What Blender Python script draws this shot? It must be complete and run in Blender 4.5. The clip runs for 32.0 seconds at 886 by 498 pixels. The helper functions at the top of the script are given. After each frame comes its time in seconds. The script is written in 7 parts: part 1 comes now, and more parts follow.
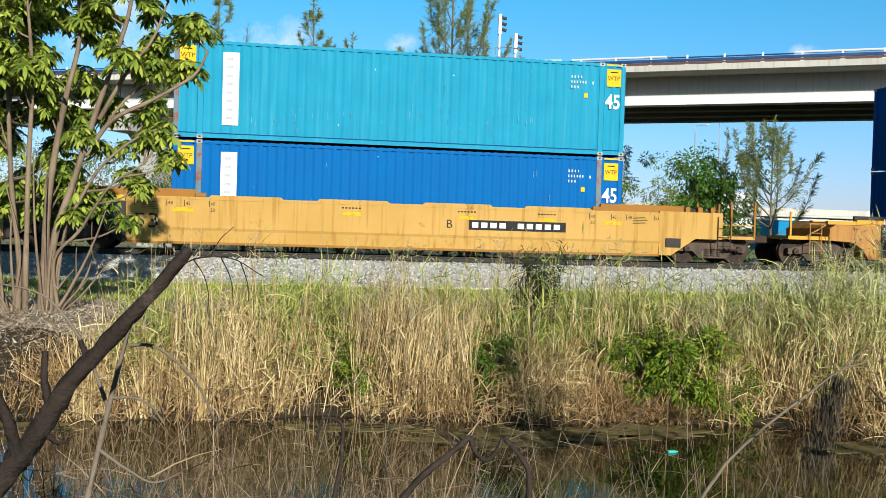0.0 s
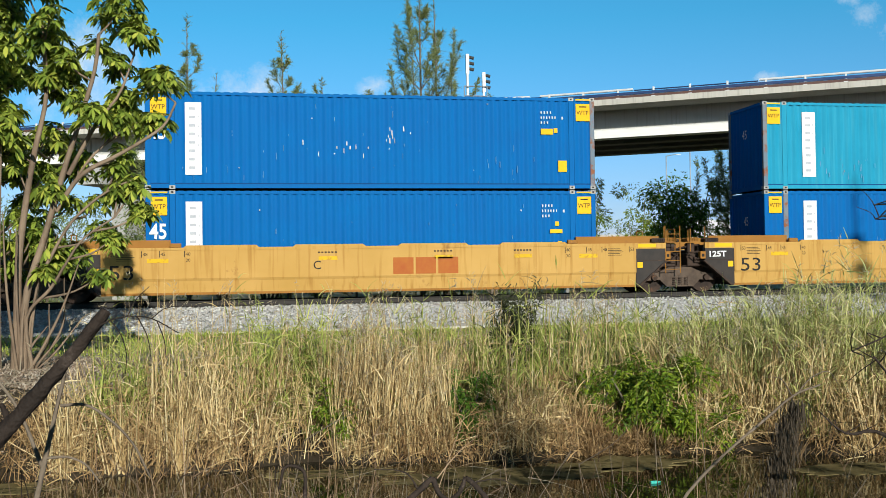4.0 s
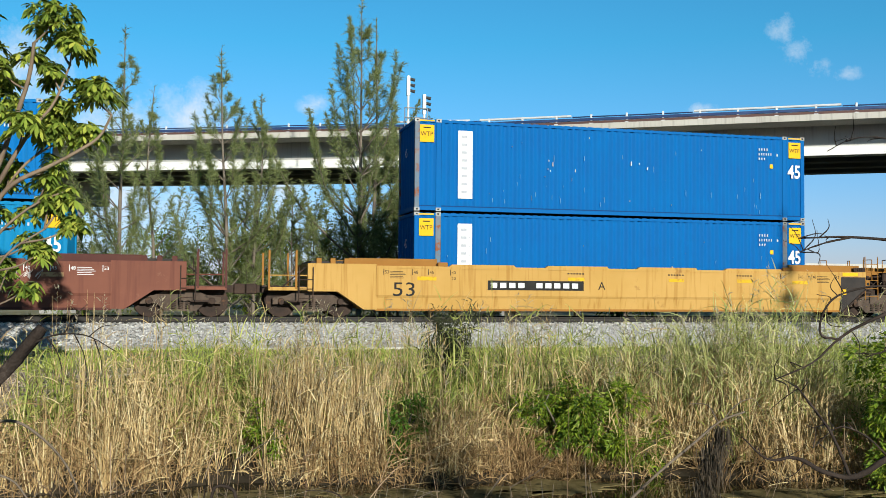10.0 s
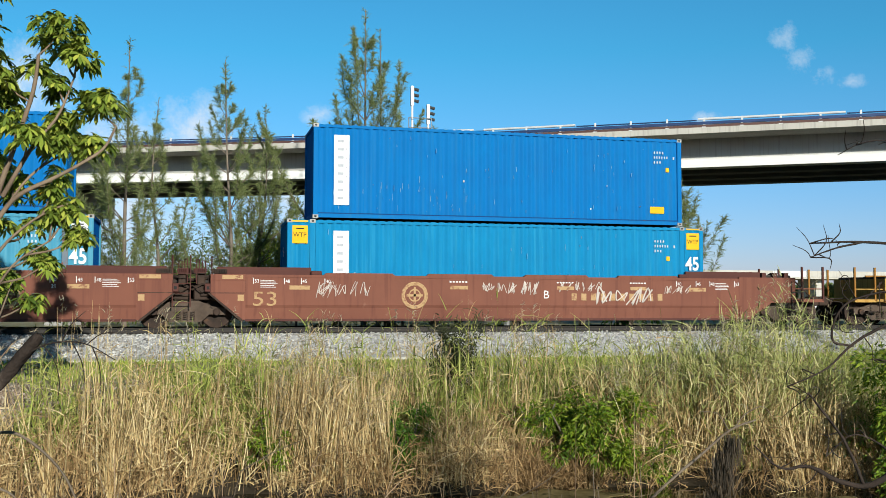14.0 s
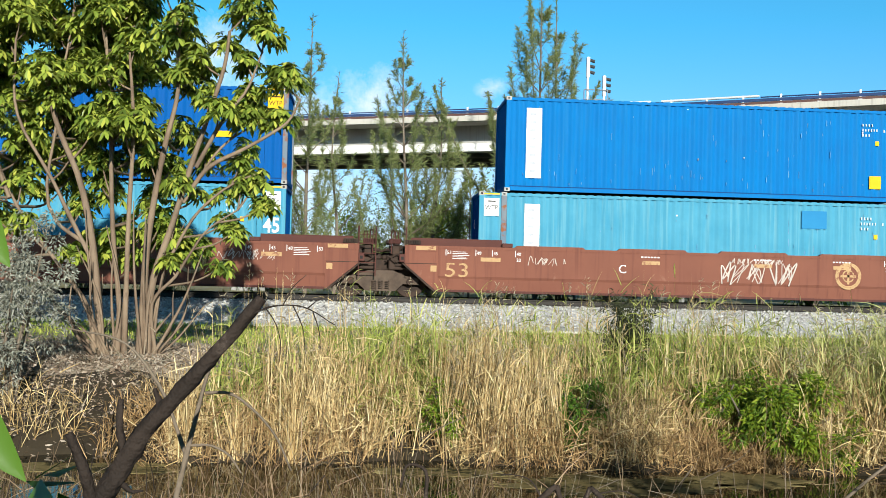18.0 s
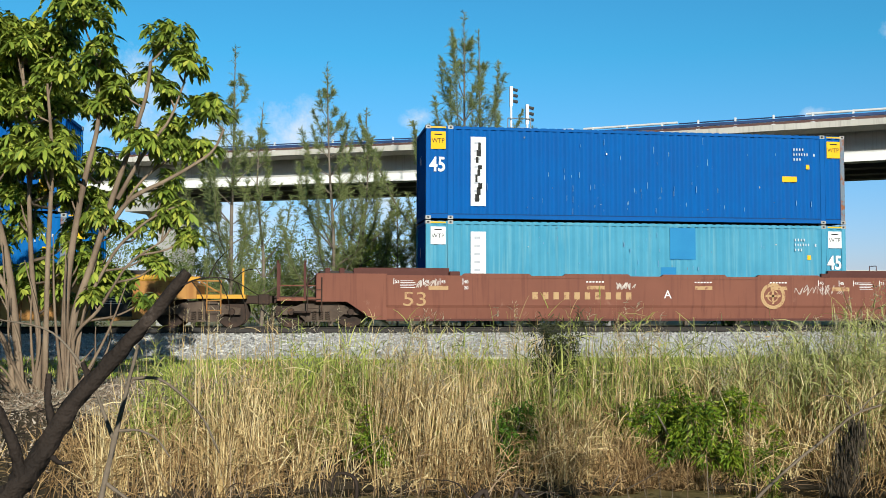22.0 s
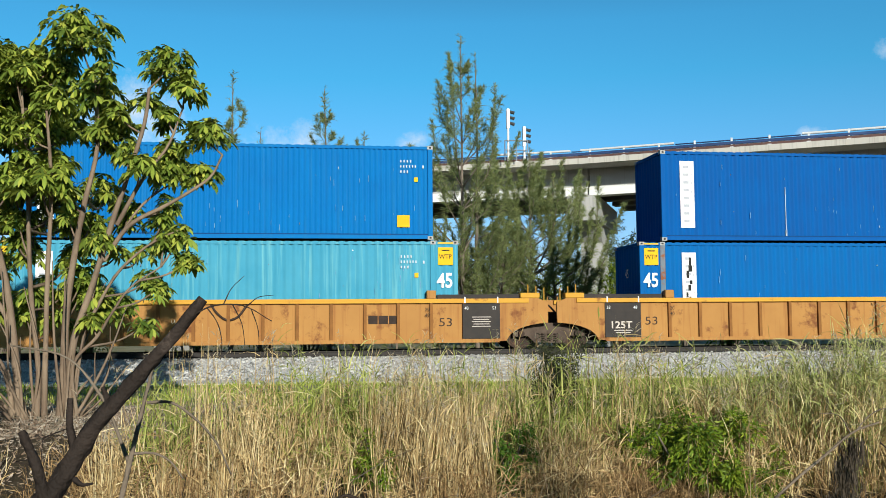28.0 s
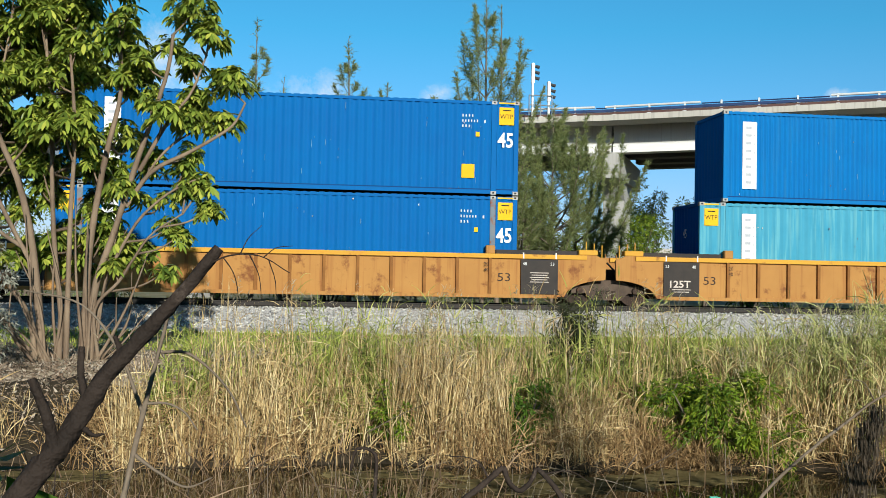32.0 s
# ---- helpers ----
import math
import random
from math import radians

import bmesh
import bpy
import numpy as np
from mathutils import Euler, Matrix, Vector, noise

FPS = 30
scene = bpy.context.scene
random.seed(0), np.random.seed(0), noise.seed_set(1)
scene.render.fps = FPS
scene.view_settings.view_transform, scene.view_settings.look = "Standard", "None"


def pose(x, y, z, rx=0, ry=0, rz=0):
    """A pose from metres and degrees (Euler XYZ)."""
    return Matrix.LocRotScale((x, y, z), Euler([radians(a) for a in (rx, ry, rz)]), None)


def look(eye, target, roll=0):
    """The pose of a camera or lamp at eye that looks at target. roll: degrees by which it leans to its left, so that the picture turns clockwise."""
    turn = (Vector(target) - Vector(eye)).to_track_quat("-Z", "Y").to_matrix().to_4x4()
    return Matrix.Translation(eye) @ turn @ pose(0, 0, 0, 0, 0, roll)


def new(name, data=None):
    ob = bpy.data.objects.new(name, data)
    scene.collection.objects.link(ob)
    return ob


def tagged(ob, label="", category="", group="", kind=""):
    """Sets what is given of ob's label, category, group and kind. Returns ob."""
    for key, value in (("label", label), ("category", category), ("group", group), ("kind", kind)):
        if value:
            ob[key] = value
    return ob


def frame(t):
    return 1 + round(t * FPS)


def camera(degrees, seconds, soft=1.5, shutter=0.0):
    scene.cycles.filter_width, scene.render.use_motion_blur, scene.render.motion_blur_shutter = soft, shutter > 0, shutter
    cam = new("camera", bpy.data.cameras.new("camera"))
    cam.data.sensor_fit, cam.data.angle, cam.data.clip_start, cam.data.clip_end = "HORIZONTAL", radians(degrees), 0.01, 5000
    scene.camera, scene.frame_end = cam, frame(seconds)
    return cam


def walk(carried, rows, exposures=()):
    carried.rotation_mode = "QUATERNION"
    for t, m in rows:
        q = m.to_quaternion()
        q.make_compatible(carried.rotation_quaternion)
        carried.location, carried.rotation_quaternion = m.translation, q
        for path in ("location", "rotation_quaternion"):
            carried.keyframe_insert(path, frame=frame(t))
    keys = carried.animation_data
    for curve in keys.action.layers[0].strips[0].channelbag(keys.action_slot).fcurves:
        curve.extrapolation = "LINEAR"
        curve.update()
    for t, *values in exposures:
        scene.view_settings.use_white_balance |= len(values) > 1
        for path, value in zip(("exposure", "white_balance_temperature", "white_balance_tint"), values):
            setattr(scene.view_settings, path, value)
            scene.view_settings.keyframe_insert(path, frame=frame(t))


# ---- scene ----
cam = camera(47.7, 32.0, soft=0.6)
PATH = [
    (0.0, -0.036, 0.035, 0.856, 88.86, -1.71, -9.3),
    (0.5, 0.001, 0.002, 0.852, 89.51, -1.74, -8.21),
    (1.0, 0.015, -0.035, 0.843, 90.24, -1.95, -10.71),
    (1.5, 0.006, -0.005, 0.84, 91.29, -1.4, -10.46),
    (2.0, 0.012, -0.014, 0.834, 90.31, -3.67, -9.55),
    (2.5, 0.012, -0.012, 0.845, 89.77, -0.32, -11.08),
    (4.5, 0.023, -0.001, 0.865, 91.38, 0.85, -10.55),
    (5.0, 0.086, 0.013, 0.864, 91.25, -1.5, -13.62),
    (5.5, 0.066, 0.035, 0.865, 90.95, -1.73, -16.84),
    (6.0, 0.038, 0.019, 0.862, 91.11, -1.26, -16.81),
    (6.5, 0.009, -0.009, 0.866, 90.94, -0.82, -16.01),
    (7.0, 0.026, 0.009, 0.865, 90.75, 0.09, -14.97),
    (7.5, 0.032, 0.007, 0.865, 91.6, 1.23, -14.81),
    (8.0, 0.019, 0.002, 0.873, 91.67, 0.55, -14.99),
    (8.5, 0.039, 0.014, 0.872, 91.45, 0.46, -14.69),
    (9.0, 0.035, -0.046, 0.897, 91.41, -0.52, -15.11),
    (9.5, 0.027, -0.001, 0.864, 91.81, -0.23, -14.73),
    (10.0, 0.011, -0.026, 0.868, 92.31, -0.47, -14.21),
    (10.5, 0.028, -0.025, 0.868, 91.78, -0.75, -13.88),
    (11.0, 0.019, -0.0, 0.864, 90.95, -0.3, -13.17),
    (11.5, 0.027, 0.002, 0.868, 91.03, -0.71, -13.53),
    (12.0, 0.022, 0.006, 0.866, 91.95, -0.64, -12.91),
    (12.5, 0.019, 0.026, 0.866, 92.36, -0.59, -12.43),
    (13.0, 0.029, -0.019, 0.871, 92.8, -0.9, -13.19),
    (13.5, 0.014, -0.01, 0.864, 92.9, -0.28, -14.08),
    (15.5, 0.016, 0.011, 0.863, 92.04, 0.02, -12.33),
    (16.0, 0.01, 0.001, 0.859, 91.14, -1.0, -10.76),
    (16.5, -0.0, -0.019, 0.857, 90.53, -0.67, -9.29),
    (17.0, -0.012, -0.005, 0.854, 89.89, -1.32, -8.17),
    (17.5, -0.026, 0.046, 0.864, 88.62, -1.68, -6.1),
    (18.0, -0.021, 0.05, 0.86, 91.19, -1.47, -4.2),
    (18.5, -0.014, 0.055, 0.855, 92.97, -0.35, -6.49),
    (19.0, -0.012, 0.004, 0.832, 93.46, -0.45, -8.17),
    (19.5, -0.023, 0.014, 0.811, 91.34, -0.41, -5.64),
    (20.0, -0.025, 0.0, 0.809, 90.89, -0.83, -4.63),
    (20.5, -0.021, 0.025, 0.809, 91.59, -1.93, -6.43),
    (21.0, -0.023, 0.014, 0.808, 92.42, -1.84, -7.32),
    (21.5, -0.018, 0.014, 0.81, 92.83, -1.39, -7.76),
    (22.0, -0.016, 0.009, 0.809, 92.96, -0.11, -8.26),
    (22.5, -0.016, 0.002, 0.81, 92.72, -1.08, -9.04),
    (23.0, -0.017, -0.016, 0.808, 92.38, -1.39, -9.15),
    (23.5, -0.022, -0.009, 0.81, 92.54, -1.18, -8.81),
    (24.0, -0.023, 0.01, 0.81, 92.52, -1.43, -8.24),
    (24.5, -0.023, 0.003, 0.81, 92.67, -1.88, -8.37),
    (26.5, -0.025, -0.009, 0.812, 93.12, 0.39, -8.36),
    (27.0, -0.025, -0.014, 0.811, 93.75, 0.45, -8.45),
    (27.5, -0.026, -0.034, 0.812, 94.11, 0.32, -8.5),
    (28.0, -0.027, -0.026, 0.81, 94.24, 0.45, -8.32),
    (28.5, -0.028, -0.021, 0.812, 94.2, 0.83, -7.93),
    (29.0, -0.024, -0.018, 0.812, 94.18, 0.79, -7.62),
    (29.5, -0.019, -0.004, 0.812, 94.0, 0.98, -8.46),
    (30.0, -0.022, -0.003, 0.813, 94.02, 0.71, -9.13),
    (30.5, -0.022, 0.01, 0.809, 93.47, 1.73, -8.52),
    (31.0, -0.026, -0.011, 0.809, 93.69, 0.51, -9.09),
    (31.5, -0.025, -0.014, 0.81, 93.19, 0.89, -7.54),
    (32.0, -0.026, 0.009, 0.812, 91.6, -1.06, -7.23),
]
walk(cam, [(t, pose(x, y, z, rx, ry, rz)) for t, x, y, z, rx, ry, rz in PATH],
     exposures=[(0.0, 0.46), (2.0, 0.24), (6.0, 0.26), (12.0, 0.31), (16.0, 0.20), (18.0, 0.60), (20.0, 0.27), (24.0, 0.29), (32.0, 0.28)])

# ---- sky and sun ----
SUN_TURN, SUN_HIGH = 7.5, 17.0       # degrees to the right of straight behind the camera; above the horizon
world = bpy.data.worlds.new("sky")
scene.world = world
world.use_nodes = True
wt = world.node_tree
wt.nodes.clear()
w_out = wt.nodes.new("ShaderNodeOutputWorld")
w_bg = wt.nodes.new("ShaderNodeBackground")
w_sky = wt.nodes.new("ShaderNodeTexSky")
w_sky.sky_type, w_sky.sun_disc = "NISHITA", False
w_sky.sun_elevation, w_sky.sun_rotation = radians(SUN_HIGH), radians(180 - SUN_TURN)
w_sky.air_density, w_sky.dust_density, w_sky.ozone_density = 1.0, 0.3, 2.5
w_bg.inputs["Strength"].default_value = 0.101
w_co = wt.nodes.new("ShaderNodeTexCoord")


def sky_node(kind, **values):
    n = wt.nodes.new(kind)
    for key, value in values.items():
        n.inputs[key].default_value = value
    return n


def cloud_mask(way, size, flat, thick=1.0):
    """A soft patch of sky round one direction."""
    sub = wt.nodes.new("ShaderNodeVectorMath")
    sub.operation = "SUBTRACT"
    sub.inputs[1].default_value = way
    wt.links.new(w_co.outputs["Generated"], sub.inputs[0])
    mul = wt.nodes.new("ShaderNodeVectorMath")
    mul.operation = "MULTIPLY"
    mul.inputs[1].default_value = (1 / size, 1 / size, flat / size)
    wt.links.new(sub.outputs[0], mul.inputs[0])
    ln = wt.nodes.new("ShaderNodeVectorMath")
    ln.operation = "LENGTH"
    wt.links.new(mul.outputs[0], ln.inputs[0])
    mr = sky_node("ShaderNodeMapRange")
    mr.inputs["From Min"].default_value, mr.inputs["From Max"].default_value = 0.0, 1.0
    mr.inputs["To Min"].default_value, mr.inputs["To Max"].default_value = thick, 0.0
    wt.links.new(ln.outputs["Value"], mr.inputs["Value"])
    return mr.outputs["Result"]


CLOUDS = [((0.0, 0.985, 0.165), 0.10, 1.5), ((-0.07, 0.985, 0.15), 0.10, 1.5), ((-0.16, 0.97, 0.19), 0.12, 1.2), ((0.075, 0.99, 0.10), 0.10, 1.1), ((-0.06, 0.99, 0.085), 0.12, 1.6),
          ((0.527, 0.812, 0.240), 0.038, 0.7, 0.68), ((0.540, 0.806, 0.222), 0.040, 1.0, 0.68), ((0.556, 0.802, 0.206), 0.042, 1.4, 0.68), ((0.580, 0.79, 0.200), 0.040, 2.0, 0.66), ((0.62, 0.75, 0.222), 0.024, 1.4, 0.8),
          ((0.472, 0.864, 0.174), 0.030, 1.9), ((0.115, 0.974, 0.18), 0.035, 1.6)]
total = None
for cloud in CLOUDS:
    m_out = cloud_mask(*cloud)
    if total is None:
        total = m_out
    else:
        mx = wt.nodes.new("ShaderNodeMath")
        mx.operation = "MAXIMUM"
        wt.links.new(total, mx.inputs[0])
        wt.links.new(m_out, mx.inputs[1])
        total = mx.outputs[0]
w_no = sky_node("ShaderNodeTexNoise", Scale=42.0, Detail=8.0, Roughness=0.72)
wt.links.new(w_co.outputs["Generated"], w_no.inputs["Vector"])
w_ad = wt.nodes.new("ShaderNodeMath")
w_ad.operation = "MULTIPLY"
wt.links.new(w_no.outputs["Fac"], w_ad.inputs[0])
wt.links.new(total, w_ad.inputs[1])
w_mr = sky_node("ShaderNodeMapRange")
w_mr.inputs["From Min"].default_value, w_mr.inputs["From Max"].default_value = 0.24, 0.66
wt.links.new(w_ad.outputs[0], w_mr.inputs["Value"])
w_mix = wt.nodes.new("ShaderNodeMix")
w_mix.data_type = "RGBA"
w_mix.inputs["B"].default_value = (6.6, 7.2, 7.8, 1)
wt.links.new(w_mr.outputs["Result"], w_mix.inputs["Factor"])
w_tint = wt.nodes.new("ShaderNodeMix")
w_tint.data_type, w_tint.blend_type = "RGBA", "MULTIPLY"
w_tint.inputs["Factor"].default_value = 1.0
w_sep = wt.nodes.new("ShaderNodeSeparateXYZ")
wt.links.new(w_co.outputs["Generated"], w_sep.inputs[0])
w_hz = sky_node("ShaderNodeMapRange")
w_hz.inputs["From Min"].default_value, w_hz.inputs["From Max"].default_value = 0.02, 0.24
wt.links.new(w_sep.outputs["Z"], w_hz.inputs["Value"])
w_band = wt.nodes.new("ShaderNodeMix")
w_band.data_type = "RGBA"
w_band.inputs["A"].default_value, w_band.inputs["B"].default_value = (0.66, 0.72, 1.16, 1), (0.26, 0.92, 1.12, 1)
wt.links.new(w_hz.outputs["Result"], w_band.inputs["Factor"])
w_up = sky_node("ShaderNodeMapRange")
w_up.inputs["From Min"].default_value, w_up.inputs["From Max"].default_value = 0.29, 0.50
wt.links.new(w_sep.outputs["Z"], w_up.inputs["Value"])
w_top = wt.nodes.new("ShaderNodeMix")
w_top.data_type = "RGBA"
w_top.inputs["B"].default_value = (0.25, 0.225, 0.21, 1)
wt.links.new(w_up.outputs["Result"], w_top.inputs["Factor"])
wt.links.new(w_band.outputs["Result"], w_top.inputs["A"])
wt.links.new(w_top.outputs["Result"], w_tint.inputs["B"])
wt.links.new(w_sky.outputs["Color"], w_tint.inputs["A"])
wt.links.new(w_tint.outputs["Result"], w_mix.inputs["A"])
wt.links.new(w_mix.outputs["Result"], w_bg.inputs["Color"])
wt.links.new(w_bg.outputs[0], w_out.inputs["Surface"])

sun = new("sun", bpy.data.lights.new("sun", "SUN"))
sun.data.energy, sun.data.angle, sun.data.color = 5.0, radians(0.55), (0.97, 0.95, 0.85)
sa, sh = radians(SUN_TURN), radians(SUN_HIGH)
sun.matrix_world = look((0, 0, 60), Vector((0, 0, 60)) - Vector((math.sin(sa) * math.cos(sh), -math.cos(sa) * math.cos(sh), math.sin(sh))))


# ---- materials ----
BASE_SCALE = 0.80             # darkens every base colour, to deepen shade under the raised exposure


def surf(name, a, b, scale=3.0, rough=0.6, metal=0.0, bump=0.15, fine=60.0, wear=None, wear_at=0.62, wear_scale=1.3, streak=False, island=None, spec=0.5, stretch=(1, 1, 1), objvar=0.0):
    """A painted, stony, leafy or rusty surface: two tones by broad noise, fine relief, worn patches, a tone of its own for each loose piece."""
    m = bpy.data.materials.new(name)
    m.use_nodes = True
    nt = m.node_tree
    bs = nt.nodes["Principled BSDF"]
    link = nt.links.new
    co = nt.nodes.new("ShaderNodeTexCoord")
    mp = nt.nodes.new("ShaderNodeMapping")
    mp.inputs["Scale"].default_value = stretch
    link(co.outputs["Object"], mp.inputs["Vector"])

    def tex(sc, det=4.0, ro=0.6):
        n = nt.nodes.new("ShaderNodeTexNoise")
        n.inputs["Scale"].default_value, n.inputs["Detail"].default_value, n.inputs["Roughness"].default_value = sc, det, ro
        link(mp.outputs["Vector"], n.inputs["Vector"])
        return n

    def mix(f, x, y, mode="MIX"):
        n = nt.nodes.new("ShaderNodeMix")
        n.data_type, n.blend_type = "RGBA", mode
        for key, v in (("Factor", f), ("A", x), ("B", y)):
            if isinstance(v, (int, float)):
                n.inputs[key].default_value = v
            elif isinstance(v, tuple):
                n.inputs[key].default_value = (*v, 1)
            else:
                link(v, n.inputs[key])
        return n.outputs["Result"]

    def ramp(v, lo, hi):
        n = nt.nodes.new("ShaderNodeMapRange")
        n.inputs["From Min"].default_value, n.inputs["From Max"].default_value = lo, hi
        link(v, n.inputs["Value"])
        return n.outputs["Result"]

    big = tex(scale)
    col = mix(ramp(big.outputs["Fac"], 0.3, 0.7), a, b)
    if island:
        geo = nt.nodes.new("ShaderNodeNewGeometry")
        cr = nt.nodes.new("ShaderNodeValToRGB")
        cr.color_ramp.interpolation = "LINEAR"
        els = cr.color_ramp.elements
        els[0].color, els[1].color = (*island[0], 1), (*island[-1], 1)
        for k, c in enumerate(island[1:-1]):
            e = els.new((k + 1) / (len(island) - 1))
            e.color = (*c, 1)
        link(geo.outputs["Random Per Island"], cr.inputs["Fac"])
        col = mix(0.72, col, cr.outputs["Color"])
    if objvar:
        oi = nt.nodes.new("ShaderNodeObjectInfo")
        hs = nt.nodes.new("ShaderNodeHueSaturation")
        link(col, hs.inputs["Color"])
        link(ramp(oi.outputs["Random"], 0, 1), hs.inputs["Value"])
        sc = nt.nodes.new("ShaderNodeMapRange")
        sc.inputs["To Min"].default_value, sc.inputs["To Max"].default_value = 1 - objvar, 1 + objvar
        link(oi.outputs["Random"], sc.inputs["Value"])
        link(sc.outputs["Result"], hs.inputs["Value"])
        col = hs.outputs["Color"]
    if wear:
        wn = tex(wear_scale, 6.0, 0.68)
        wf = ramp(wn.outputs["Fac"], wear_at, wear_at + 0.09)
        col = mix(wf, col, wear)
    if streak:
        m2 = nt.nodes.new("ShaderNodeMapping")
        m2.inputs["Scale"].default_value = (5.0, 5.0, 0.22)
        link(co.outputs["Object"], m2.inputs["Vector"])
        sn = nt.nodes.new("ShaderNodeTexNoise")
        sn.inputs["Scale"].default_value, sn.inputs["Detail"].default_value = 1.6, 5.0
        link(m2.outputs["Vector"], sn.inputs["Vector"])
        col = mix(ramp(sn.outputs["Fac"], 0.52, 0.78), col, streak)
    col = mix(1.0, col, (BASE_SCALE, BASE_SCALE, BASE_SCALE), "MULTIPLY")
    link(col, bs.inputs["Base Color"])
    fn = tex(fine, 3.0)
    rr = nt.nodes.new("ShaderNodeMapRange")
    rr.inputs["To Min"].default_value, rr.inputs["To Max"].default_value = max(0.02, rough - 0.12), min(1.0, rough + 0.12)
    link(big.outputs["Fac"], rr.inputs["Value"])
    link(rr.outputs["Result"], bs.inputs["Roughness"])
    if bump:
        bp = nt.nodes.new("ShaderNodeBump")
        bp.inputs["Strength"].default_value, bp.inputs["Distance"].default_value = bump, 0.02
        link(fn.outputs["Fac"], bp.inputs["Height"])
        link(bp.outputs["Normal"], bs.inputs["Normal"])
    bs.inputs["Metallic"].default_value = metal
    bs.inputs["Specular IOR Level"].default_value = spec
    return m


def leafy(name, tones, rough=0.45, through_light=0.35):
    """Leaves: a tone for each leaf, and light that comes through."""
    m = surf(name, tones[0], tones[-1], 1.2, rough, bump=0.0, island=tones, spec=0.2)
    nt = m.node_tree
    bs = nt.nodes["Principled BSDF"]
    tr = nt.nodes.new("ShaderNodeBsdfTranslucent")
    ms = nt.nodes.new("ShaderNodeMixShader")
    ms.inputs[0].default_value = through_light
    nt.links.new(bs.inputs["Base Color"].links[0].from_socket, tr.inputs["Color"])
    nt.links.new(bs.outputs[0], ms.inputs[1])
    nt.links.new(tr.outputs[0], ms.inputs[2])
    nt.links.new(ms.outputs[0], nt.nodes["Material Output"].inputs["Surface"])
    return m


BLUE_DIRT = (0.12, 0.22, 0.36)
M_BLUE = surf("blue_paint", (0.0006, 0.116, 0.375), (0.0008, 0.134, 0.41), 0.8, 0.72, bump=0.05, wear=(0.30, 0.36, 0.42), wear_at=0.74, wear_scale=2.2, streak=(0.002, 0.115, 0.38), spec=0.10)
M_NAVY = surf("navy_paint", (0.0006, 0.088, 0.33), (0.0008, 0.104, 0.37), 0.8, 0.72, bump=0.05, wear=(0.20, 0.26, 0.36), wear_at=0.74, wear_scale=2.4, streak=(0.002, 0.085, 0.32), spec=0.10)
M_SKYBLUE = surf("sky_blue_paint", (0.0008, 0.145, 0.43), (0.0012, 0.170, 0.48), 0.8, 0.72, bump=0.05, wear=(0.16, 0.12, 0.09), wear_at=0.73, wear_scale=1.8, streak=(0.012, 0.17, 0.43), spec=0.10)
M_TEAL = surf("teal_paint", (0.003, 0.20, 0.43), (0.006, 0.235, 0.48), 0.8, 0.72, bump=0.05, wear=(0.28, 0.20, 0.14), wear_at=0.74, wear_scale=1.6, streak=(0.02, 0.27, 0.49), spec=0.10)
M_PALE = surf("faded_teal_paint", (0.055, 0.275, 0.42), (0.085, 0.33, 0.475), 0.9, 0.72, bump=0.05, wear=(0.26, 0.18, 0.13), wear_at=0.70, wear_scale=1.5, streak=(0.15, 0.38, 0.48), spec=0.10)
M_TURQ = surf("turquoise_paint", (0.05, 0.30, 0.45), (0.075, 0.345, 0.49), 0.9, 0.72, bump=0.05, wear=(0.28, 0.22, 0.18), wear_at=0.73, wear_scale=1.7, streak=(0.18, 0.48, 0.54), spec=0.10)
M_WEATHERED = surf("weathered_turquoise_paint", (0.012, 0.26, 0.42), (0.02, 0.30, 0.47), 0.8, 0.72, bump=0.05, wear=(0.10, 0.20, 0.26), wear_at=0.74, wear_scale=1.6, streak=(0.04, 0.33, 0.48), spec=0.10)
M_SERIAL = surf("worn_white_stencil", (0.48, 0.56, 0.64), (0.60, 0.66, 0.72), 8.0, 0.72, bump=0.0, spec=0.1)
M_SCRATCH = surf("scratched_blue_paint", (0.10, 0.27, 0.50), (0.22, 0.38, 0.56), 6.0, 0.72, bump=0.0, spec=0.1)
M_SHADELINE = surf("blue_shade_line", (0.004, 0.045, 0.16), (0.008, 0.065, 0.21), 2.0, 0.75, bump=0.1, wear=(0.05, 0.07, 0.11), wear_at=0.6, wear_scale=3.0, spec=0.1)
M_PATCH = surf("blue_repair_paint", (0.02, 0.20, 0.44), (0.03, 0.24, 0.48), 1.0, 0.72, bump=0.03, spec=0.12)
M_CAST = surf("bare_steel_casting", (0.22, 0.23, 0.24), (0.34, 0.33, 0.31), 6.0, 0.55, 0.4, bump=0.2, wear=(0.20, 0.09, 0.04), wear_at=0.58, wear_scale=4)
M_RUSTPOST = surf("rusty_post_paint", (0.22, 0.22, 0.23), (0.12, 0.20, 0.28), 2.0, 0.65, bump=0.2, wear=(0.26, 0.10, 0.05), wear_at=0.52, wear_scale=2.5, spec=0.12)
M_WHITE = surf("white_marking", (0.78, 0.79, 0.80), (0.86, 0.86, 0.86), 2.0, 0.72, bump=0.02, wear=(0.55, 0.60, 0.66), wear_at=0.66, wear_scale=6.0, spec=0.12)
M_GREYMARK = surf("grey_lettering", (0.36, 0.38, 0.43), (0.46, 0.48, 0.52), 8.0, 0.6, bump=0.0)
M_LABEL = surf("yellow_label", (0.80, 0.45, 0.016), (0.88, 0.51, 0.024), 2.0, 0.72, bump=0.0, wear=(0.6, 0.42, 0.1), wear_at=0.68, wear_scale=5, spec=0.12)
M_FADE = surf("faded_yellow_strip", (0.66, 0.40, 0.02), (0.74, 0.47, 0.03), 3.0, 0.7, bump=0.0, wear=(0.52, 0.29, 0.04), wear_at=0.5, wear_scale=6, spec=0.1)
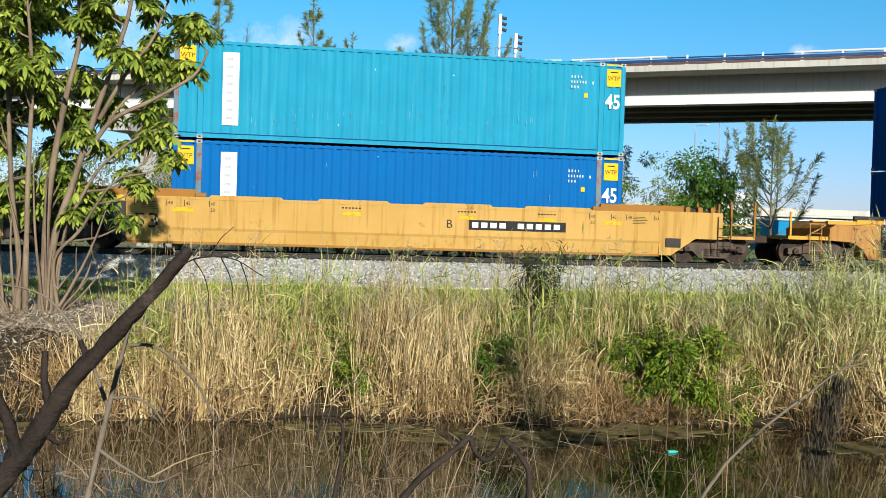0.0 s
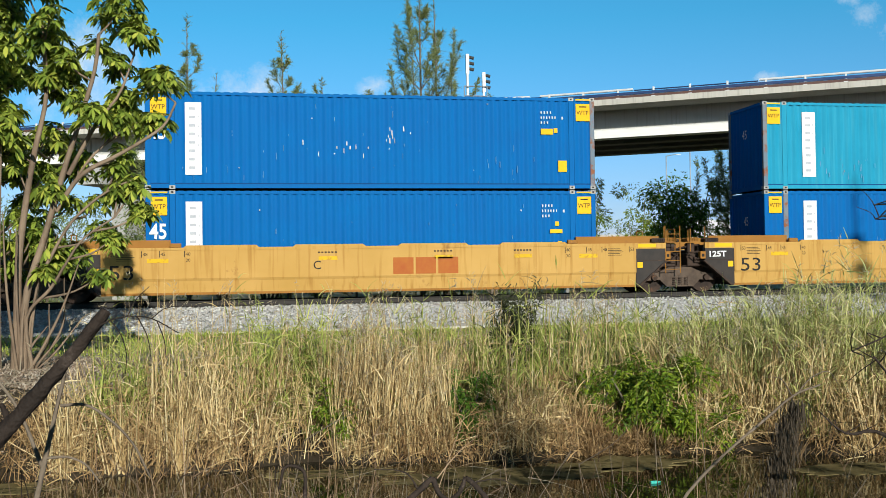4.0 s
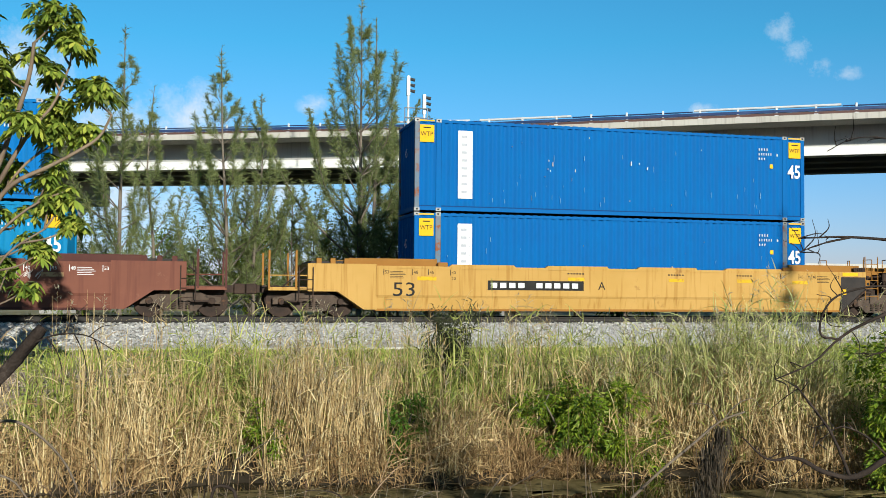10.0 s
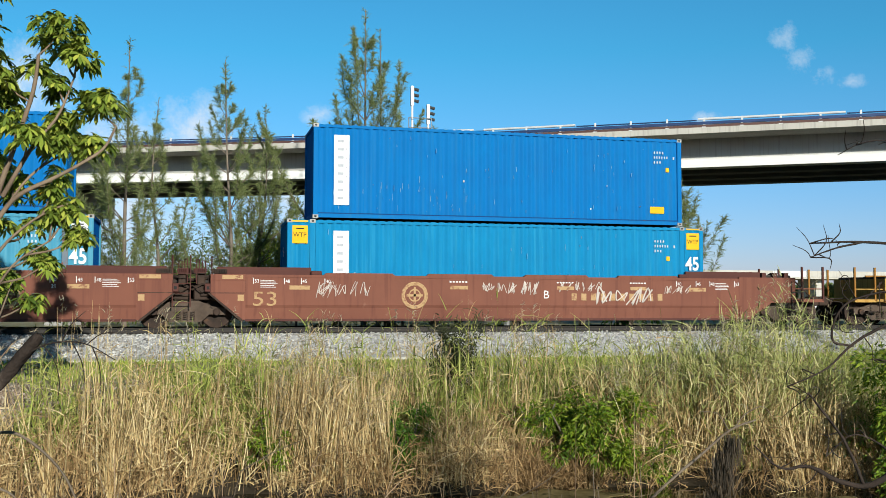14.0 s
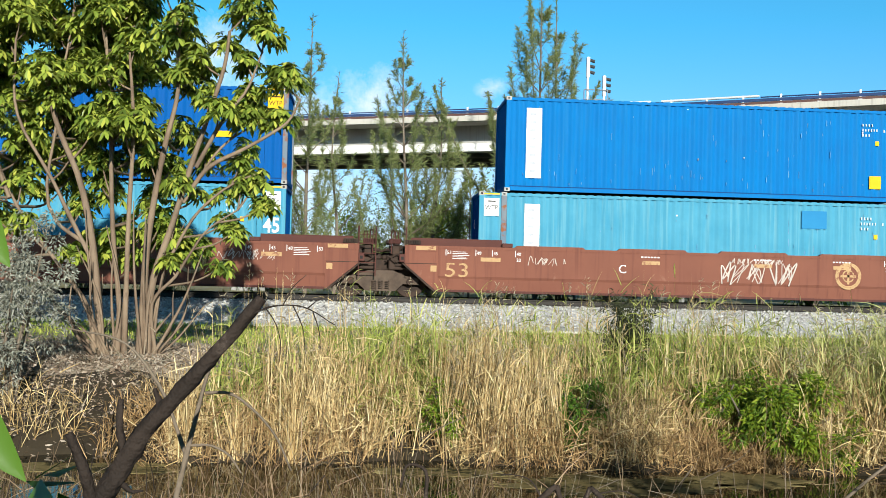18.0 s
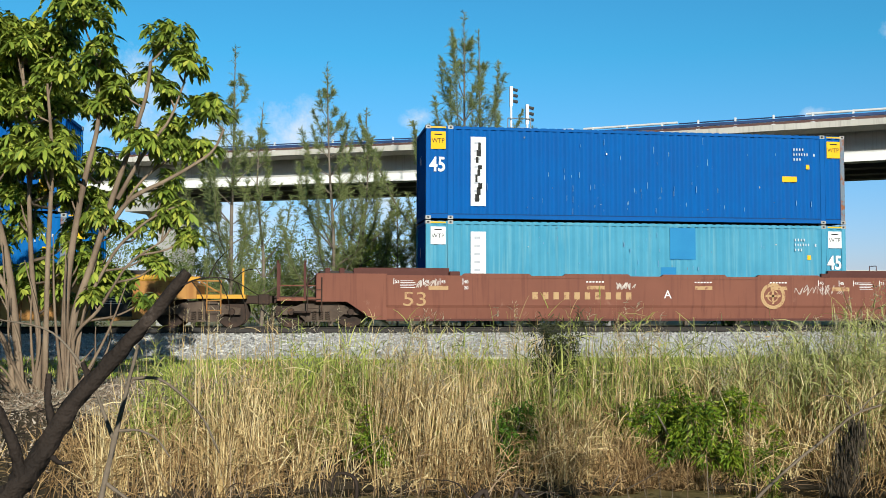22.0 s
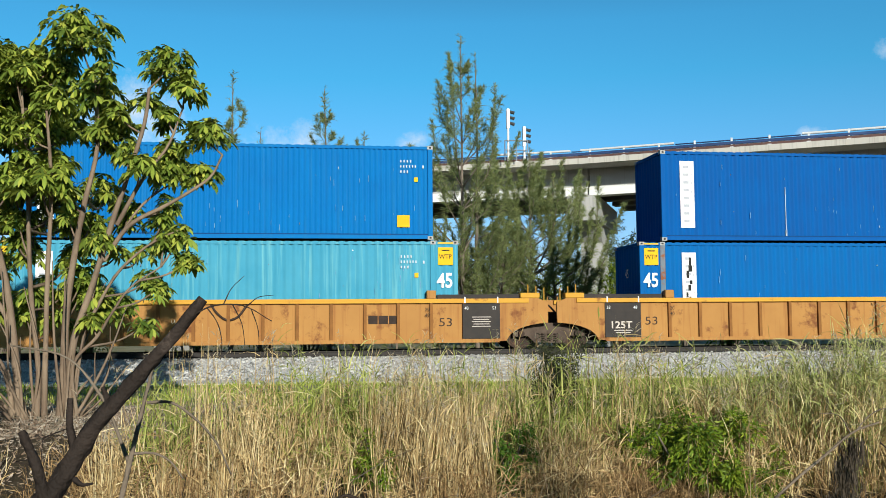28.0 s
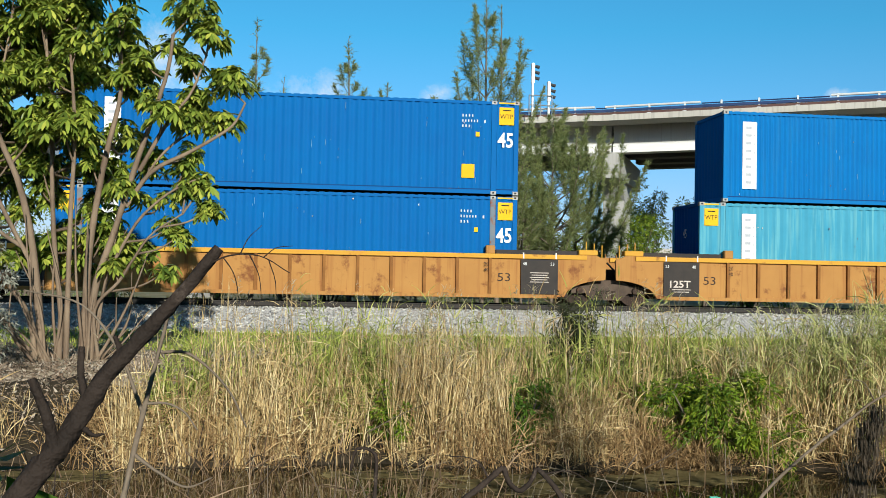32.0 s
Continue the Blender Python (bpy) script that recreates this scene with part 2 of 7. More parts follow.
M_BLACK = surf("black_marking", (0.012, 0.012, 0.012), (0.03, 0.028, 0.025), 4.0, 0.6, bump=0.02, spec=0.12)
M_YELLOW = surf("railcar_yellow", (0.49, 0.285, 0.072), (0.575, 0.345, 0.105), 0.5, 0.72, bump=0.08, wear=(0.30, 0.15, 0.05), wear_at=0.62, wear_scale=0.9, streak=(0.35, 0.17, 0.035), spec=0.12)
M_YELLIP = surf("railcar_yellow_coaming", (0.36, 0.165, 0.035), (0.30, 0.135, 0.030), 1.0, 0.72, bump=0.1, wear=(0.22, 0.11, 0.05), wear_at=0.6, wear_scale=1.5, spec=0.12)
# rust brown ribs, darkened to draw the shadow lines that frontal sun hides
M_RIB = surf("rust_shade_rib", (0.20, 0.085, 0.028), (0.32, 0.14, 0.04), 2.0, 0.75, bump=0.1, spec=0.1)
M_RUSTY = surf("rusted_railcar_yellow", (0.40, 0.190, 0.056), (0.48, 0.245, 0.075), 0.7, 0.72, bump=0.12, wear=(0.20, 0.075, 0.03), wear_at=0.57, wear_scale=1.1, streak=(0.30, 0.12, 0.04), spec=0.12)
M_CHORD = surf("yellow_top_chord", (0.66, 0.36, 0.05), (0.60, 0.30, 0.05), 0.9, 0.72, bump=0.1, wear=(0.28, 0.12, 0.04), wear_at=0.62, wear_scale=1.6, spec=0.12)
M_BROWN = surf("mineral_brown_paint", (0.185, 0.070, 0.048), (0.235, 0.092, 0.062), 0.6, 0.72, bump=0.08, wear=(0.32, 0.17, 0.12), wear_at=0.64, wear_scale=1.0, streak=(0.15, 0.055, 0.04), spec=0.12)
M_DKBROWN = surf("dark_brown_coaming", (0.085, 0.032, 0.028), (0.12, 0.048, 0.038), 1.0, 0.72, bump=0.08, spec=0.12)
M_GRAFF = surf("pale_graffiti", (0.55, 0.48, 0.44), (0.66, 0.58, 0.52), 3.0, 0.72, bump=0.0, spec=0.12)
M_TAN = surf("faded_tan_marking", (0.45, 0.28, 0.14), (0.52, 0.34, 0.18), 5.0, 0.72, bump=0.0, wear=(0.26, 0.11, 0.07), wear_at=0.55, wear_scale=7, spec=0.12)
M_RED = surf("faded_red_marking", (0.40, 0.105, 0.03), (0.44, 0.15, 0.035), 3.0, 0.72, bump=0.0, spec=0.12)
M_IRON = surf("grimy_cast_iron", (0.035, 0.026, 0.022), (0.085, 0.055, 0.042), 2.5, 0.75, 0.2, bump=0.3, wear=(0.14, 0.075, 0.045), wear_at=0.6, wear_scale=3, spec=0.12)
M_FRAME = surf("dusty_truck_casting", (0.075, 0.054, 0.042), (0.145, 0.105, 0.08), 3.0, 0.8, 0.1, bump=0.3, wear=(0.05, 0.038, 0.03), wear_at=0.58, wear_scale=4, spec=0.12)
M_DARK = surf("black_end_panel", (0.030, 0.027, 0.026), (0.055, 0.045, 0.040), 2.0, 0.6, bump=0.1, wear=(0.15, 0.08, 0.05), wear_at=0.66, wear_scale=2, spec=0.12)
# rail colour darkened for the shade beneath the cars
M_RAILTOP = surf("worn_rail_steel", (0.012, 0.009, 0.007), (0.026, 0.018, 0.013), 3.0, 0.7, 0.1, bump=0.1)
M_TIE = surf("weathered_timber_tie", (0.05, 0.04, 0.032), (0.10, 0.08, 0.062), 2.0, 0.9, bump=0.4, objvar=0.25, spec=0.12)
M_STONE = surf("grey_ballast_stone", (0.54, 0.52, 0.49), (0.66, 0.64, 0.60), 2.0, 0.9, bump=0.2, island=[(0.20, 0.19, 0.185), (0.50, 0.49, 0.47), (0.66, 0.65, 0.62), (0.84, 0.82, 0.79)])
M_BALLAST = surf("ballast_bed", (0.42, 0.42, 0.42), (0.62, 0.61, 0.60), 9.0, 0.95, bump=1.0, fine=22.0)
M_SAND = surf("pale_limerock_path", (0.58, 0.55, 0.49), (0.70, 0.67, 0.60), 1.2, 0.95, bump=0.5, fine=30)
M_SOIL = surf("grassy_soil", (0.22, 0.21, 0.08), (0.34, 0.30, 0.16), 0.55, 0.95, bump=0.8, fine=14, wear=(0.38, 0.33, 0.20), wear_at=0.60, wear_scale=0.35)
M_LITSOIL = surf("pale_littered_earth", (0.40, 0.33, 0.24), (0.56, 0.48, 0.37), 2.2, 0.95, bump=0.9, fine=16, wear=(0.24, 0.17, 0.11), wear_at=0.54, wear_scale=3.0)
M_MUD = surf("mud_with_reed_shade", (0.030, 0.022, 0.013), (0.065, 0.048, 0.026), 1.5, 0.7, bump=0.5, fine=10)
M_CONC = surf("weathered_concrete", (0.50, 0.47, 0.42), (0.60, 0.57, 0.51), 0.35, 0.9, bump=0.2, fine=25, streak=(0.36, 0.33, 0.29))
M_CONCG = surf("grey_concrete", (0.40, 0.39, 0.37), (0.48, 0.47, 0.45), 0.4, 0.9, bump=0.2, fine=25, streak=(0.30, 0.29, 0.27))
# underside shade and sunlit flange are put into these two tones
M_CONCD = surf("shade_dark_concrete", (0.10, 0.095, 0.085), (0.16, 0.15, 0.135), 0.5, 0.9, bump=0.2, fine=25)
M_CONCW = surf("bright_concrete", (0.84, 0.83, 0.80), (0.92, 0.91, 0.88), 0.5, 0.85, bump=0.15, fine=25, wear=(0.42, 0.39, 0.35), wear_at=0.66, wear_scale=0.9, stretch=(1, 1, 2))
M_STEELW = surf("white_painted_steel", (0.72, 0.74, 0.76), (0.80, 0.81, 0.82), 2.0, 0.4, 0.1, bump=0.02)
M_GALV = surf("galvanised_rail", (0.42, 0.46, 0.50), (0.58, 0.62, 0.66), 1.0, 0.35, 0.75, bump=0.05)
M_RAILBLUE = surf("blue_grey_rail", (0.030, 0.060, 0.16), (0.05, 0.09, 0.22), 1.0, 0.4, 0.3, bump=0.03)
M_RUSTRAIL = surf("rust_brown_rail", (0.10, 0.045, 0.04), (0.15, 0.075, 0.06), 1.0, 0.7, 0.2, bump=0.1)
M_BARKPALE = surf("pale_smooth_bark", (0.135, 0.088, 0.057), (0.31, 0.225, 0.15), 3.5, 0.85, bump=0.8, fine=18, wear=(0.13, 0.08, 0.055), wear_at=0.6, wear_scale=3, stretch=(1, 1, 0.4))
M_BARKGREY = surf("grey_pine_bark", (0.13, 0.10, 0.075), (0.22, 0.18, 0.14), 3.0, 0.9, bump=0.5, fine=18)
# the near bank's shade is put into this dark wood colour
M_DEAD = surf("shade_dark_wood", (0.022, 0.016, 0.013), (0.065, 0.047, 0.038), 9.0, 0.9, bump=0.5, fine=60, wear=(0.14, 0.108, 0.09), wear_at=0.60, wear_scale=14, spec=0.2)
M_TWIG = surf("dry_grey_twig", (0.13, 0.095, 0.065), (0.24, 0.19, 0.14), 6.0, 0.9, bump=0.4)
M_UMB = leafy("umbrella_tree_leaf", [(0.03, 0.07, 0.014), (0.10, 0.18, 0.028), (0.21, 0.32, 0.045), (0.36, 0.45, 0.065), (0.62, 0.64, 0.11)], 0.34, 0.18)
M_PINE = leafy("she_oak_needles", [(0.11, 0.16, 0.07), (0.21, 0.28, 0.105), (0.34, 0.40, 0.15), (0.52, 0.54, 0.22)], 0.7, 0.45)
M_PINEFAR = leafy("grey_green_needles", [(0.12, 0.19, 0.07), (0.22, 0.30, 0.10), (0.36, 0.42, 0.15)], 0.7, 0.4)
M_BUSH = leafy("bright_shrub_leaf", [(0.03, 0.07, 0.010), (0.10, 0.20, 0.016), (0.20, 0.32, 0.025), (0.38, 0.44, 0.04)], 0.5, 0.2)
M_DKBUSH = leafy("dark_tree_leaf", [(0.04, 0.10, 0.015), (0.10, 0.22, 0.028), (0.20, 0.36, 0.05)], 0.4, 0.3)
M_STRAW = leafy("dry_reed_straw", [(0.14, 0.085, 0.034), (0.38, 0.24, 0.085), (0.68, 0.46, 0.19), (0.86, 0.65, 0.32), (0.96, 0.81, 0.48)], 0.7, 0.12)
# russet of dead reeds, deepened for the shade low in the stand
M_RUSSET = leafy("russet_dead_reed", [(0.07, 0.036, 0.016), (0.27, 0.155, 0.062), (0.54, 0.35, 0.16), (0.72, 0.50, 0.25)], 0.75, 0.15)
M_GREENREED = leafy("green_reed_blade", [(0.10, 0.15, 0.022), (0.28, 0.36, 0.06), (0.48, 0.54, 0.12), (0.72, 0.68, 0.24)], 0.6, 0.22)
M_GRASS = leafy("berm_grass_blade", [(0.17, 0.26, 0.03), (0.28, 0.38, 0.04), (0.44, 0.52, 0.07), (0.58, 0.58, 0.15)], 0.6, 0.22)
M_WEED = leafy("dark_seedy_weed", [(0.035, 0.045, 0.022), (0.06, 0.07, 0.03), (0.10, 0.10, 0.05)], 0.8, 0.2)
M_PALEREED = leafy("pale_grey_green_reed", [(0.20, 0.25, 0.06), (0.42, 0.47, 0.14), (0.64, 0.64, 0.24), (0.84, 0.76, 0.38)], 0.6, 0.2)
M_LITTER = leafy("grey_brown_litter", [(0.20, 0.15, 0.10), (0.34, 0.28, 0.19), (0.50, 0.44, 0.33)], 0.8, 0.3)
M_BRUSH = leafy("brown_dead_brush", [(0.07, 0.042, 0.026), (0.19, 0.115, 0.070), (0.36, 0.24, 0.15), (0.52, 0.38, 0.25)], 0.8, 0.15)
M_FALLEN = leafy("curled_fallen_leaf", [(0.10, 0.065, 0.045), (0.26, 0.17, 0.11), (0.46, 0.36, 0.27), (0.66, 0.58, 0.48)], 0.8, 0.1)
M_SEED = leafy("pale_seed_plume", [(0.40, 0.33, 0.22), (0.56, 0.48, 0.34)], 0.8, 0.3)
M_SCUM = surf("floating_pond_scum", (0.15, 0.115, 0.045), (0.30, 0.24, 0.11), 5.0, 0.9, bump=0.5, fine=30, wear=(0.05, 0.045, 0.02), wear_at=0.52, wear_scale=4.0, spec=0.08)
M_BED = surf("oily_bed_shade", (0.030, 0.026, 0.022), (0.07, 0.06, 0.05), 6.0, 0.9, bump=1.0, fine=24, spec=0.12)
M_PLAS = surf("turquoise_plastic", (0.05, 0.5, 0.42), (0.06, 0.6, 0.5), 3.0, 0.4, bump=0)
M_ROOF = surf("pale_metal_cladding", (0.62, 0.63, 0.64), (0.74, 0.74, 0.74), 0.3, 0.6, bump=0.05)
M_CARP = surf("white_car_paint", (0.7, 0.7, 0.72), (0.76, 0.76, 0.78), 1.0, 0.3, bump=0)
M_GLASSD = surf("dark_window_glass", (0.02, 0.025, 0.03), (0.03, 0.035, 0.04), 1.0, 0.1, bump=0)
M_TYRE = surf("tyre_rubber", (0.02, 0.02, 0.02), (0.035, 0.035, 0.035), 3.0, 0.85, bump=0.1)
M_LAMPG = surf("signal_visor_black", (0.02, 0.02, 0.022), (0.04, 0.04, 0.042), 3.0, 0.5, bump=0)

water_mat = bpy.data.materials.new("dark_canal_water")
water_mat.use_nodes = True
wn = water_mat.node_tree
wb = wn.nodes["Principled BSDF"]
wb.inputs["Base Color"].default_value = (0.018, 0.016, 0.008, 1)
wb.inputs["Roughness"].default_value = 0.03
wb.inputs["IOR"].default_value = 1.33
wno = wn.nodes.new("ShaderNodeTexNoise")
wno.inputs["Scale"].default_value, wno.inputs["Detail"].default_value = 2.2, 3.0
wbp = wn.nodes.new("ShaderNodeBump")
wbp.inputs["Strength"].default_value, wbp.inputs["Distance"].default_value = 0.10, 0.03
wco = wn.nodes.new("ShaderNodeTexCoord")
wn.links.new(wco.outputs["Object"], wno.inputs["Vector"])
wn.links.new(wno.outputs["Fac"], wbp.inputs["Height"])
wn.links.new(wbp.outputs["Normal"], wb.inputs["Normal"])
M_WATER = water_mat


# ---- building helpers ----
def part(name, bm, material, parent=None, label=""):
    """Link a bmesh (or a mesh) as one object, under a thing or a part."""
    if isinstance(bm, bmesh.types.BMesh):
        me = bpy.data.meshes.new(name)
        bm.to_mesh(me)
        bm.free()
    else:
        me = bm
    if material and not me.materials:
        me.materials.append(material)
    ob = new(name, me)
    if parent:
        ob.parent = parent
    if label:
        ob["label"] = label
    return ob


def thing(name, m, label, category, group="", kind=""):
    ob = new(name)
    ob.empty_display_size = 0.2
    ob.matrix_basis = m
    return tagged(ob, label, category, group, kind)


def quads(name, verts, faces, material, smooth=False):
    """A mesh from numpy vertices and quads (or triangles), quickly."""
    verts, faces = np.asarray(verts, np.float32), np.asarray(faces, np.int32)
    me = bpy.data.meshes.new(name)
    n, k = faces.shape
    me.vertices.add(len(verts))
    me.vertices.foreach_set("co", verts.ravel())
    me.loops.add(n * k)
    me.loops.foreach_set("vertex_index", faces.ravel())
    me.polygons.add(n)
    me.polygons.foreach_set("loop_start", np.arange(0, n * k, k, dtype=np.int32))
    if smooth:
        me.polygons.foreach_set("use_smooth", np.ones(n, bool))
    me.update(calc_edges=True)
    me.materials.append(material)
    return me


BOX = np.array([(0, 3, 2, 1), (4, 5, 6, 7), (0, 1, 5, 4), (1, 2, 6, 5), (2, 3, 7, 6), (3, 0, 4, 7)])


def box(bm, x0, x1, y0, y1, z0, z1, bevel=0.0):
    """A box added to bm, its long edges rounded where bevel is given."""
    vs = [bm.verts.new(p) for p in ((x0, y0, z0), (x1, y0, z0), (x1, y1, z0), (x0, y1, z0), (x0, y0, z1), (x1, y0, z1), (x1, y1, z1), (x0, y1, z1))]
    fs = [bm.faces.new([vs[i] for i in f]) for f in BOX]
    if bevel:
        es = list({e for f in fs for e in f.edges})
        bmesh.ops.bevel(bm, geom=es, offset=bevel, segments=1, affect="EDGES", clamp_overlap=True)
    return bm


def bx(*a, bevel=0.0):
    return box(bmesh.new(), *a, bevel=bevel)


def prism(profile, y0, y1, bm=None):
    """A polygon in x and z, drawn out along y."""
    bm = bm or bmesh.new()
    a = [bm.verts.new((x, y0, z)) for x, z in profile]
    b = [bm.verts.new((x, y1, z)) for x, z in profile]
    n = len(profile)
    bm.faces.new(a)
    bm.faces.new(b[::-1])
    for i in range(n):
        bm.faces.new((a[i], b[i], b[(i + 1) % n], a[(i + 1) % n]))
    bmesh.ops.recalc_face_normals(bm, faces=bm.faces)
    return bm


def sweep(profile, x0, x1, bm=None):
    """A polygon in y and z, drawn out along x."""
    bm = bm or bmesh.new()
    a = [bm.verts.new((x0, y, z)) for y, z in profile]
    b = [bm.verts.new((x1, y, z)) for y, z in profile]
    n = len(profile)
    bm.faces.new(a)
    bm.faces.new(b[::-1])
    for i in range(n):
        bm.faces.new((a[i], b[i], b[(i + 1) % n], a[(i + 1) % n]))
    bmesh.ops.recalc_face_normals(bm, faces=bm.faces)
    return bm


def rod(bm, a, b, r0, r1=None, n=8):
    """A round bar from a to b."""
    a, b = Vector(a), Vector(b)
    r1 = r0 if r1 is None else r1
    q = (b - a).to_track_quat("Z", "Y")
    ra, rb = [], []
    for i in range(n):
        c = Vector((math.cos(2 * math.pi * i / n), math.sin(2 * math.pi * i / n), 0))
        ra.append(bm.verts.new(a + q @ (c * r0)))
        rb.append(bm.verts.new(b + q @ (c * r1)))
    for i in range(n):
        bm.faces.new((ra[i], ra[(i + 1) % n], rb[(i + 1) % n], rb[i]))
    bm.faces.new(ra[::-1])
    bm.faces.new(rb)
    return bm


def tube(pts, radii, n=7, rough=0.0, seed=0):
    """A bent, tapered limb through points: vertices and quads."""
    rng = np.random.default_rng(seed)
    pts = np.asarray(pts, float)
    t = np.concatenate([[0], np.cumsum(np.linalg.norm(np.diff(pts, axis=0), axis=1) + 1e-6)])
    t = t / t[-1]
    m = max(len(pts) * 4, 6)
    tt = np.interp(np.linspace(0, 1, m), np.linspace(0, 1, len(pts)), t)
    # smooth by Catmull-Rom on each axis
    out = []
    for k in range(3):
        d = np.gradient(pts[:, k], t)
        i = np.clip(np.searchsorted(t, tt, side="right") - 1, 0, len(t) - 2)
        h = t[i + 1] - t[i]
        u = (tt - t[i]) / h
        out.append((2 * u**3 - 3 * u**2 + 1) * pts[i, k] + (u**3 - 2 * u**2 + u) * h * d[i] + (-2 * u**3 + 3 * u**2) * pts[i + 1, k] + (u**3 - u**2) * h * d[i + 1])
    c = np.stack(out, 1)
    r = np.interp(tt, t, radii)
    d = np.gradient(c, axis=0)
    d /= np.linalg.norm(d, axis=1, keepdims=True) + 1e-9
    ref = np.array((0.31, 0.2, 0.93)) if abs(d[:, 2]).mean() < 0.8 else np.array((0.95, 0.3, 0.1))
    u = np.cross(d, ref)
    u /= np.linalg.norm(u, axis=1, keepdims=True)
    v = np.cross(d, u)
    a = np.linspace(0, 2 * math.pi, n, endpoint=False)
    rr = r[:, None] * (1 + rough * rng.normal(0, 1, (m, n)))
    vv = c[:, None, :] + rr[..., None] * (u[:, None, :] * np.cos(a)[None, :, None] + v[:, None, :] * np.sin(a)[None, :, None])
    i = np.arange(m - 1)[:, None] * n
    j = np.arange(n)[None, :]
    f = np.stack([i + j, i + (j + 1) % n, i + n + (j + 1) % n, i + n + j], -1).reshape(-1, 4)
    tip = np.array([[(m - 1) * n + k for k in (0, 1, 2, 3)]]) if n >= 4 else np.zeros((0, 4), int)
    return vv.reshape(-1, 3), np.concatenate([f, tip]), c


def merge(pieces):
    vs, fs, k = [], [], 0
    for v, f in pieces:
        vs.append(v)
        fs.append(np.asarray(f) + k)
        k += len(v)
    return np.concatenate(vs), np.concatenate(fs)


def blades(base, way, length, width, droop, rng, steps=3):
    """Many narrow blades at once, each a tapered strip that bends over: vertices and quads."""
    n = len(base)
    way = way / (np.linalg.norm(way, axis=1, keepdims=True) + 1e-9)
    side = np.cross(way, rng.normal(0, 1, (n, 3)))
    side /= np.linalg.norm(side, axis=1, keepdims=True) + 1e-9
    vs = []
    for k in range(steps + 1):
        u = k / steps
        c = base + way * (length * u)[:, None]
        c = c + np.stack([way[:, 0] * 0.6, way[:, 1] * 0.6, -np.ones(n)], 1) * (droop * length * u * u)[:, None]
        w = width * (1 - 0.8 * u**1.5) * 0.5
        vs += [c - side * w[:, None], c + side * w[:, None]]
    v = np.stack(vs, 1)
    k = 2 * (steps + 1)
    f = np.array([(2 * i, 2 * i + 1, 2 * i + 3, 2 * i + 2) for i in range(steps)])
    return v.reshape(-1, 3), (np.arange(n)[:, None, None] * k + f[None]).reshape(-1, 4)


WORDS = {}


def words(body, size, material, bold=0.0):
    """A flat mesh of lettering that faces -y, its lower left corner at the origin."""
    key = (body, size, material.name, bold)
    if key not in WORDS:
        cu = bpy.data.curves.new("lettering", "FONT")
        cu.body, cu.size, cu.extrude, cu.resolution_u, cu.offset = body, size, 0.0, 3, bold * size
        ob = bpy.data.objects.new("lettering", cu)
        me = bpy.data.meshes.new_from_object(ob)
        bpy.data.objects.remove(ob)
        me.transform(Matrix.Rotation(math.pi / 2, 4, "X"))
        me.materials.clear()
        me.materials.append(material)
        WORDS[key] = me
    return WORDS[key]


def text(name, body, size, material, parent, x, y, z, wide=1.0, bold=0.0):
    ob = new(name, words(body, size, material, bold))
    ob.parent = parent
    ob.location, ob.scale = (x, y, z), (wide, 1, 1)
    return ob


# ---- the ground, from the near bank to the horizon ----
TRACK = 31.42           # middle line of the track
WATER = -1.65


def bank_edge(x):
    return 13.05 - 0.03 * x - 0.22 * max(0, x - 4.5) + 0.20 * math.sin(x * 1.3 + 0.6) + 0.12 * math.sin(x * 3.1)


def ground_height(x, y):
    e = bank_edge(max(-30, min(14, x)))
    bump = 0.05 * noise.noise((x * 0.7, y * 0.7, 0)) + 0.08 * noise.noise((x * 0.21, y * 0.21, 3))
    if y < 5.2:
        z = -0.78 if y < 0.3 else -0.78 - 1.5 * min(1, (y - 0.3) / 3.7) ** 1.2
    elif y < e - 0.4:
        z = -2.3
    elif y < 17:
        u = (y - e + 0.4) / (17 - e + 0.4)
        z = -1.95 + 1.23 * min(1, u * 1.25) ** 0.75
    elif y < 27:
        z = -0.72
    else:
        z = -0.73 if y < 36 else -0.8
        bump *= 0.25
    return z + bump


xs = np.concatenate([[-2500, -900, -300, -120, -70], np.arange(-45, 46, 1.0), [70, 120, 300, 900, 2500]])
ys = np.concatenate([[-300, -60, -20, -8], np.arange(-4, 20, 0.5), np.arange(20, 27, 1.0), [27, 27.6, 29, 33, 35, 38, 42, 50, 60, 80, 120, 300, 900, 2800]])
gv = np.array([(x, y, ground_height(x, y)) for y in ys for x in xs])
nx = len(xs)
gf = np.array([(j * nx + i, j * nx + i + 1, (j + 1) * nx + i + 1, (j + 1) * nx + i) for j in range(len(ys) - 1) for i in range(nx - 1)])
tagged(part("ground", quads("ground", gv, gf, M_SOIL, True), None), "grassy earth berm and canal banks under dry grass", "ground", kind="structure")

tagged(part("water", bx(-300, 300, 1.2, 15.0, WATER - 0.02, WATER), M_WATER), "still dark canal water with reflected reeds", "water", kind="structure")

# mud runs up under the reeds, darkened to stand for their shaded gaps
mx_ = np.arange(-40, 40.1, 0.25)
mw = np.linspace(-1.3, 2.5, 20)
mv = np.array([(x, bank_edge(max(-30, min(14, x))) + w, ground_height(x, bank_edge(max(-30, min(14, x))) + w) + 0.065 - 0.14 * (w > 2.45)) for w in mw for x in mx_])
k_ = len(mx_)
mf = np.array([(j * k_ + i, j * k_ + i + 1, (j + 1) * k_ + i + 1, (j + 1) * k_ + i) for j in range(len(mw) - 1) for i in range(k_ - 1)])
tagged(part("mud_bank", quads("mud_bank", mv, mf, M_MUD, True), None), "wet mud bank at the foot of the reeds, darkened for their shade", "mud", kind="structure")
rng = np.random.default_rng(77)
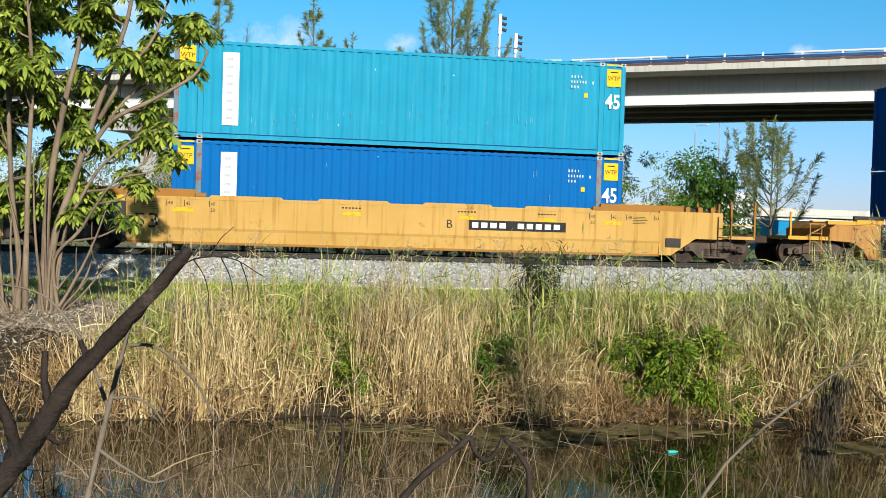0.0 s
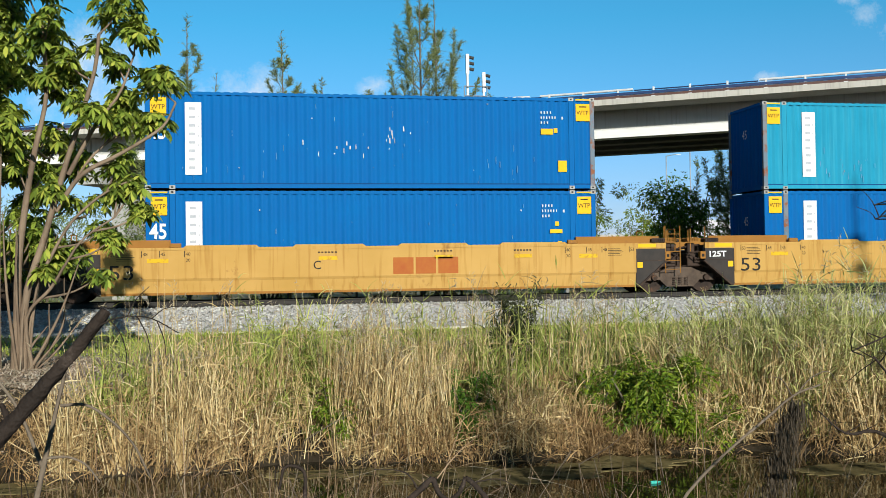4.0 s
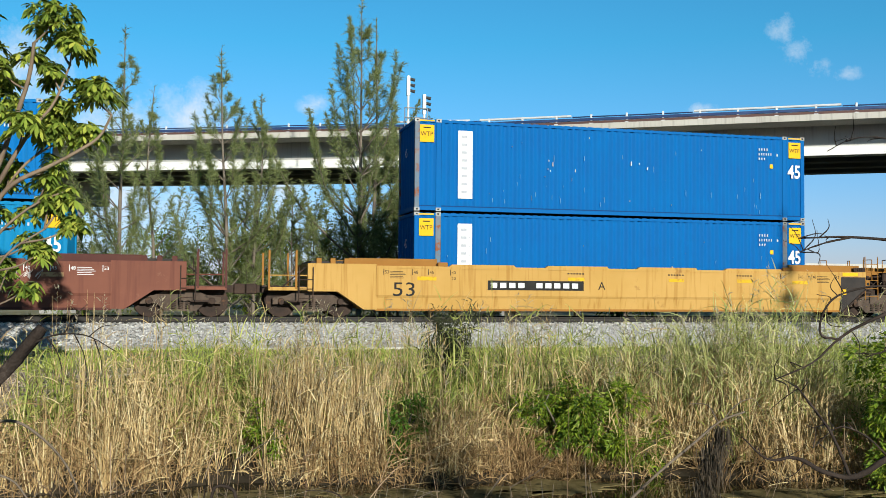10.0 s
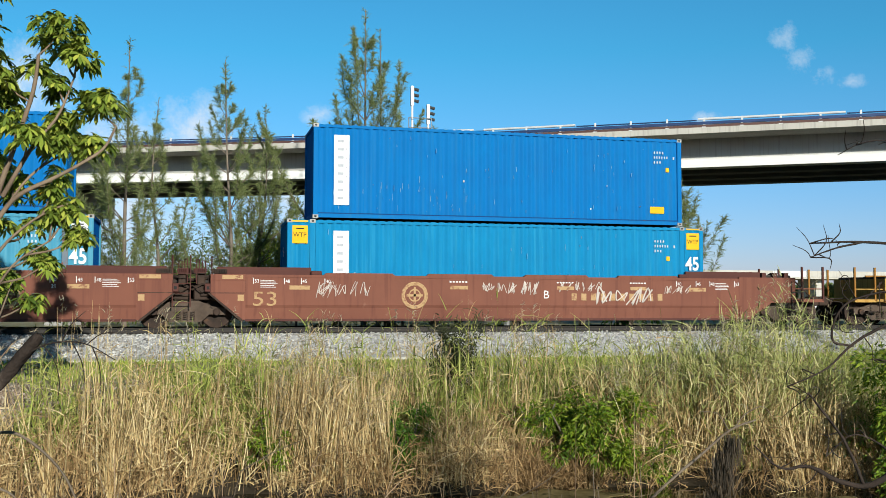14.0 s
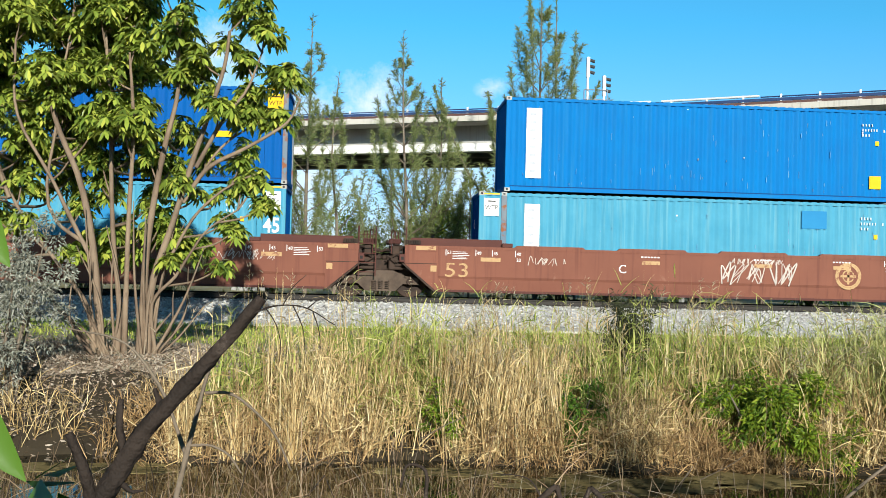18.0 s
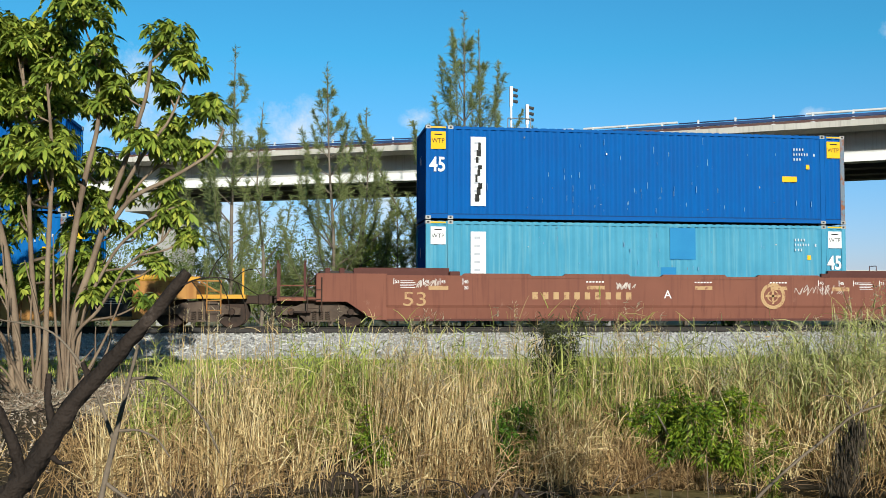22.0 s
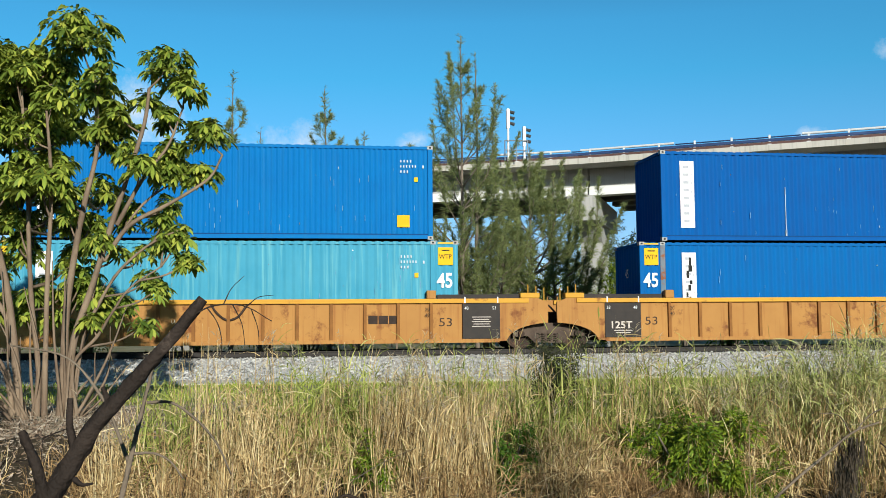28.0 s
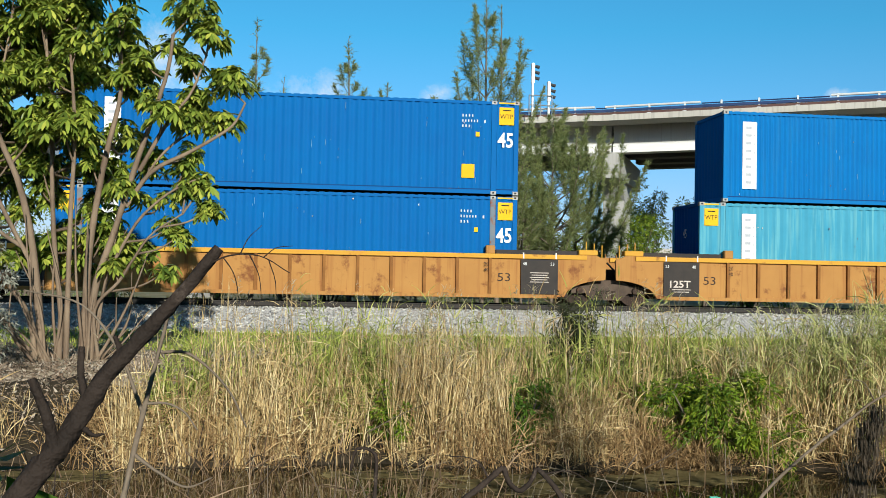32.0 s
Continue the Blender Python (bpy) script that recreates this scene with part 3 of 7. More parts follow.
for sx, sw, sl in ((-3.4, 0.3, 2.2), (0.9, 0.25, 1.6), (2.9, 0.50, 2.6), (4.6, 0.42, 1.6), (7.4, 0.34, 2.0), (9.4, 0.4, 1.8)):
    sb_ = bmesh.new()
    ringv = []
    for j in range(90):
        a = 2 * math.pi * j / 90
        w = 1 + 0.55 * noise.noise((math.cos(a) * 1.9 + sx, math.sin(a) * 1.9, 5)) + 0.35 * noise.noise((math.cos(a) * 6 + sx, math.sin(a) * 6, 9))
        ringv.append(sb_.verts.new((sx + math.cos(a) * sl * 0.5 * w, bank_edge(sx) - 0.55 - sw * 0.9 + math.sin(a) * sw * w, WATER + 0.006)))
    lowv = [sb_.verts.new((v.co.x, v.co.y, WATER - 0.004)) for v in ringv]
    sb_.faces.new(ringv)
    for j in range(90):
        sb_.faces.new((lowv[j], lowv[(j + 1) % 90], ringv[(j + 1) % 90], ringv[j]))
    tagged(part("pond_scum", sb_, M_SCUM), "floating olive pond scum along the bank", "scum", kind="stuff")
bt_ = bmesh.new()
rod(bt_, (0, 0, 0), (0.16, 0.02, 0), 0.035, 0.035, 10)
rod(bt_, (0.16, 0.02, 0), (0.20, 0.025, 0), 0.035, 0.014, 10)
rod(bt_, (0.20, 0.025, 0), (0.235, 0.03, 0), 0.014, 0.014, 8)
bottle = tagged(part("plastic_bottle", bt_, M_PLAS), "turquoise plastic bottle floating at the scum's edge", "bottle")
bottle.location, bottle.scale = (4.46, 10.97, WATER + 0.012), (0.55, 0.55, 0.55)

# bare pale earth and leaf litter round the foot of the tree
ev, ef, keep_ = [], [], {}
for j in range(42):
    for i in range(44):
        x, y = -9.4 + i * 0.2, 12.9 + j * 0.2
        if ((x + 4.6) / 3.3) ** 2 + ((y - 16.9) / 3.2) ** 2 < 1 + 0.5 * noise.noise((x * 0.9, y * 0.9, 2)):
            keep_[i, j] = len(ev)
            ev.append((x, y, ground_height(x, y) + 0.035))
for (i, j), a in keep_.items():
    if (i + 1, j) in keep_ and (i, j + 1) in keep_ and (i + 1, j + 1) in keep_:
        ef.append((a, keep_[i + 1, j], keep_[i + 1, j + 1], keep_[i, j + 1]))
tagged(part("bare_earth", quads("bare_earth", np.array(ev), np.array(ef), M_LITSOIL, True), None), "bare pale earth with leaf litter at the tree's foot", "ground", kind="structure")

rng = np.random.default_rng(88)
n = 15000
x, y = rng.normal(-4.5, 1.7, n), rng.normal(16.4, 1.5, n)
z = np.array([ground_height(a, b) for a, b in zip(x, y)]) + 0.04 + rng.uniform(0, 0.03, n)
v, f = blades(np.stack([x, y, z], 1), np.stack([rng.normal(0, 1, n), rng.normal(0, 1, n), rng.normal(0.25, 0.25, n)], 1), rng.uniform(0.03, 0.10, n), rng.uniform(0.015, 0.045, n), rng.uniform(-0.3, 0.3, n), rng, 2)
tagged(part("leaf_litter", quads("leaf_litter", v, f, M_FALLEN), None), "curled dry fallen leaves on bare earth", "leaf litter", kind="stuff")

# ballast bed with loose stones, sleepers and two rails
bed = sweep([(27.75, -0.82), (29.55, -0.20), (29.9, -0.17), (33.0, -0.17), (33.4, -0.22), (35.0, -0.86)], -260, 260)
ballast = tagged(part("ballast", bed, M_BALLAST), "light grey crushed stone track ballast", "gravel", kind="structure")
rng = np.random.default_rng(5)
n = 42000
px = rng.uniform(-16, 34, n)
pu = rng.uniform(0, 1, n)
py = 27.55 + pu * 2.35
pz = np.where(py < 29.55, -0.82 + (py - 27.75) / 1.8 * 0.62, -0.2 + (py - 29.55) * 0.1) + rng.uniform(-0.015, 0.02, n)
tet = np.array([(0.5, 0, -0.3), (-0.4, 0.45, -0.3), (-0.4, -0.45, -0.25), (0.05, 0.05, 0.45), (-0.15, 0.5, 0.2), (0.4, -0.4, 0.25)])
octa = np.array([(0, 1, 2), (3, 5, 0), (3, 4, 5), (0, 4, 3), (4, 0, 1), (1, 4, 2), (2, 4, 5), (2, 5, 0)])
ang = rng.uniform(0, 6.28, n)
ca, sn = np.cos(ang), np.sin(ang)
sz = rng.uniform(0.030, 0.078, n)
loc = tet[None] * (1 + rng.uniform(-0.35, 0.35, (n, 6, 3)))
rx = loc[..., 0] * ca[:, None] - loc[..., 1] * sn[:, None]
ry = loc[..., 0] * sn[:, None] + loc[..., 1] * ca[:, None]
sv = np.stack([rx, ry, loc[..., 2]], -1) * sz[:, None, None] + np.stack([px, py, pz], -1)[:, None]
sf = (np.arange(n)[:, None, None] * 6 + octa[None]).reshape(-1, 3)
tagged(part("ballast_stones", quads("ballast_stones", sv.reshape(-1, 3), sf, M_STONE), None), "loose grey and white crushed ballast stones", "gravel", kind="stuff")

# oily ballast strip whose dark colour also holds the shade beneath the cars
bed2 = sweep([(30.25, -0.166), (30.3, -0.158), (32.6, -0.158), (32.65, -0.166)], -260, 260)
tagged(part("track_bed", bed2, M_BED), "oily ballast between the rails, darkened for shade under the cars", "gravel", kind="structure")

path_bm = sweep([(26.45, -0.90), (26.5, -0.70), (27.0, -0.66), (27.65, -0.67), (27.75, -0.9)], -260, 260)
tagged(part("pavement", path_bm, M_SAND), "pale limerock strip along the ballast toe", "path", kind="structure")

rails = thing("railway_track", pose(0, TRACK, 0), "single railway track with worn steel rails on timber ties", "railway track", kind="structure")
RAIL = [(-0.07, -0.172), (0.07, -0.172), (0.07, -0.155), (0.012, -0.14), (0.012, -0.045), (0.036, -0.035), (0.036, -0.002), (-0.036, -0.002), (-0.036, -0.035), (-0.012, -0.045), (-0.012, -0.14), (-0.07, -0.155)]
for side in (-1, 1):
    part("rail", sweep([(y + side * 0.7525, z) for y, z in RAIL], -200, 200), M_RAILTOP, rails)
tie_me = bpy.data.meshes.new("tie")
bt = bx(-0.115, 0.115, -1.3, 1.3, -0.29, -0.172, bevel=0.012)
bt.to_mesh(tie_me)
bt.free()
tie_me.materials.append(M_TIE)
for i in range(110):
    t_ob = new("tie", tie_me)
    t_ob.parent = rails
    t_ob.location = (-20 + i * 0.53, rng.uniform(-0.03, 0.03), rng.uniform(-0.008, 0.008))


# ---- the overpass behind the track ----
# local x along the deck, local y across it (0 is the near girder face), z up; the deck bends a little at the joint over a pier
JOINT = (15.3, 51.0)
GIRDER = [(-0.16, 7.48), (-0.16, 7.90), (0.0, 7.97), (0.0, 8.93), (0.5, 8.93), (0.5, 7.97), (0.66, 7.90), (0.66, 7.48)]
post_bm = bmesh.new()
box(post_bm, -0.05, 0.05, -2.06, -1.96, 9.14, 9.64, bevel=0.012)
box(post_bm, -0.09, 0.09, -2.13, -1.9, 9.14, 9.19)
post_me = bpy.data.meshes.new("rail_post")
post_bm.to_mesh(post_me)
post_bm.free()
post_me.materials.append(M_STEELW)


def overpass_part(turn, x0, x1, joints, piers, white):
    ob = thing("overpass", pose(JOINT[0], JOINT[1], 0, 0, 0, turn), "concrete highway overpass with steel guard rails on hammerhead piers", "overpass", "spans of the overpass", "structure")
    part("deck", sweep([(-2.2, 8.86), (-2.2, 9.15), (10.4, 9.15), (10.4, 8.86), (8.6, 8.93), (-0.2, 8.93)], x0, x1), M_CONC, ob, "pale concrete deck slab edge")
    for gy in (0.0, 2.55, 5.1, 7.6):
        for a, b in zip(joints, joints[1:]):
            # web grey, flange bright, inner girders dark: sun and shade set by colour
            if gy == 0:
                part("girder_web", sweep([(0.0, 7.972), (0.0, 8.93), (0.5, 8.93), (0.5, 7.972)], a + 0.04, b - 0.04), M_CONCG, ob, "grey concrete girder web")
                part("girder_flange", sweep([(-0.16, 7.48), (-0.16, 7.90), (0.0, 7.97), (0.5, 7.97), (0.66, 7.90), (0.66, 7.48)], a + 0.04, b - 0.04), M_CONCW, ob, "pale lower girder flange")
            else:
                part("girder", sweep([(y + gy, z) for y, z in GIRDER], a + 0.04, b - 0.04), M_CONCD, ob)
    for q in piers:
        cap = prism([(q - 0.8, 7.48), (q + 0.8, 7.48), (q + 0.8, 6.15), (q - 0.8, 6.15)], -0.35, 8.55)
        part("pier_cap", cap, M_CONCG, ob, "hammerhead concrete pier cap")
        stem = bmesh.new()
        ring = lambda y0, y1, z: [stem.verts.new(v) for v in ((q - 0.6, y0, z), (q + 0.6, y0, z), (q + 0.6, y1, z), (q - 0.6, y1, z))]
        rings = [ring(2.9, 5.5, -1.2), ring(2.9, 5.5, 5.2), ring(1.6, 6.8, 6.15)]
        for r0, r1 in zip(rings, rings[1:]):
            for k in range(4):
                stem.faces.new((r0[k], r0[(k + 1) % 4], r1[(k + 1) % 4], r1[k]))
        part("pier_stem", stem, M_CONCG, ob, "flared concrete pier stem")
    part("kerb_rail", sweep([(-2.1, 9.15), (-2.1, 9.29), (-1.9, 9.29), (-1.9, 9.15)], x0, x1), M_RUSTRAIL, ob, "rust brown kerb rail")
    part("middle_rail", sweep([(-2.07, 9.32), (-2.07, 9.45), (-1.95, 9.45), (-1.95, 9.32)], x0, x1), M_RAILBLUE, ob, "blue grey box guard rail")
    edges = [x0] + [v for w in white for v in w] + [x1]
    for k, (a, b) in enumerate(zip(edges, edges[1:])):
        bright = k % 2 == 1
        part("top_rail", rod(bmesh.new(), (a + 0.03, -2.01, 9.58 if bright else 9.52), (b - 0.03, -2.01, 9.58 if bright else 9.52), 0.06 if bright else 0.032), M_STEELW if bright else M_RAILBLUE, ob, "white tubular top rail" if bright else "")
    for k in range(int((min(x1, 45) - max(x0, -60)) / 1.75)):
        p_ob = new("rail_post", post_me)
        p_ob.parent = ob
        p_ob.location = (max(x0, -60) + 0.6 + k * 1.75, 0, 0)
    return ob


overpass_part(-24.7, -150, -0.02, [-150, -102, -76.5, -52.9, -27.4, -0.02], [-52.9, -27.3, -0.3], [(-4.5, -0.6)])
overpass_part(-31.4, 0.02, 150, [0.02, 26.0, 52, 78, 104, 150], [26.0, 52.0], [(0.1, 4.9), (10.8, 17.5), (23.0, 34.0)])

# two traffic signal masts that stand on the deck
for mx, my, top in ((10.82, 50.3, 11.9), (11.67, 50.3, 10.98)):
    mast = thing("signal_mast", pose(mx, my, 9.15), "white steel signal mast with black visored lamps on the overpass", "signal mast", "signal masts on the overpass")
    pb = bmesh.new()
    rod(pb, (0, 0, 0), (0, 0, top - 9.15), 0.065, 0.06, 10)
    part("pole", pb, M_STEELW, mast, "white round pole")
    hb = bx(-0.085, 0.085, -0.1, 0.1, top - 9.15 - 1.05, top - 9.15 - 0.02, bevel=0.02)
    part("signal_head", hb, M_STEELW, mast, "white painted signal head")
    for k in range(3):
        vb = bmesh.new()
        z0 = top - 9.15 - 0.16 - k * 0.30
        rod(vb, (0.085, 0, z0), (0.34, 0, z0 - 0.06), 0.075, 0.085, 10)
        part("visor", vb, M_LAMPG, mast, "black lamp visor")
guard = thing("mast_railing", pose(11.2, 50.1, 9.15), "small galvanised railing beside the signal masts", "railing")
for k in range(3):
    part("post", rod(bmesh.new(), (-0.6 + k * 0.6, 0, 0), (-0.6 + k * 0.6, 0, 1.05), 0.03), M_GALV, guard)
for z in (0.55, 1.05):
    part("bar", rod(bmesh.new(), (-0.6, 0, z), (0.6, 0, z), 0.028), M_GALV, guard)


# ---- the distance: a raised road with a pale parapet, buildings, light poles and woods ----
FAR = 140.0
road = thing("far_viaduct", pose(0, FAR, 0), "pale concrete viaduct far behind the railway", "viaduct", kind="structure")
for k in range(24):
    part("parapet_panel", bx(40 + k * 6.0, 45.97 + k * 6.0, 0, 0.3, 4.55, 5.5), M_CONC if k % 4 else M_ROOF, road)
part("deck_edge", bx(30, 190, 0.1, 9, 4.25, 4.54), M_CONC, road)
for k in range(14):
    part("pier", bx(42 + k * 11.0, 43.4 + k * 11.0, 2, 7, -1.2, 4.25), M_CONC, road)
depot = thing("far_building", pose(76, 131, -0.9), "low blue-walled depot under the viaduct", "building", "far buildings")
part("wall", bx(-7, 9, 0, 8, 0, 4.4), M_TEAL, depot)
part("roof", prism([(-7.4, 4.4), (9.4, 4.4), (9.4, 4.65), (-7.4, 4.65)], -0.4, 8.4), M_ROOF, depot)
for k in range(5):
    w_ob = part("window", bx(-5.8 + k * 3, -4.2 + k * 3, -0.05, 0.02, 1.6, 2.9), M_GLASSD, depot)
    part("sill", bx(-5.9 + k * 3, -4.1 + k * 3, -0.12, -0.05, 1.5, 1.6), M_ROOF, w_ob)
house = thing("far_building", pose(79, 168, -0.9), "white house with a low pale gable roof", "building", "far buildings")
part("wall", bx(-4, 5, 0, 8, 0, 8.2), M_ROOF, house)
part("roof", sweep([(-0.6, 8.2), (4, 10.0), (8.6, 8.2)], -4.6, 5.6), M_CONCW, house)
for k in range(3):
    part("window", bx(-2.8 + k * 2.4, -1.6 + k * 2.4, -0.05, 0.02, 5.4, 7.0), M_GLASSD, house)
for px_, top, arm in ((61.8, 17.6, 1.6), (65.7, 18.6, 0.0), (-13.0, 10.2, 0.0), (-9.5, 10.4, 1.2), (1.05, 10.0, 0.0)):
    lamp = thing("street_lamp", pose(px_, FAR + 4, -0.9), "thin pale street lamp far behind the railway", "street lamp", "far street lamps")
    part("pole", rod(bmesh.new(), (0, 0, 0), (0, 0, top + 0.9), 0.14, 0.09, 8), M_GALV, lamp)
    if arm:
        part("arm", rod(bmesh.new(), (0, 0, top + 0.85), (arm, 0, top + 1.15), 0.07, 0.05, 6), M_GALV, lamp)
        part("lamp_head", bx(arm - 0.1, arm + 0.7, -0.15, 0.15, top + 1.05, top + 1.2, bevel=0.04), M_GALV, lamp)
rng = np.random.default_rng(15)
for cx_ in (58.0, 84.0, 104.0):
    car_ = thing("parked_car", pose(cx_, 122 + rng.uniform(-3, 3), -0.85), "pale car parked far beyond the railway", "car", "far parked cars")
    part("body", prism([(-2.2, 0.3), (2.2, 0.3), (2.25, 0.8), (1.3, 0.92), (0.8, 1.42), (-1.1, 1.45), (-1.8, 0.95), (-2.25, 0.85)], -0.85, 0.85), M_CARP, car_)
    part("window", prism([(-1.55, 0.96), (1.15, 0.93), (0.72, 1.36), (-1.05, 1.38)], -0.87, -0.851), M_GLASSD, car_)
    for wx in (-1.35, 1.35):
        part("wheel", rod(bmesh.new(), (wx, -0.87, 0.32), (wx, -0.68, 0.32), 0.32, n=12), M_TYRE, car_)
        part("wheel", rod(bmesh.new(), (wx, 0.68, 0.32), (wx, 0.87, 0.32), 0.32, n=12), M_TYRE, car_)


# ---- plants ----
def she_oak(x, y, height, spread, seed, mat, name="she_oak", label="tall wispy she-oak with drooping grey-green needles", density=1.0, lean=0.0, bare=0.07):
    """A casuarina: straight trunk, limbs that sweep out and turn up into pointed plumes, fine needles along their twigs."""
    rng = np.random.default_rng(seed)
    z0 = ground_height(x, y) - 0.1
    tree = thing(name, pose(x, y, z0), label, "tree", "she-oaks behind the track")
    pts = np.array([(0, 0, 0), (lean * 0.2 + rng.normal(0, 0.08), rng.normal(0, 0.1), height * 0.33), (lean * 0.6 + rng.normal(0, 0.08), 0, height * 0.66), (lean, 0, height)])
    r0 = 0.007 * height + 0.02
    v, f, c = tube(pts, [r0, r0 * 0.75, r0 * 0.4, 0.012], 8, 0.05, seed)
    part("trunk", quads("trunk", v, f, M_BARKGREY, True), None, tree, "grey bark trunk")
    axes = [(c[len(c) * 2 // 3:], 1.6)]
    nl = int(15 * density + height * 1.9)
    for k in range(nl):
        u = bare + (0.93 - bare) * (k + rng.uniform(0, 1)) / nl
        p = c[int(u * (len(c) - 1))]
        az = k * 2.399 + rng.normal(0, 0.5)
        shape = (0.75 + 0.45 * u / 0.30) if u < 0.30 else max(0.10, 1.2 - 1.2 * ((u - 0.30) / 0.70) ** 0.85)
        ln = 1.4 * spread * shape * rng.uniform(0.65, 1.4)
        out = np.array([math.cos(az), math.sin(az), 0.0])
        rise = rng.uniform(0.55, 1.0) + 0.5 * u
        mid = p + out * ln * 0.42 + np.array([0, 0, ln * 0.36 * rise]) + rng.normal(0, 0.04 * ln, 3)
        e = p + out * ln * rng.uniform(0.5, 0.8) + np.array([0, 0, ln * (0.55 + 0.5 * rise)])
        lv, lf, lc = tube([p, mid, e], [0.007 + 0.010 * ln, 0.005 + 0.005 * ln, 0.003], 5, 0, seed + k)
        part("limb", quads("limb", lv, lf, M_BARKGREY, True), None, tree)
        axes.append((lc, ln * (1.5 if u < 0.5 else 1.0)))
    bases, ways, lens = [], [], []
    for j, (lc, ln) in enumerate(axes):
        count = int((24 + 26 * ln) * density)
        for _ in range(count):
            w = rng.uniform(0.05 if j == 0 else 0.28, 1.0)
            g = w * (len(lc) - 1)
            i = min(len(lc) - 2, int(g))
            ax = lc[i + 1] - lc[i]
            ax /= np.linalg.norm(ax) + 1e-9
            q = lc[i] + (lc[i + 1] - lc[i]) * (g - i)
            # twigs leave the limb at a steep angle and shorten towards its tip, so that the limb ends in a point
            tw = ax + rng.normal(0, 0.50, 3) + np.array([0, 0, 0.18])
            tw /= np.linalg.norm(tw)
            tl = (0.12 + 0.62 * (1.02 - w)) * min(1.0, 0.45 + 0.3 * ln) * rng.uniform(0.4, 1.1)
            m = 10
            uu = rng.uniform(0, 1, m) ** 0.8
            bases.append(q + tw * (tl * uu)[:, None] + rng.normal(0, 0.012, (m, 3)))
            ways.append(tw + rng.normal(0, 0.28, (m, 3)) + np.array([0, 0, 0.08]))
            lens.append(rng.uniform(0.09, 0.24, m))
    b, w, l = np.concatenate(bases), np.concatenate(ways), np.concatenate(lens)
    bv, bf = blades(b, w, l, rng.uniform(0.010, 0.020, len(b)), np.full(len(b), 0.3), rng, 1)
    part("crown", quads("crown", bv, bf, mat), None, tree, "feathery grey-green needle sprays")
    return tree


def shrub(name, label, category, x, y, z, r, h, n, size, mat, seed, bark=M_BARKGREY, group="", lean=(0, 0), flat=1.0, gap=0.35, low=0.3):
    """A leafy shrub or broad tree: branching stems, and leaves in many uneven clumps."""
    rng = np.random.default_rng(seed)
    tree = thing(name, pose(x, y, z), label, category, group)
    clumps = []
    ns = 7
    for k in range(ns):
        az = k * 2.4 + rng.normal(0, 0.3)
        out = r * rng.uniform(0.35, 0.85)
        top = np.array([math.cos(az) * out + lean[0], math.sin(az) * out * flat + lean[1], h * rng.uniform(0.55, 0.95)])
        mid = top * np.array([0.45, 0.45, 0.55]) + rng.normal(0, 0.08 * r, 3)
        sv_, sf_, sc = tube([(rng.normal(0, 0.05 * r), rng.normal(0, 0.05 * r), 0), mid, top], [0.015 + 0.022 * r, 0.012 + 0.012 * r, 0.008], 6, 0.05, seed + k)
        part("stem", quads("stem", sv_, sf_, bark, True), None, tree)
        for _ in range(int(9)):
            w = rng.uniform(low, 1.08)
            q = sc[min(len(sc) - 1, int(w * len(sc)))] + rng.normal(0, 0.30 * r, 3) * np.array([1, flat, 0.7])
            if q[2] > 0.05 * h:
                clumps.append((q, rng.uniform(0.14, 0.34) * r))
    m = n // len(clumps) + 1
    base, way = [], []
    for q, cr in clumps:
        d = rng.normal(0, 1, (m, 3))
        d /= np.linalg.norm(d, axis=1, keepdims=True)
        rad = cr * rng.uniform(gap, 1.1, m) ** 0.6
        base.append(q + d * rad[:, None])
        way.append(d + np.array([0, 0, -0.35]) + rng.normal(0, 0.5, (m, 3)))
    base, way = np.concatenate(base), np.concatenate(way)
    keep = base[:, 2] > 0.02
    base, way = base[keep], way[keep]
    bv, bf = blades(base, way, rng.uniform(0.7, 1.3, len(base)) * size, rng.uniform(0.35, 0.6, len(base)) * size, np.full(len(base), 0.2), rng, 2 if size > 0.12 else 1)
    part("crown", quads("crown", bv, bf, mat), None, tree, "uneven leafy crown")
    return tree


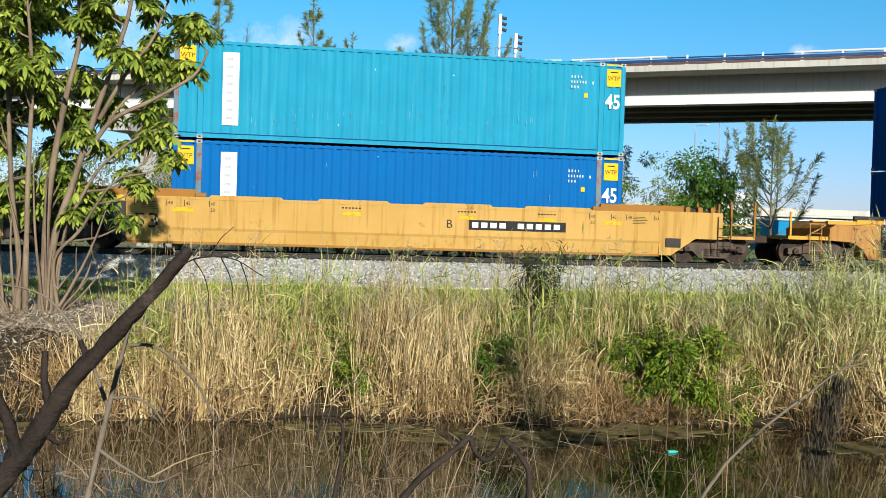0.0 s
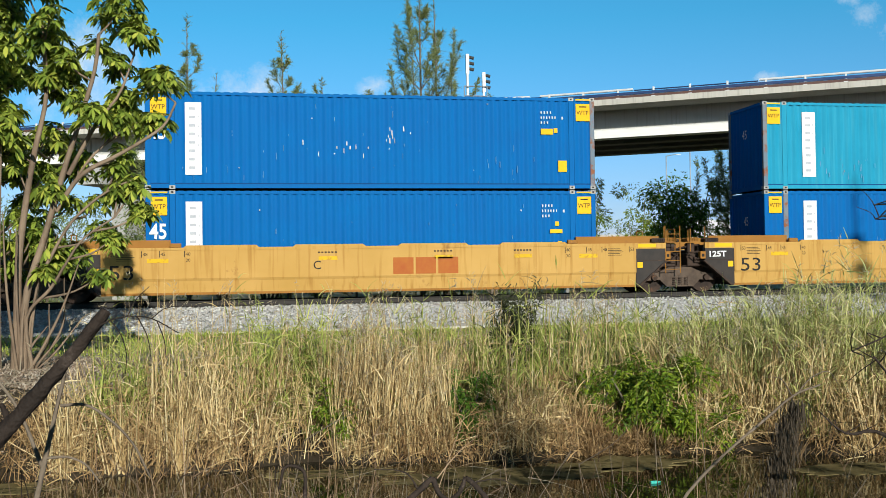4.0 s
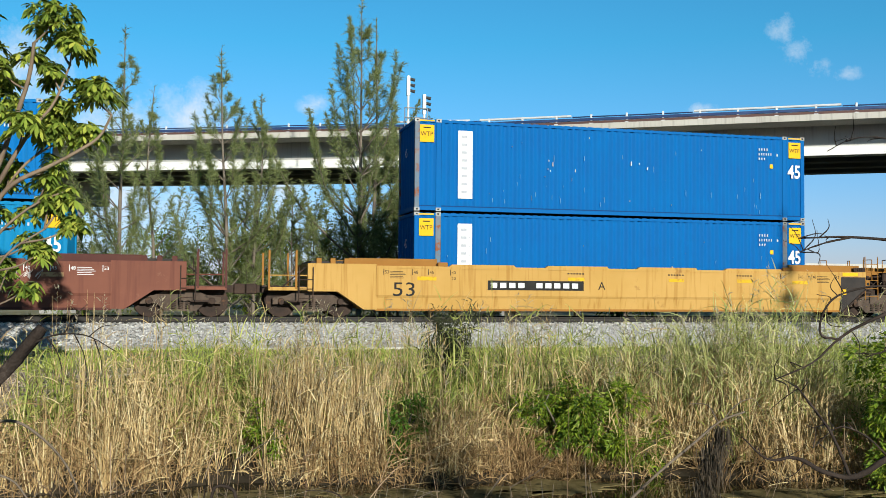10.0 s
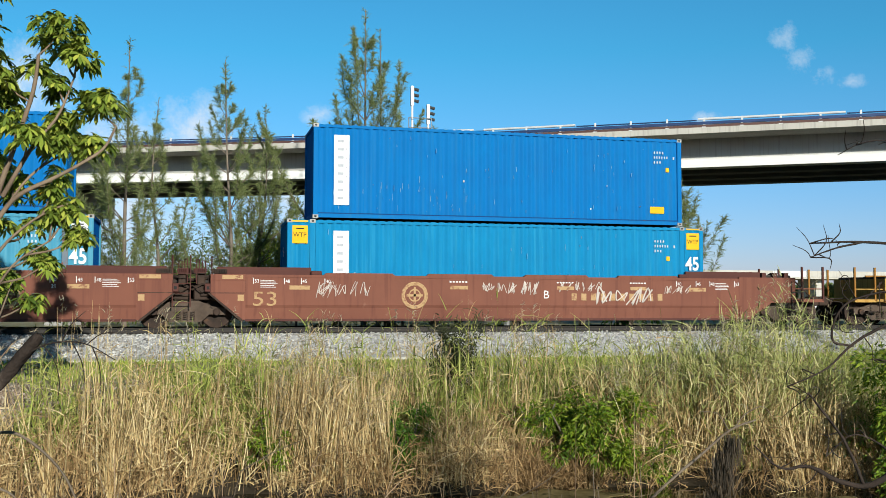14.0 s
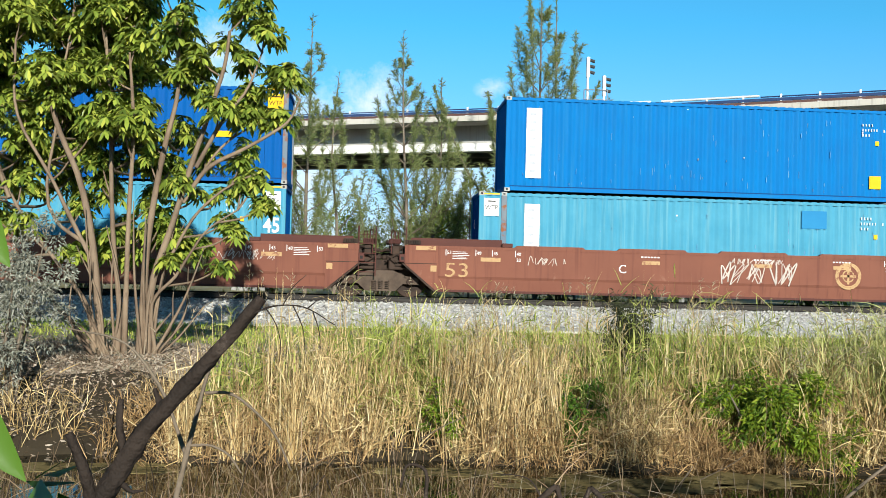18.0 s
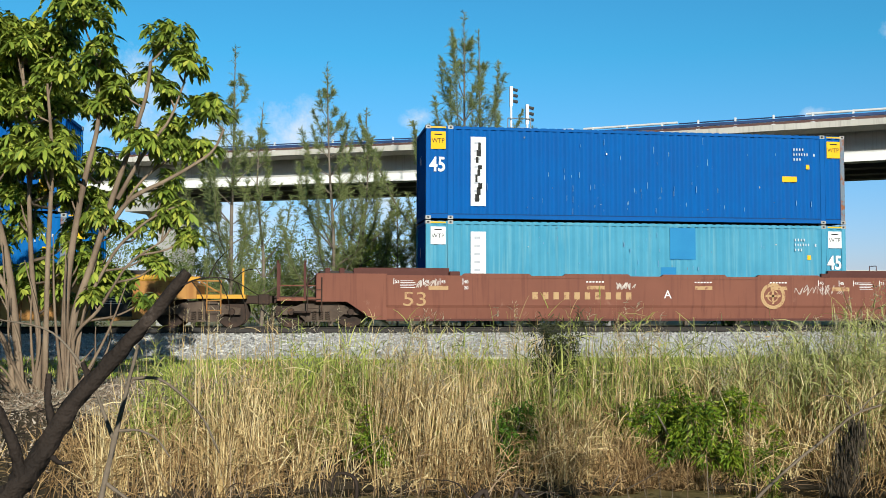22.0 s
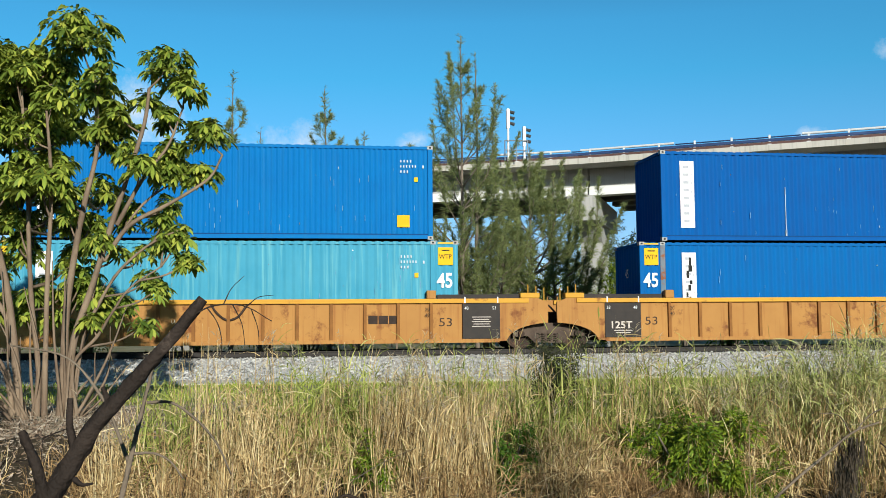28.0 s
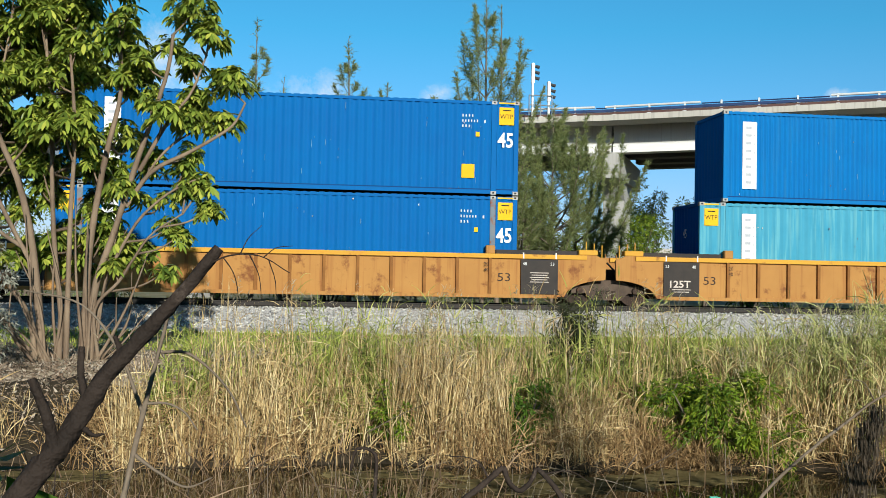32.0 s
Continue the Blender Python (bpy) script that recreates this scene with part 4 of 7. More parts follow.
def umbrella_tree(x, y, seed):
    """A many-stemmed umbrella tree: fanning bare trunks whose tips bear domes of drooping palmate leaves."""
    rng = np.random.default_rng(seed)
    z0 = -0.74
    tree = thing("umbrella_tree", pose(x, y, z0), "many-stemmed umbrella tree with bare fanning trunks and drooping glossy leaves", "tree")
    # trunks and boughs as (thickness, depth of the tip, points along x and z)
    trunks = [(0.080, -0.2, [(-0.65, 0), (-0.72, 0.89), (-1.07, 2.92), (-1.48, 3.96), (-1.61, 4.64)]),
              (0.062, 0.3, [(-0.40, 0), (-0.40, 0.74), (-0.55, 1.94), (-0.70, 4.2), (-0.85, 5.85)]),
              (0.080, 0.2, [(-0.05, 0), (0.0, 0.96), (0.02, 1.86), (0.10, 2.59), (0.27, 3.64), (0.42, 4.40), (0.37, 5.65)]),
              (0.070, 0.0, [(0.10, 0), (0.14, 1.22), (0.43, 2.24), (0.77, 3.39), (1.03, 4.22), (1.23, 4.99), (1.29, 5.5)]),
              (0.036, -0.3, [(0.25, 0), (0.21, 1.02), (0.55, 1.39), (0.76, 1.72), (1.05, 2.14), (1.55, 2.5)]),
              (0.052, 0.1, [(-0.75, 0), (-0.93, 0.89), (-1.22, 1.30), (-2.15, 2.54), (-2.75, 3.94)]),
              (0.055, -0.4, [(-0.28, 0), (-0.25, 2.2), (-0.20, 4.0), (-0.25, 5.0)])]
    boughs = [(0.042, 0.1, [(0.80, 3.2), (1.31, 4.16), (1.55, 4.48), (1.82, 5.2)]),
              (0.046, 0.0, [(0.68, 2.75), (1.00, 3.2), (1.56, 3.52), (1.99, 3.78), (2.31, 4.04), (2.49, 4.40)]),
              (0.048, 0.0, [(-0.83, 1.6), (-1.16, 2.17), (-1.53, 2.91), (-2.15, 4.04), (-2.20, 5.2)]),
              (0.040, 0.3, [(-1.0, 1.9), (-1.45, 2.22), (-1.55, 4.01), (-1.35, 5.9)]),
              (0.030, 0.4, [(0.62, 2.6), (1.25, 3.65), (1.85, 4.10)]),
              (0.032, -0.2, [(0.42, 1.7), (0.90, 2.49), (1.55, 3.0), (1.80, 3.1)]),
              (0.040, 0.3, [(-2.2, 2.6), (-2.9, 4.2), (-3.4, 5.6)])]
    lines = []
    for k, (r, dy, pts) in enumerate(trunks + boughs):
        m = len(pts)
        p3 = [(px_, dy * i / (m - 1) + rng.normal(0, 0.03), pz_) for i, (px_, pz_) in enumerate(pts)]
        v, f, c = tube(p3, np.linspace(r * (0.92 if k < 7 else 0.9), r * 0.38, m), 9, 0.06, seed + k)
        part("trunk" if k < 7 else "bough", quads("trunk", v, f, M_BARKPALE, True), None, tree, "grey-brown ringed stem")
        lines.append(c)
    # lopped stubs and small upright shoots at the foot
    for k in range(26):
        a = np.array([rng.choice([-0.62, -0.5, 0.02, 0.12]) + rng.normal(0, 0.09), rng.normal(0, 0.15), 0])
        e = a + np.array([(a[0] + 0.25) * 1.2 + rng.normal(0, 0.38), rng.normal(0, 0.3), rng.uniform(0.5, 2.6)])
        v, f, c = tube([a, (a + e) / 2 + rng.normal(0, 0.11, 3), e], [0.030, 0.020, 0.007], 7, 0.10, seed + 70 + k)
        part("shoot", quads("shoot", v, f, M_BARKPALE, True), None, tree, "bare lopped shoot")
    right = [(0.14, 6.31, 0.0, 0.74), (1.55, 5.88, 0.1, 0.54), (1.87, 5.46, -0.1, 0.36), (2.23, 4.69, 0.0, 0.46), (2.11, 4.03, 0.35, 0.36), (1.22, 4.09, -0.4, 0.36), (1.78, 3.01, 0.0, 0.30),
             (1.94, 2.57, 0.0, 0.28), (-0.17, 5.09, -0.4, 0.46), (0.37, 5.35, 0.4, 0.55), (0.68, 4.85, 0.5, 0.42), (0.56, 2.93, 0.0, 0.30), (0.44, 1.65, -0.1, 0.16), (1.39, 2.14, 0.4, 0.26), (0.85, 3.5, 0.6, 0.3)]
    left = [(-0.84, 5.65, 0.0, 0.46), (-0.29, 3.76, -0.5, 0.56), (-2.14, 5.56, 0.0, 0.55), (-1.66, 4.63, -0.2, 0.56), (-2.13, 3.62, 0.5, 0.46), (-0.45, 5.9, 0.6, 0.4), (-2.85, 5.04, 0.3, 0.58),
            (-2.65, 4.04, -0.3, 0.5), (-3.35, 5.64, 0.0, 0.55), (-1.35, 6.1, 0.3, 0.5), (-0.9, 3.3, 0.6, 0.4), (0.1, 2.1, 0.7, 0.3)]
    allp = np.concatenate(lines)
    small = []
    for k in range(56):
        c = lines[rng.integers(0, len(lines))]
        q = c[rng.integers(int(len(c) * 0.62), len(c))]
        small.append((min(1.55, q[0] + rng.normal(-0.05, 0.28)), q[2] + rng.normal(0.1, 0.25), q[1] + rng.normal(0.45, 0.5), rng.uniform(0.22, 0.40)))
    inner = [(rng.uniform(-1.6, 1.5), rng.uniform(1.3, 3.4), rng.uniform(0.4, 1.3), rng.uniform(0.22, 0.34)) for _ in range(20)]
    top = [(rng.uniform(-4.8, -0.1), rng.uniform(4.9, 6.2), rng.uniform(0.4, 2.6), rng.uniform(0.36, 0.52)) for _ in range(84)]
    top += [(rng.uniform(-4.2, 0.2), rng.uniform(1.8, 4.8), rng.uniform(1.0, 2.8), rng.uniform(0.32, 0.46)) for _ in range(40)]
    top += [(rng.uniform(-4.6, 0.2), rng.uniform(2.6, 5.2), rng.uniform(0.6, 2.4), rng.uniform(0.34, 0.5)) for _ in range(34)]
    hubs = []
    for h_, (cx, cz, cy, r) in enumerate(right + left + small + inner + top):
        q = np.array([cx, cy, cz])
        low = allp[allp[:, 2] < cz - 0.25]
        s0 = low[np.argmin(np.linalg.norm((low - q) * (1, 1, 0.6), axis=1))]
        span = np.linalg.norm(q - s0)
        v, f, c = tube([s0, s0 + (q - s0) * 0.5 + (0, 0, -0.07 * span), q], [0.014 + 0.008 * min(span, 2), 0.013 + 0.004 * min(span, 2), 0.010], 7, 0.05, seed + 90)
        part("branch", quads("branch", v, f, M_BARKPALE, True), None, tree)
        for k in range(int((8 + 118 * r * r) * (1.8 if h_ < len(right + left) else 1.0))):
            az = k * 2.399 + rng.normal(0, 0.35)
            el = rng.uniform(-0.5, 1.5)
            d = np.array([math.cos(az) * math.cos(el), math.sin(az) * math.cos(el), math.sin(el) * 0.8])
            rad = 0.92 * r * rng.uniform(0.35, 1.0)
            hubs.append((q + d * rad, d, q + (0, 0, -0.12 * r)))
    base, way, lens, wids, stalks = [], [], [], [], []
    for hub, d, root in hubs:
        stalks.append((root, hub - root, np.linalg.norm(hub - root)))
        out = np.array([d[0], d[1], 0.0])
        face = np.array([d[0] * 0.8, d[1] * 0.8, 0.9]) + rng.normal(0, 0.25, 3)
        face /= np.linalg.norm(face)
        e1 = np.cross(face, (0.3, 0.9, 0.1))
        e1 /= np.linalg.norm(e1)
        e2 = np.cross(face, e1)
        size = rng.uniform(0.7, 1.15)
        nlf = rng.integers(7, 10)
        sag = rng.uniform(-0.15, 0.5)
        for j in range(nlf):
            a2 = 2 * math.pi * j / nlf + rng.normal(0, 0.15)
            u = e1 * math.cos(a2) + e2 * math.sin(a2)
            base.append(hub)
            way.append(u * 0.9 + out * 0.15 + np.array([0, 0, -sag + rng.normal(0, 0.12)]))
            lens.append(rng.uniform(0.13, 0.21) * size)
            wids.append(rng.uniform(0.050, 0.072) * size)
    base, way, lens, wids = map(np.array, (base, way, lens, wids))
    n = len(base)
    way /= np.linalg.norm(way, axis=1, keepdims=True)
    side = np.cross(way, np.array([0, 0, 1.0])[None] + rng.normal(0, 0.35, (n, 3)))
    side /= np.linalg.norm(side, axis=1, keepdims=True)
    vs = []
    for u, w, dr in ((0, 0.14, 0), (0.4, 0.9, 0.05), (0.75, 0.95, 0.16), (1.0, 0.12, 0.36)):
        c = base + way * (lens * u)[:, None] + np.array([0, 0, -1.0])[None] * (lens * dr)[:, None]
        vs += [c - side * (wids * w * 0.5)[:, None], c + side * (wids * w * 0.5)[:, None]]
    v = np.stack(vs, 1).reshape(-1, 3)
    f = (np.arange(n)[:, None, None] * 8 + np.array([(0, 1, 3, 2), (2, 3, 5, 4), (4, 5, 7, 6)])[None]).reshape(-1, 4)
    part("crown", quads("crown", v, f, M_UMB), None, tree, "domes of glossy drooping palmate leaves")
    v, f = blades(np.array([q[0] for q in stalks]), np.array([q[1] for q in stalks]), np.array([q[2] for q in stalks]), np.full(len(stalks), 0.010), np.full(len(stalks), 0.02), rng, 2)
    tagged(part("leaf_stalk", quads("leaf_stalk", v, f, M_UMB), None, tree), kind="stuff")
    return tree


umbrella_tree(-3.75, 17.0, 11)

she_oak(6.8, 41.0, 13.9, 2.9, 1, M_PINE, density=1.35)
she_oak(7.5, 41.4, 13.2, 1.1, 12, M_PINE, density=0.5)
she_oak(10.1, 42.5, 9.3, 2.6, 2, M_PINE, density=1.5)
she_oak(11.5, 43.8, 8.4, 2.4, 21, M_PINE, density=1.5)
she_oak(1.3, 41.0, 11.4, 2.0, 3, M_PINE, density=1.1, lean=-0.2)
she_oak(2.6, 42.0, 9.7, 1.5, 4, M_PINE, density=0.8, lean=0.2)
she_oak(-2.6, 41.0, 11.9, 1.6, 5, M_PINE, density=1.1)
she_oak(-1.5, 42.0, 9.8, 1.3, 6, M_PINE, density=0.8)
she_oak(4.2, 42.5, 6.0, 1.5, 7, M_PINE, density=0.9)
she_oak(5.4, 44.0, 5.4, 1.3, 14, M_PINE, density=0.9)
she_oak(8.6, 41.5, 6.2, 2.0, 15, M_PINE, density=1.3)
she_oak(3.6, 66.0, 8.4, 1.5, 8, M_PINEFAR, density=0.7)
she_oak(6.4, 68.0, 8.0, 1.4, 9, M_PINEFAR, density=0.7)
she_oak(18.9, 36.5, 6.5, 1.9, 10, M_PINE, density=0.85, label="slender young she-oak with sparse upper limbs", bare=0.3)

# broad shrubs and low woods behind the track
shrub("broadleaf_tree", "dense green broadleaf tree beyond the track", "tree", 17.2, 38.5, -0.8, 1.9, 5.6, 8500, 0.135, M_DKBUSH, 31)
shrub("broadleaf_tree", "sparse broadleaf tree at the foot of the overpass", "tree", 20.5, 62.0, -0.8, 3.0, 9.0, 7500, 0.16, M_PINEFAR, 32)
shrub("broadleaf_tree", "bright green shrub beside the pier", "shrub", 15.5, 47.0, -0.8, 1.6, 4.6, 6500, 0.10, M_BUSH, 33)
for k, (sx, sy, sr, shh) in enumerate(((3.0, 50, 2.4, 5.4), (6.5, 48, 2.6, 5.8), (9.5, 49, 2.4, 5.6), (-1.5, 52, 2.4, 5.0), (-5.0, 50, 2.4, 4.8), (0.5, 47, 2.0, 4.2), (12.5, 52, 2.2, 4.4), (-9.5, 48, 2.6, 5.0), (-14, 50, 3, 5.4), (22.0, 55, 1.8, 6.2), (26.5, 58, 1.6, 4.0))):
    shrub("shrub", "grey-green thicket shrub beyond the track", "shrub", sx, sy, -0.85, sr, shh, 6000, 0.125, M_PINEFAR if k % 3 else M_BUSH, 50 + k, group="thicket behind the track")

n = 60000
wr = np.random.default_rng(61)
wx_ = wr.uniform(-120, 200, n)
wz_ = np.array([3.2 + 2.2 * noise.noise((a * 0.05, 0, 1)) + 1.6 * noise.noise((a * 0.21, 0, 4)) for a in wx_]) * wr.uniform(0.05, 1.0, n) ** 0.5
v, f = blades(np.stack([wx_, 150 + wr.uniform(0, 6, n), wz_ - 0.9], 1), wr.normal(0, 1, (n, 3)), wr.uniform(0.4, 1.0, n), wr.uniform(0.25, 0.5, n), np.full(n, 0.2), wr, 1)
tagged(part("far_woods", quads("far_woods", v, f, M_PINEFAR), None), "low line of distant grey-green woods", "woods", kind="stuff")


# ---- reeds, grass and weeds on the bank ----
def strew(n, x0, x1, y0, y1, rng):
    """Places on the bank."""
    x = rng.uniform(x0, x1, n)
    y = rng.uniform(y0, y1, n)
    return x, y


def patchy(x, y, s, off):
    return np.array([noise.noise((a * s, b * s, off)) for a, b in zip(x, y)])


def reeds(name, label, n, mat, seed, x0, x1, y0, y1, h0, h1, leaves, patch_off, patch_at, plume=0.0, tilt=0.12, width=0.012, leaf=1.0, tufts=0.0):
    """Reed stems with narrow drooping leaves, in patches along the water's edge; y counts from the edge."""
    rng = np.random.default_rng(seed)
    x, y = strew(n, x0, x1, y0, y1, rng)
    k = patchy(x, y, 0.55, patch_off) + rng.normal(0, 0.18, n) > patch_at
    if tufts:
        k &= patchy(x, y, 3.4, patch_off + 2) + 0.5 * patchy(x, y, 8.0, patch_off + 3) > tufts
    x, y = x[k], y[k]
    y = y + np.array([bank_edge(a) for a in x])
    n = len(x)
    z = np.array([ground_height(a, b) for a, b in zip(x, y)])
    hh = rng.uniform(h0, h1, n) * (1 + 0.30 * patchy(x, y, 0.35, patch_off + 9) + 0.35 * patchy(x, y, 1.7, patch_off + 5))
    base = np.stack([x, y, z - 0.05], 1)
    way = np.stack([rng.normal(0, tilt, n), rng.normal(0, tilt, n), np.ones(n)], 1)
    bent = rng.uniform(0, 1, n) < 0.06
    way[bent, 0] += rng.normal(0, 0.75, bent.sum())
    lean = patchy(x, y, 1.3, patch_off + 20)
    way[:, 0] += 0.28 * lean
    v1, f1 = blades(base, way, hh, rng.uniform(0.7, 1.4, n) * width, rng.uniform(0, 0.07, n), rng, 2)
    pieces = [(v1, f1)]
    if leaves:
        b = np.repeat(base, leaves, 0)
        w = np.repeat(way / np.linalg.norm(way, axis=1, keepdims=True), leaves, 0)
        u = rng.uniform(0.12, 0.97, len(b)) * np.repeat(hh, leaves)
        b = b + w * u[:, None]
        lw = w * 1.0 + rng.normal(0, 0.42, (len(b), 3))
        v2, f2 = blades(b, lw, rng.uniform(0.14, 0.46, len(b)), rng.uniform(0.007, 0.017, len(b)) * leaf, rng.uniform(0.05, 0.7, len(b)), rng, 3)
        pieces.append((v2, f2))
    v, f = merge(pieces)
    ob = part(name, quads(name, v, f, mat), None)
    tagged(ob, label, "reeds", kind="stuff")
    if plume:
        k = rng.uniform(0, 1, n) < plume
        tip = base[k] + (way / np.linalg.norm(way, axis=1, keepdims=True))[k] * (hh[k] * 0.97)[:, None]
        b = np.repeat(tip, 9, 0) + rng.normal(0, 0.02, (k.sum() * 9, 3)) + np.stack([np.zeros(k.sum() * 9), np.zeros(k.sum() * 9), rng.uniform(-0.12, 0.1, k.sum() * 9)], 1)
        v, f = blades(b, rng.normal(0, 0.5, (len(b), 3)) + np.array([0.1, 0, 0.8]), rng.uniform(0.05, 0.13, len(b)), rng.uniform(0.008, 0.016, len(b)), np.full(len(b), 0.3), rng, 2)
        tagged(part("seed_plumes", quads("seed_plumes", v, f, M_SEED), None), "pale feathery reed seed plumes", "reeds", kind="stuff")
    return ob


XL, XR = -9.0, 12.5
reeds("dry_reeds", "tall dry straw-coloured reeds along the canal", 13000, M_STRAW, 101, -2.5, 2.55, 0.0, 1.45, 0.58, 1.38, 2, 1.0, -0.05, tilt=0.11, width=0.016, tufts=0.02)
reeds("dry_reeds", "dry straw-coloured reeds beyond the gap", 13500, M_STRAW, 107, 5.2, XR, 0.1, 1.6, 0.55, 1.30, 2, 1.0, -0.05, tilt=0.17, width=0.015, tufts=0.02)
reeds("dry_reeds", "low dry reeds in the gap of the stand", 1500, M_STRAW, 109, 2.95, 4.9, 0.1, 1.3, 0.40, 0.95, 2, 1.0, -0.3, tilt=0.14, width=0.012, tufts=0.0)
reeds("green_reeds", "olive green reeds mixed with straw", 11500, M_GREENREED, 102, -2.3, XR, 0.4, 3.4, 0.45, 1.02, 4, 4.0, -0.10, plume=0.02, width=0.013, leaf=1.5, tufts=0.02, tilt=0.16)
reeds("dead_reeds", "russet dead reeds low at the water's edge", 6000, M_RUSSET, 103, -3.5, XR, -0.25, 0.9, 0.25, 0.85, 3, 7.0, -0.15, tilt=0.30, width=0.014, tufts=-0.02)
reeds("seeding_reeds", "tall pale seeding grass stalks above the reeds", 2600, M_STRAW, 104, -2.2, 9.0, 0.5, 2.2, 1.15, 1.80, 2, 2.0, -0.2, plume=0.35, tilt=0.07, width=0.012, tufts=0.12)
reeds("green_reeds", "tall green grass stalks with drooping blades above the reeds", 700, M_GREENREED, 112, -2.2, 9.0, 0.8, 2.6, 1.10, 1.75, 7, 3.0, -0.2, tilt=0.10, width=0.010, leaf=1.2)
reeds("tall_reeds", "tall grey-green reed clump with seed heads", 1500, M_PALEREED, 105, 5.9, 9.6, 0.5, 2.8, 1.05, 2.15, 8, 2.0, -0.2, plume=0.25, tilt=0.15, width=0.011, leaf=1.05)
reeds("low_litter", "low grey-brown dead grass and litter on the bare slope", 4500, M_LITTER, 108, -9.0, -1.9, 0.3, 5.5, 0.08, 0.30, 2, 3.0, -0.05, tilt=0.7, width=0.013, tufts=0.08)
reeds("tall_reeds", "tall dry reed stand beside the gap", 1300, M_STRAW, 106, 0.9, 2.6, 0.1, 1.2, 0.95, 1.60, 1, 2.0, -0.7, plume=0.05, tilt=0.06, width=0.013)
reeds("green_reeds", "thin green and straw grass at the tree's foot", 1100, M_STRAW, 113, -6.5, -1.9, 0.1, 1.3, 0.25, 0.70, 3, 5.0, 0.0, tilt=0.20, width=0.011, tufts=0.05)

# fallen, broken stalks and dead leaves tangled through the foot of the stand
rng = np.random.default_rng(130)
for lab, n, x0, x1, mat in (("tangled broken straw among the reeds", 5000, -2.6, XR, M_STRAW), ("tangled russet dead leaves among the reeds", 4500, -3.2, XR, M_RUSSET)):
    x, off = rng.uniform(x0, x1, n), rng.uniform(-0.25, 1.5, n)
    k = patchy(x, off, 1.1, 17.0 + n * 1e-3) + rng.normal(0, 0.15, n) > -0.05
    x, off = x[k], off[k]
    n = len(x)
    y = off + np.array([bank_edge(a) for a in x])
    z = np.array([ground_height(a, b) for a, b in zip(x, y)]) + rng.uniform(0.0, 1.0, n) ** 1.5 * 0.75
    way = np.stack([rng.normal(0, 1.0, n), rng.normal(0, 0.5, n), rng.normal(0.1, 0.6, n)], 1)
    v, f = blades(np.stack([x, y, z], 1), way, rng.uniform(0.10, 0.38, n), rng.uniform(0.007, 0.015, n), rng.uniform(0.0, 0.5, n), rng, 3)
    tagged(part("reed_litter", quads("reed_litter", v, f, mat), None), lab, "reeds", kind="stuff")

# grass on the flat berm
rng = np.random.default_rng(120)
n = 42000
x = rng.uniform(-14, 26, n)
y = 15.2 + (26.5 - 15.2) * rng.uniform(0, 1, n) ** 0.8
k = (patchy(x, y, 0.4, 12.0) + rng.normal(0, 0.25, n) > -0.28) & (((x + 4.6) / 3.0) ** 2 + ((y - 16.9) / 3.0) ** 2 > rng.uniform(0.75, 1.3, n))
x, y = x[k], y[k]
n = len(x)
z = np.array([ground_height(a, b) for a, b in zip(x, y)])
hh = rng.uniform(0.10, 0.28, n) * np.where(y < 18, 1.0, 0.7)
v, f = blades(np.stack([x, y, z - 0.02], 1), np.stack([rng.normal(0, 0.3, n), rng.normal(0, 0.3, n), np.ones(n)], 1), hh, rng.uniform(0.012, 0.03, n), rng.uniform(0.05, 0.4, n), rng, 2)
tagged(part("grass", quads("grass", v, f, M_GRASS), None), "sunlit yellow-green grass on the berm", "grass", kind="stuff")
n = 9000
x = rng.uniform(-14, 30, n)
y = rng.uniform(33.5, 40, n)
z = np.array([ground_height(a, b) for a, b in zip(x, y)])
v, f = blades(np.stack([x, y, z], 1), np.stack([rng.normal(0, 0.25, n), rng.normal(0, 0.25, n), np.ones(n)], 1), rng.uniform(0.3, 0.9, n), rng.uniform(0.02, 0.05, n), rng.uniform(0.05, 0.4, n), rng, 2)
tagged(part("grass", quads("grass", v, f, M_GRASS), None), "rough tall grass beyond the track", "grass", kind="stuff")

shrub("bank_shrub", "bright green bushy shrub growing among the reeds", "shrub", 5.35, bank_edge(5.35) + 0.35, -1.70, 0.80, 1.28, 11500, 0.060, M_BUSH, 71, low=0.08)
shrub("bank_shrub", "yellow-green leafy shrub among the reeds", "shrub", 4.70, bank_edge(4.70) + 0.35, -1.70, 0.42, 1.25, 4600, 0.050, M_BUSH, 75, low=0.08)
shrub("bank_shrub", "low green shrub among the reeds", "shrub", 6.05, bank_edge(6.05) + 0.15, -1.70, 0.42, 0.75, 3800, 0.050, M_BUSH, 76, low=0.05)
reeds("dead_reeds", "russet dead stalks before the green shrub", 900, M_RUSSET, 110, 4.3, 5.3, -0.25, 0.25, 0.25, 0.60, 2, 7.0, -0.4, tilt=0.30, width=0.012)
shrub("bank_shrub", "dark green vine filling a gap in the reeds", "shrub", 2.85, bank_edge(2.85) + 0.5, -1.5, 0.30, 0.95, 2600, 0.055, M_DKBUSH, 77, low=0.08)
shrub("bank_shrub", "small green vine among dry reeds", "shrub", 1.15, bank_edge(1.15) + 0.35, -1.6, 0.34, 0.95, 1900, 0.055, M_BUSH, 72)
shrub("bank_shrub", "large dense green shrub overhanging the canal", "shrub", 9.6, 10.9, -1.65, 1.25, 1.75, 13000, 0.070, M_BUSH, 73, low=0.08)
shrub("bank_shrub", "large dense green shrub overhanging the canal", "shrub", 11.9, 10.7, -1.65, 1.6, 1.9, 12000, 0.080, M_BUSH, 74, low=0.08)

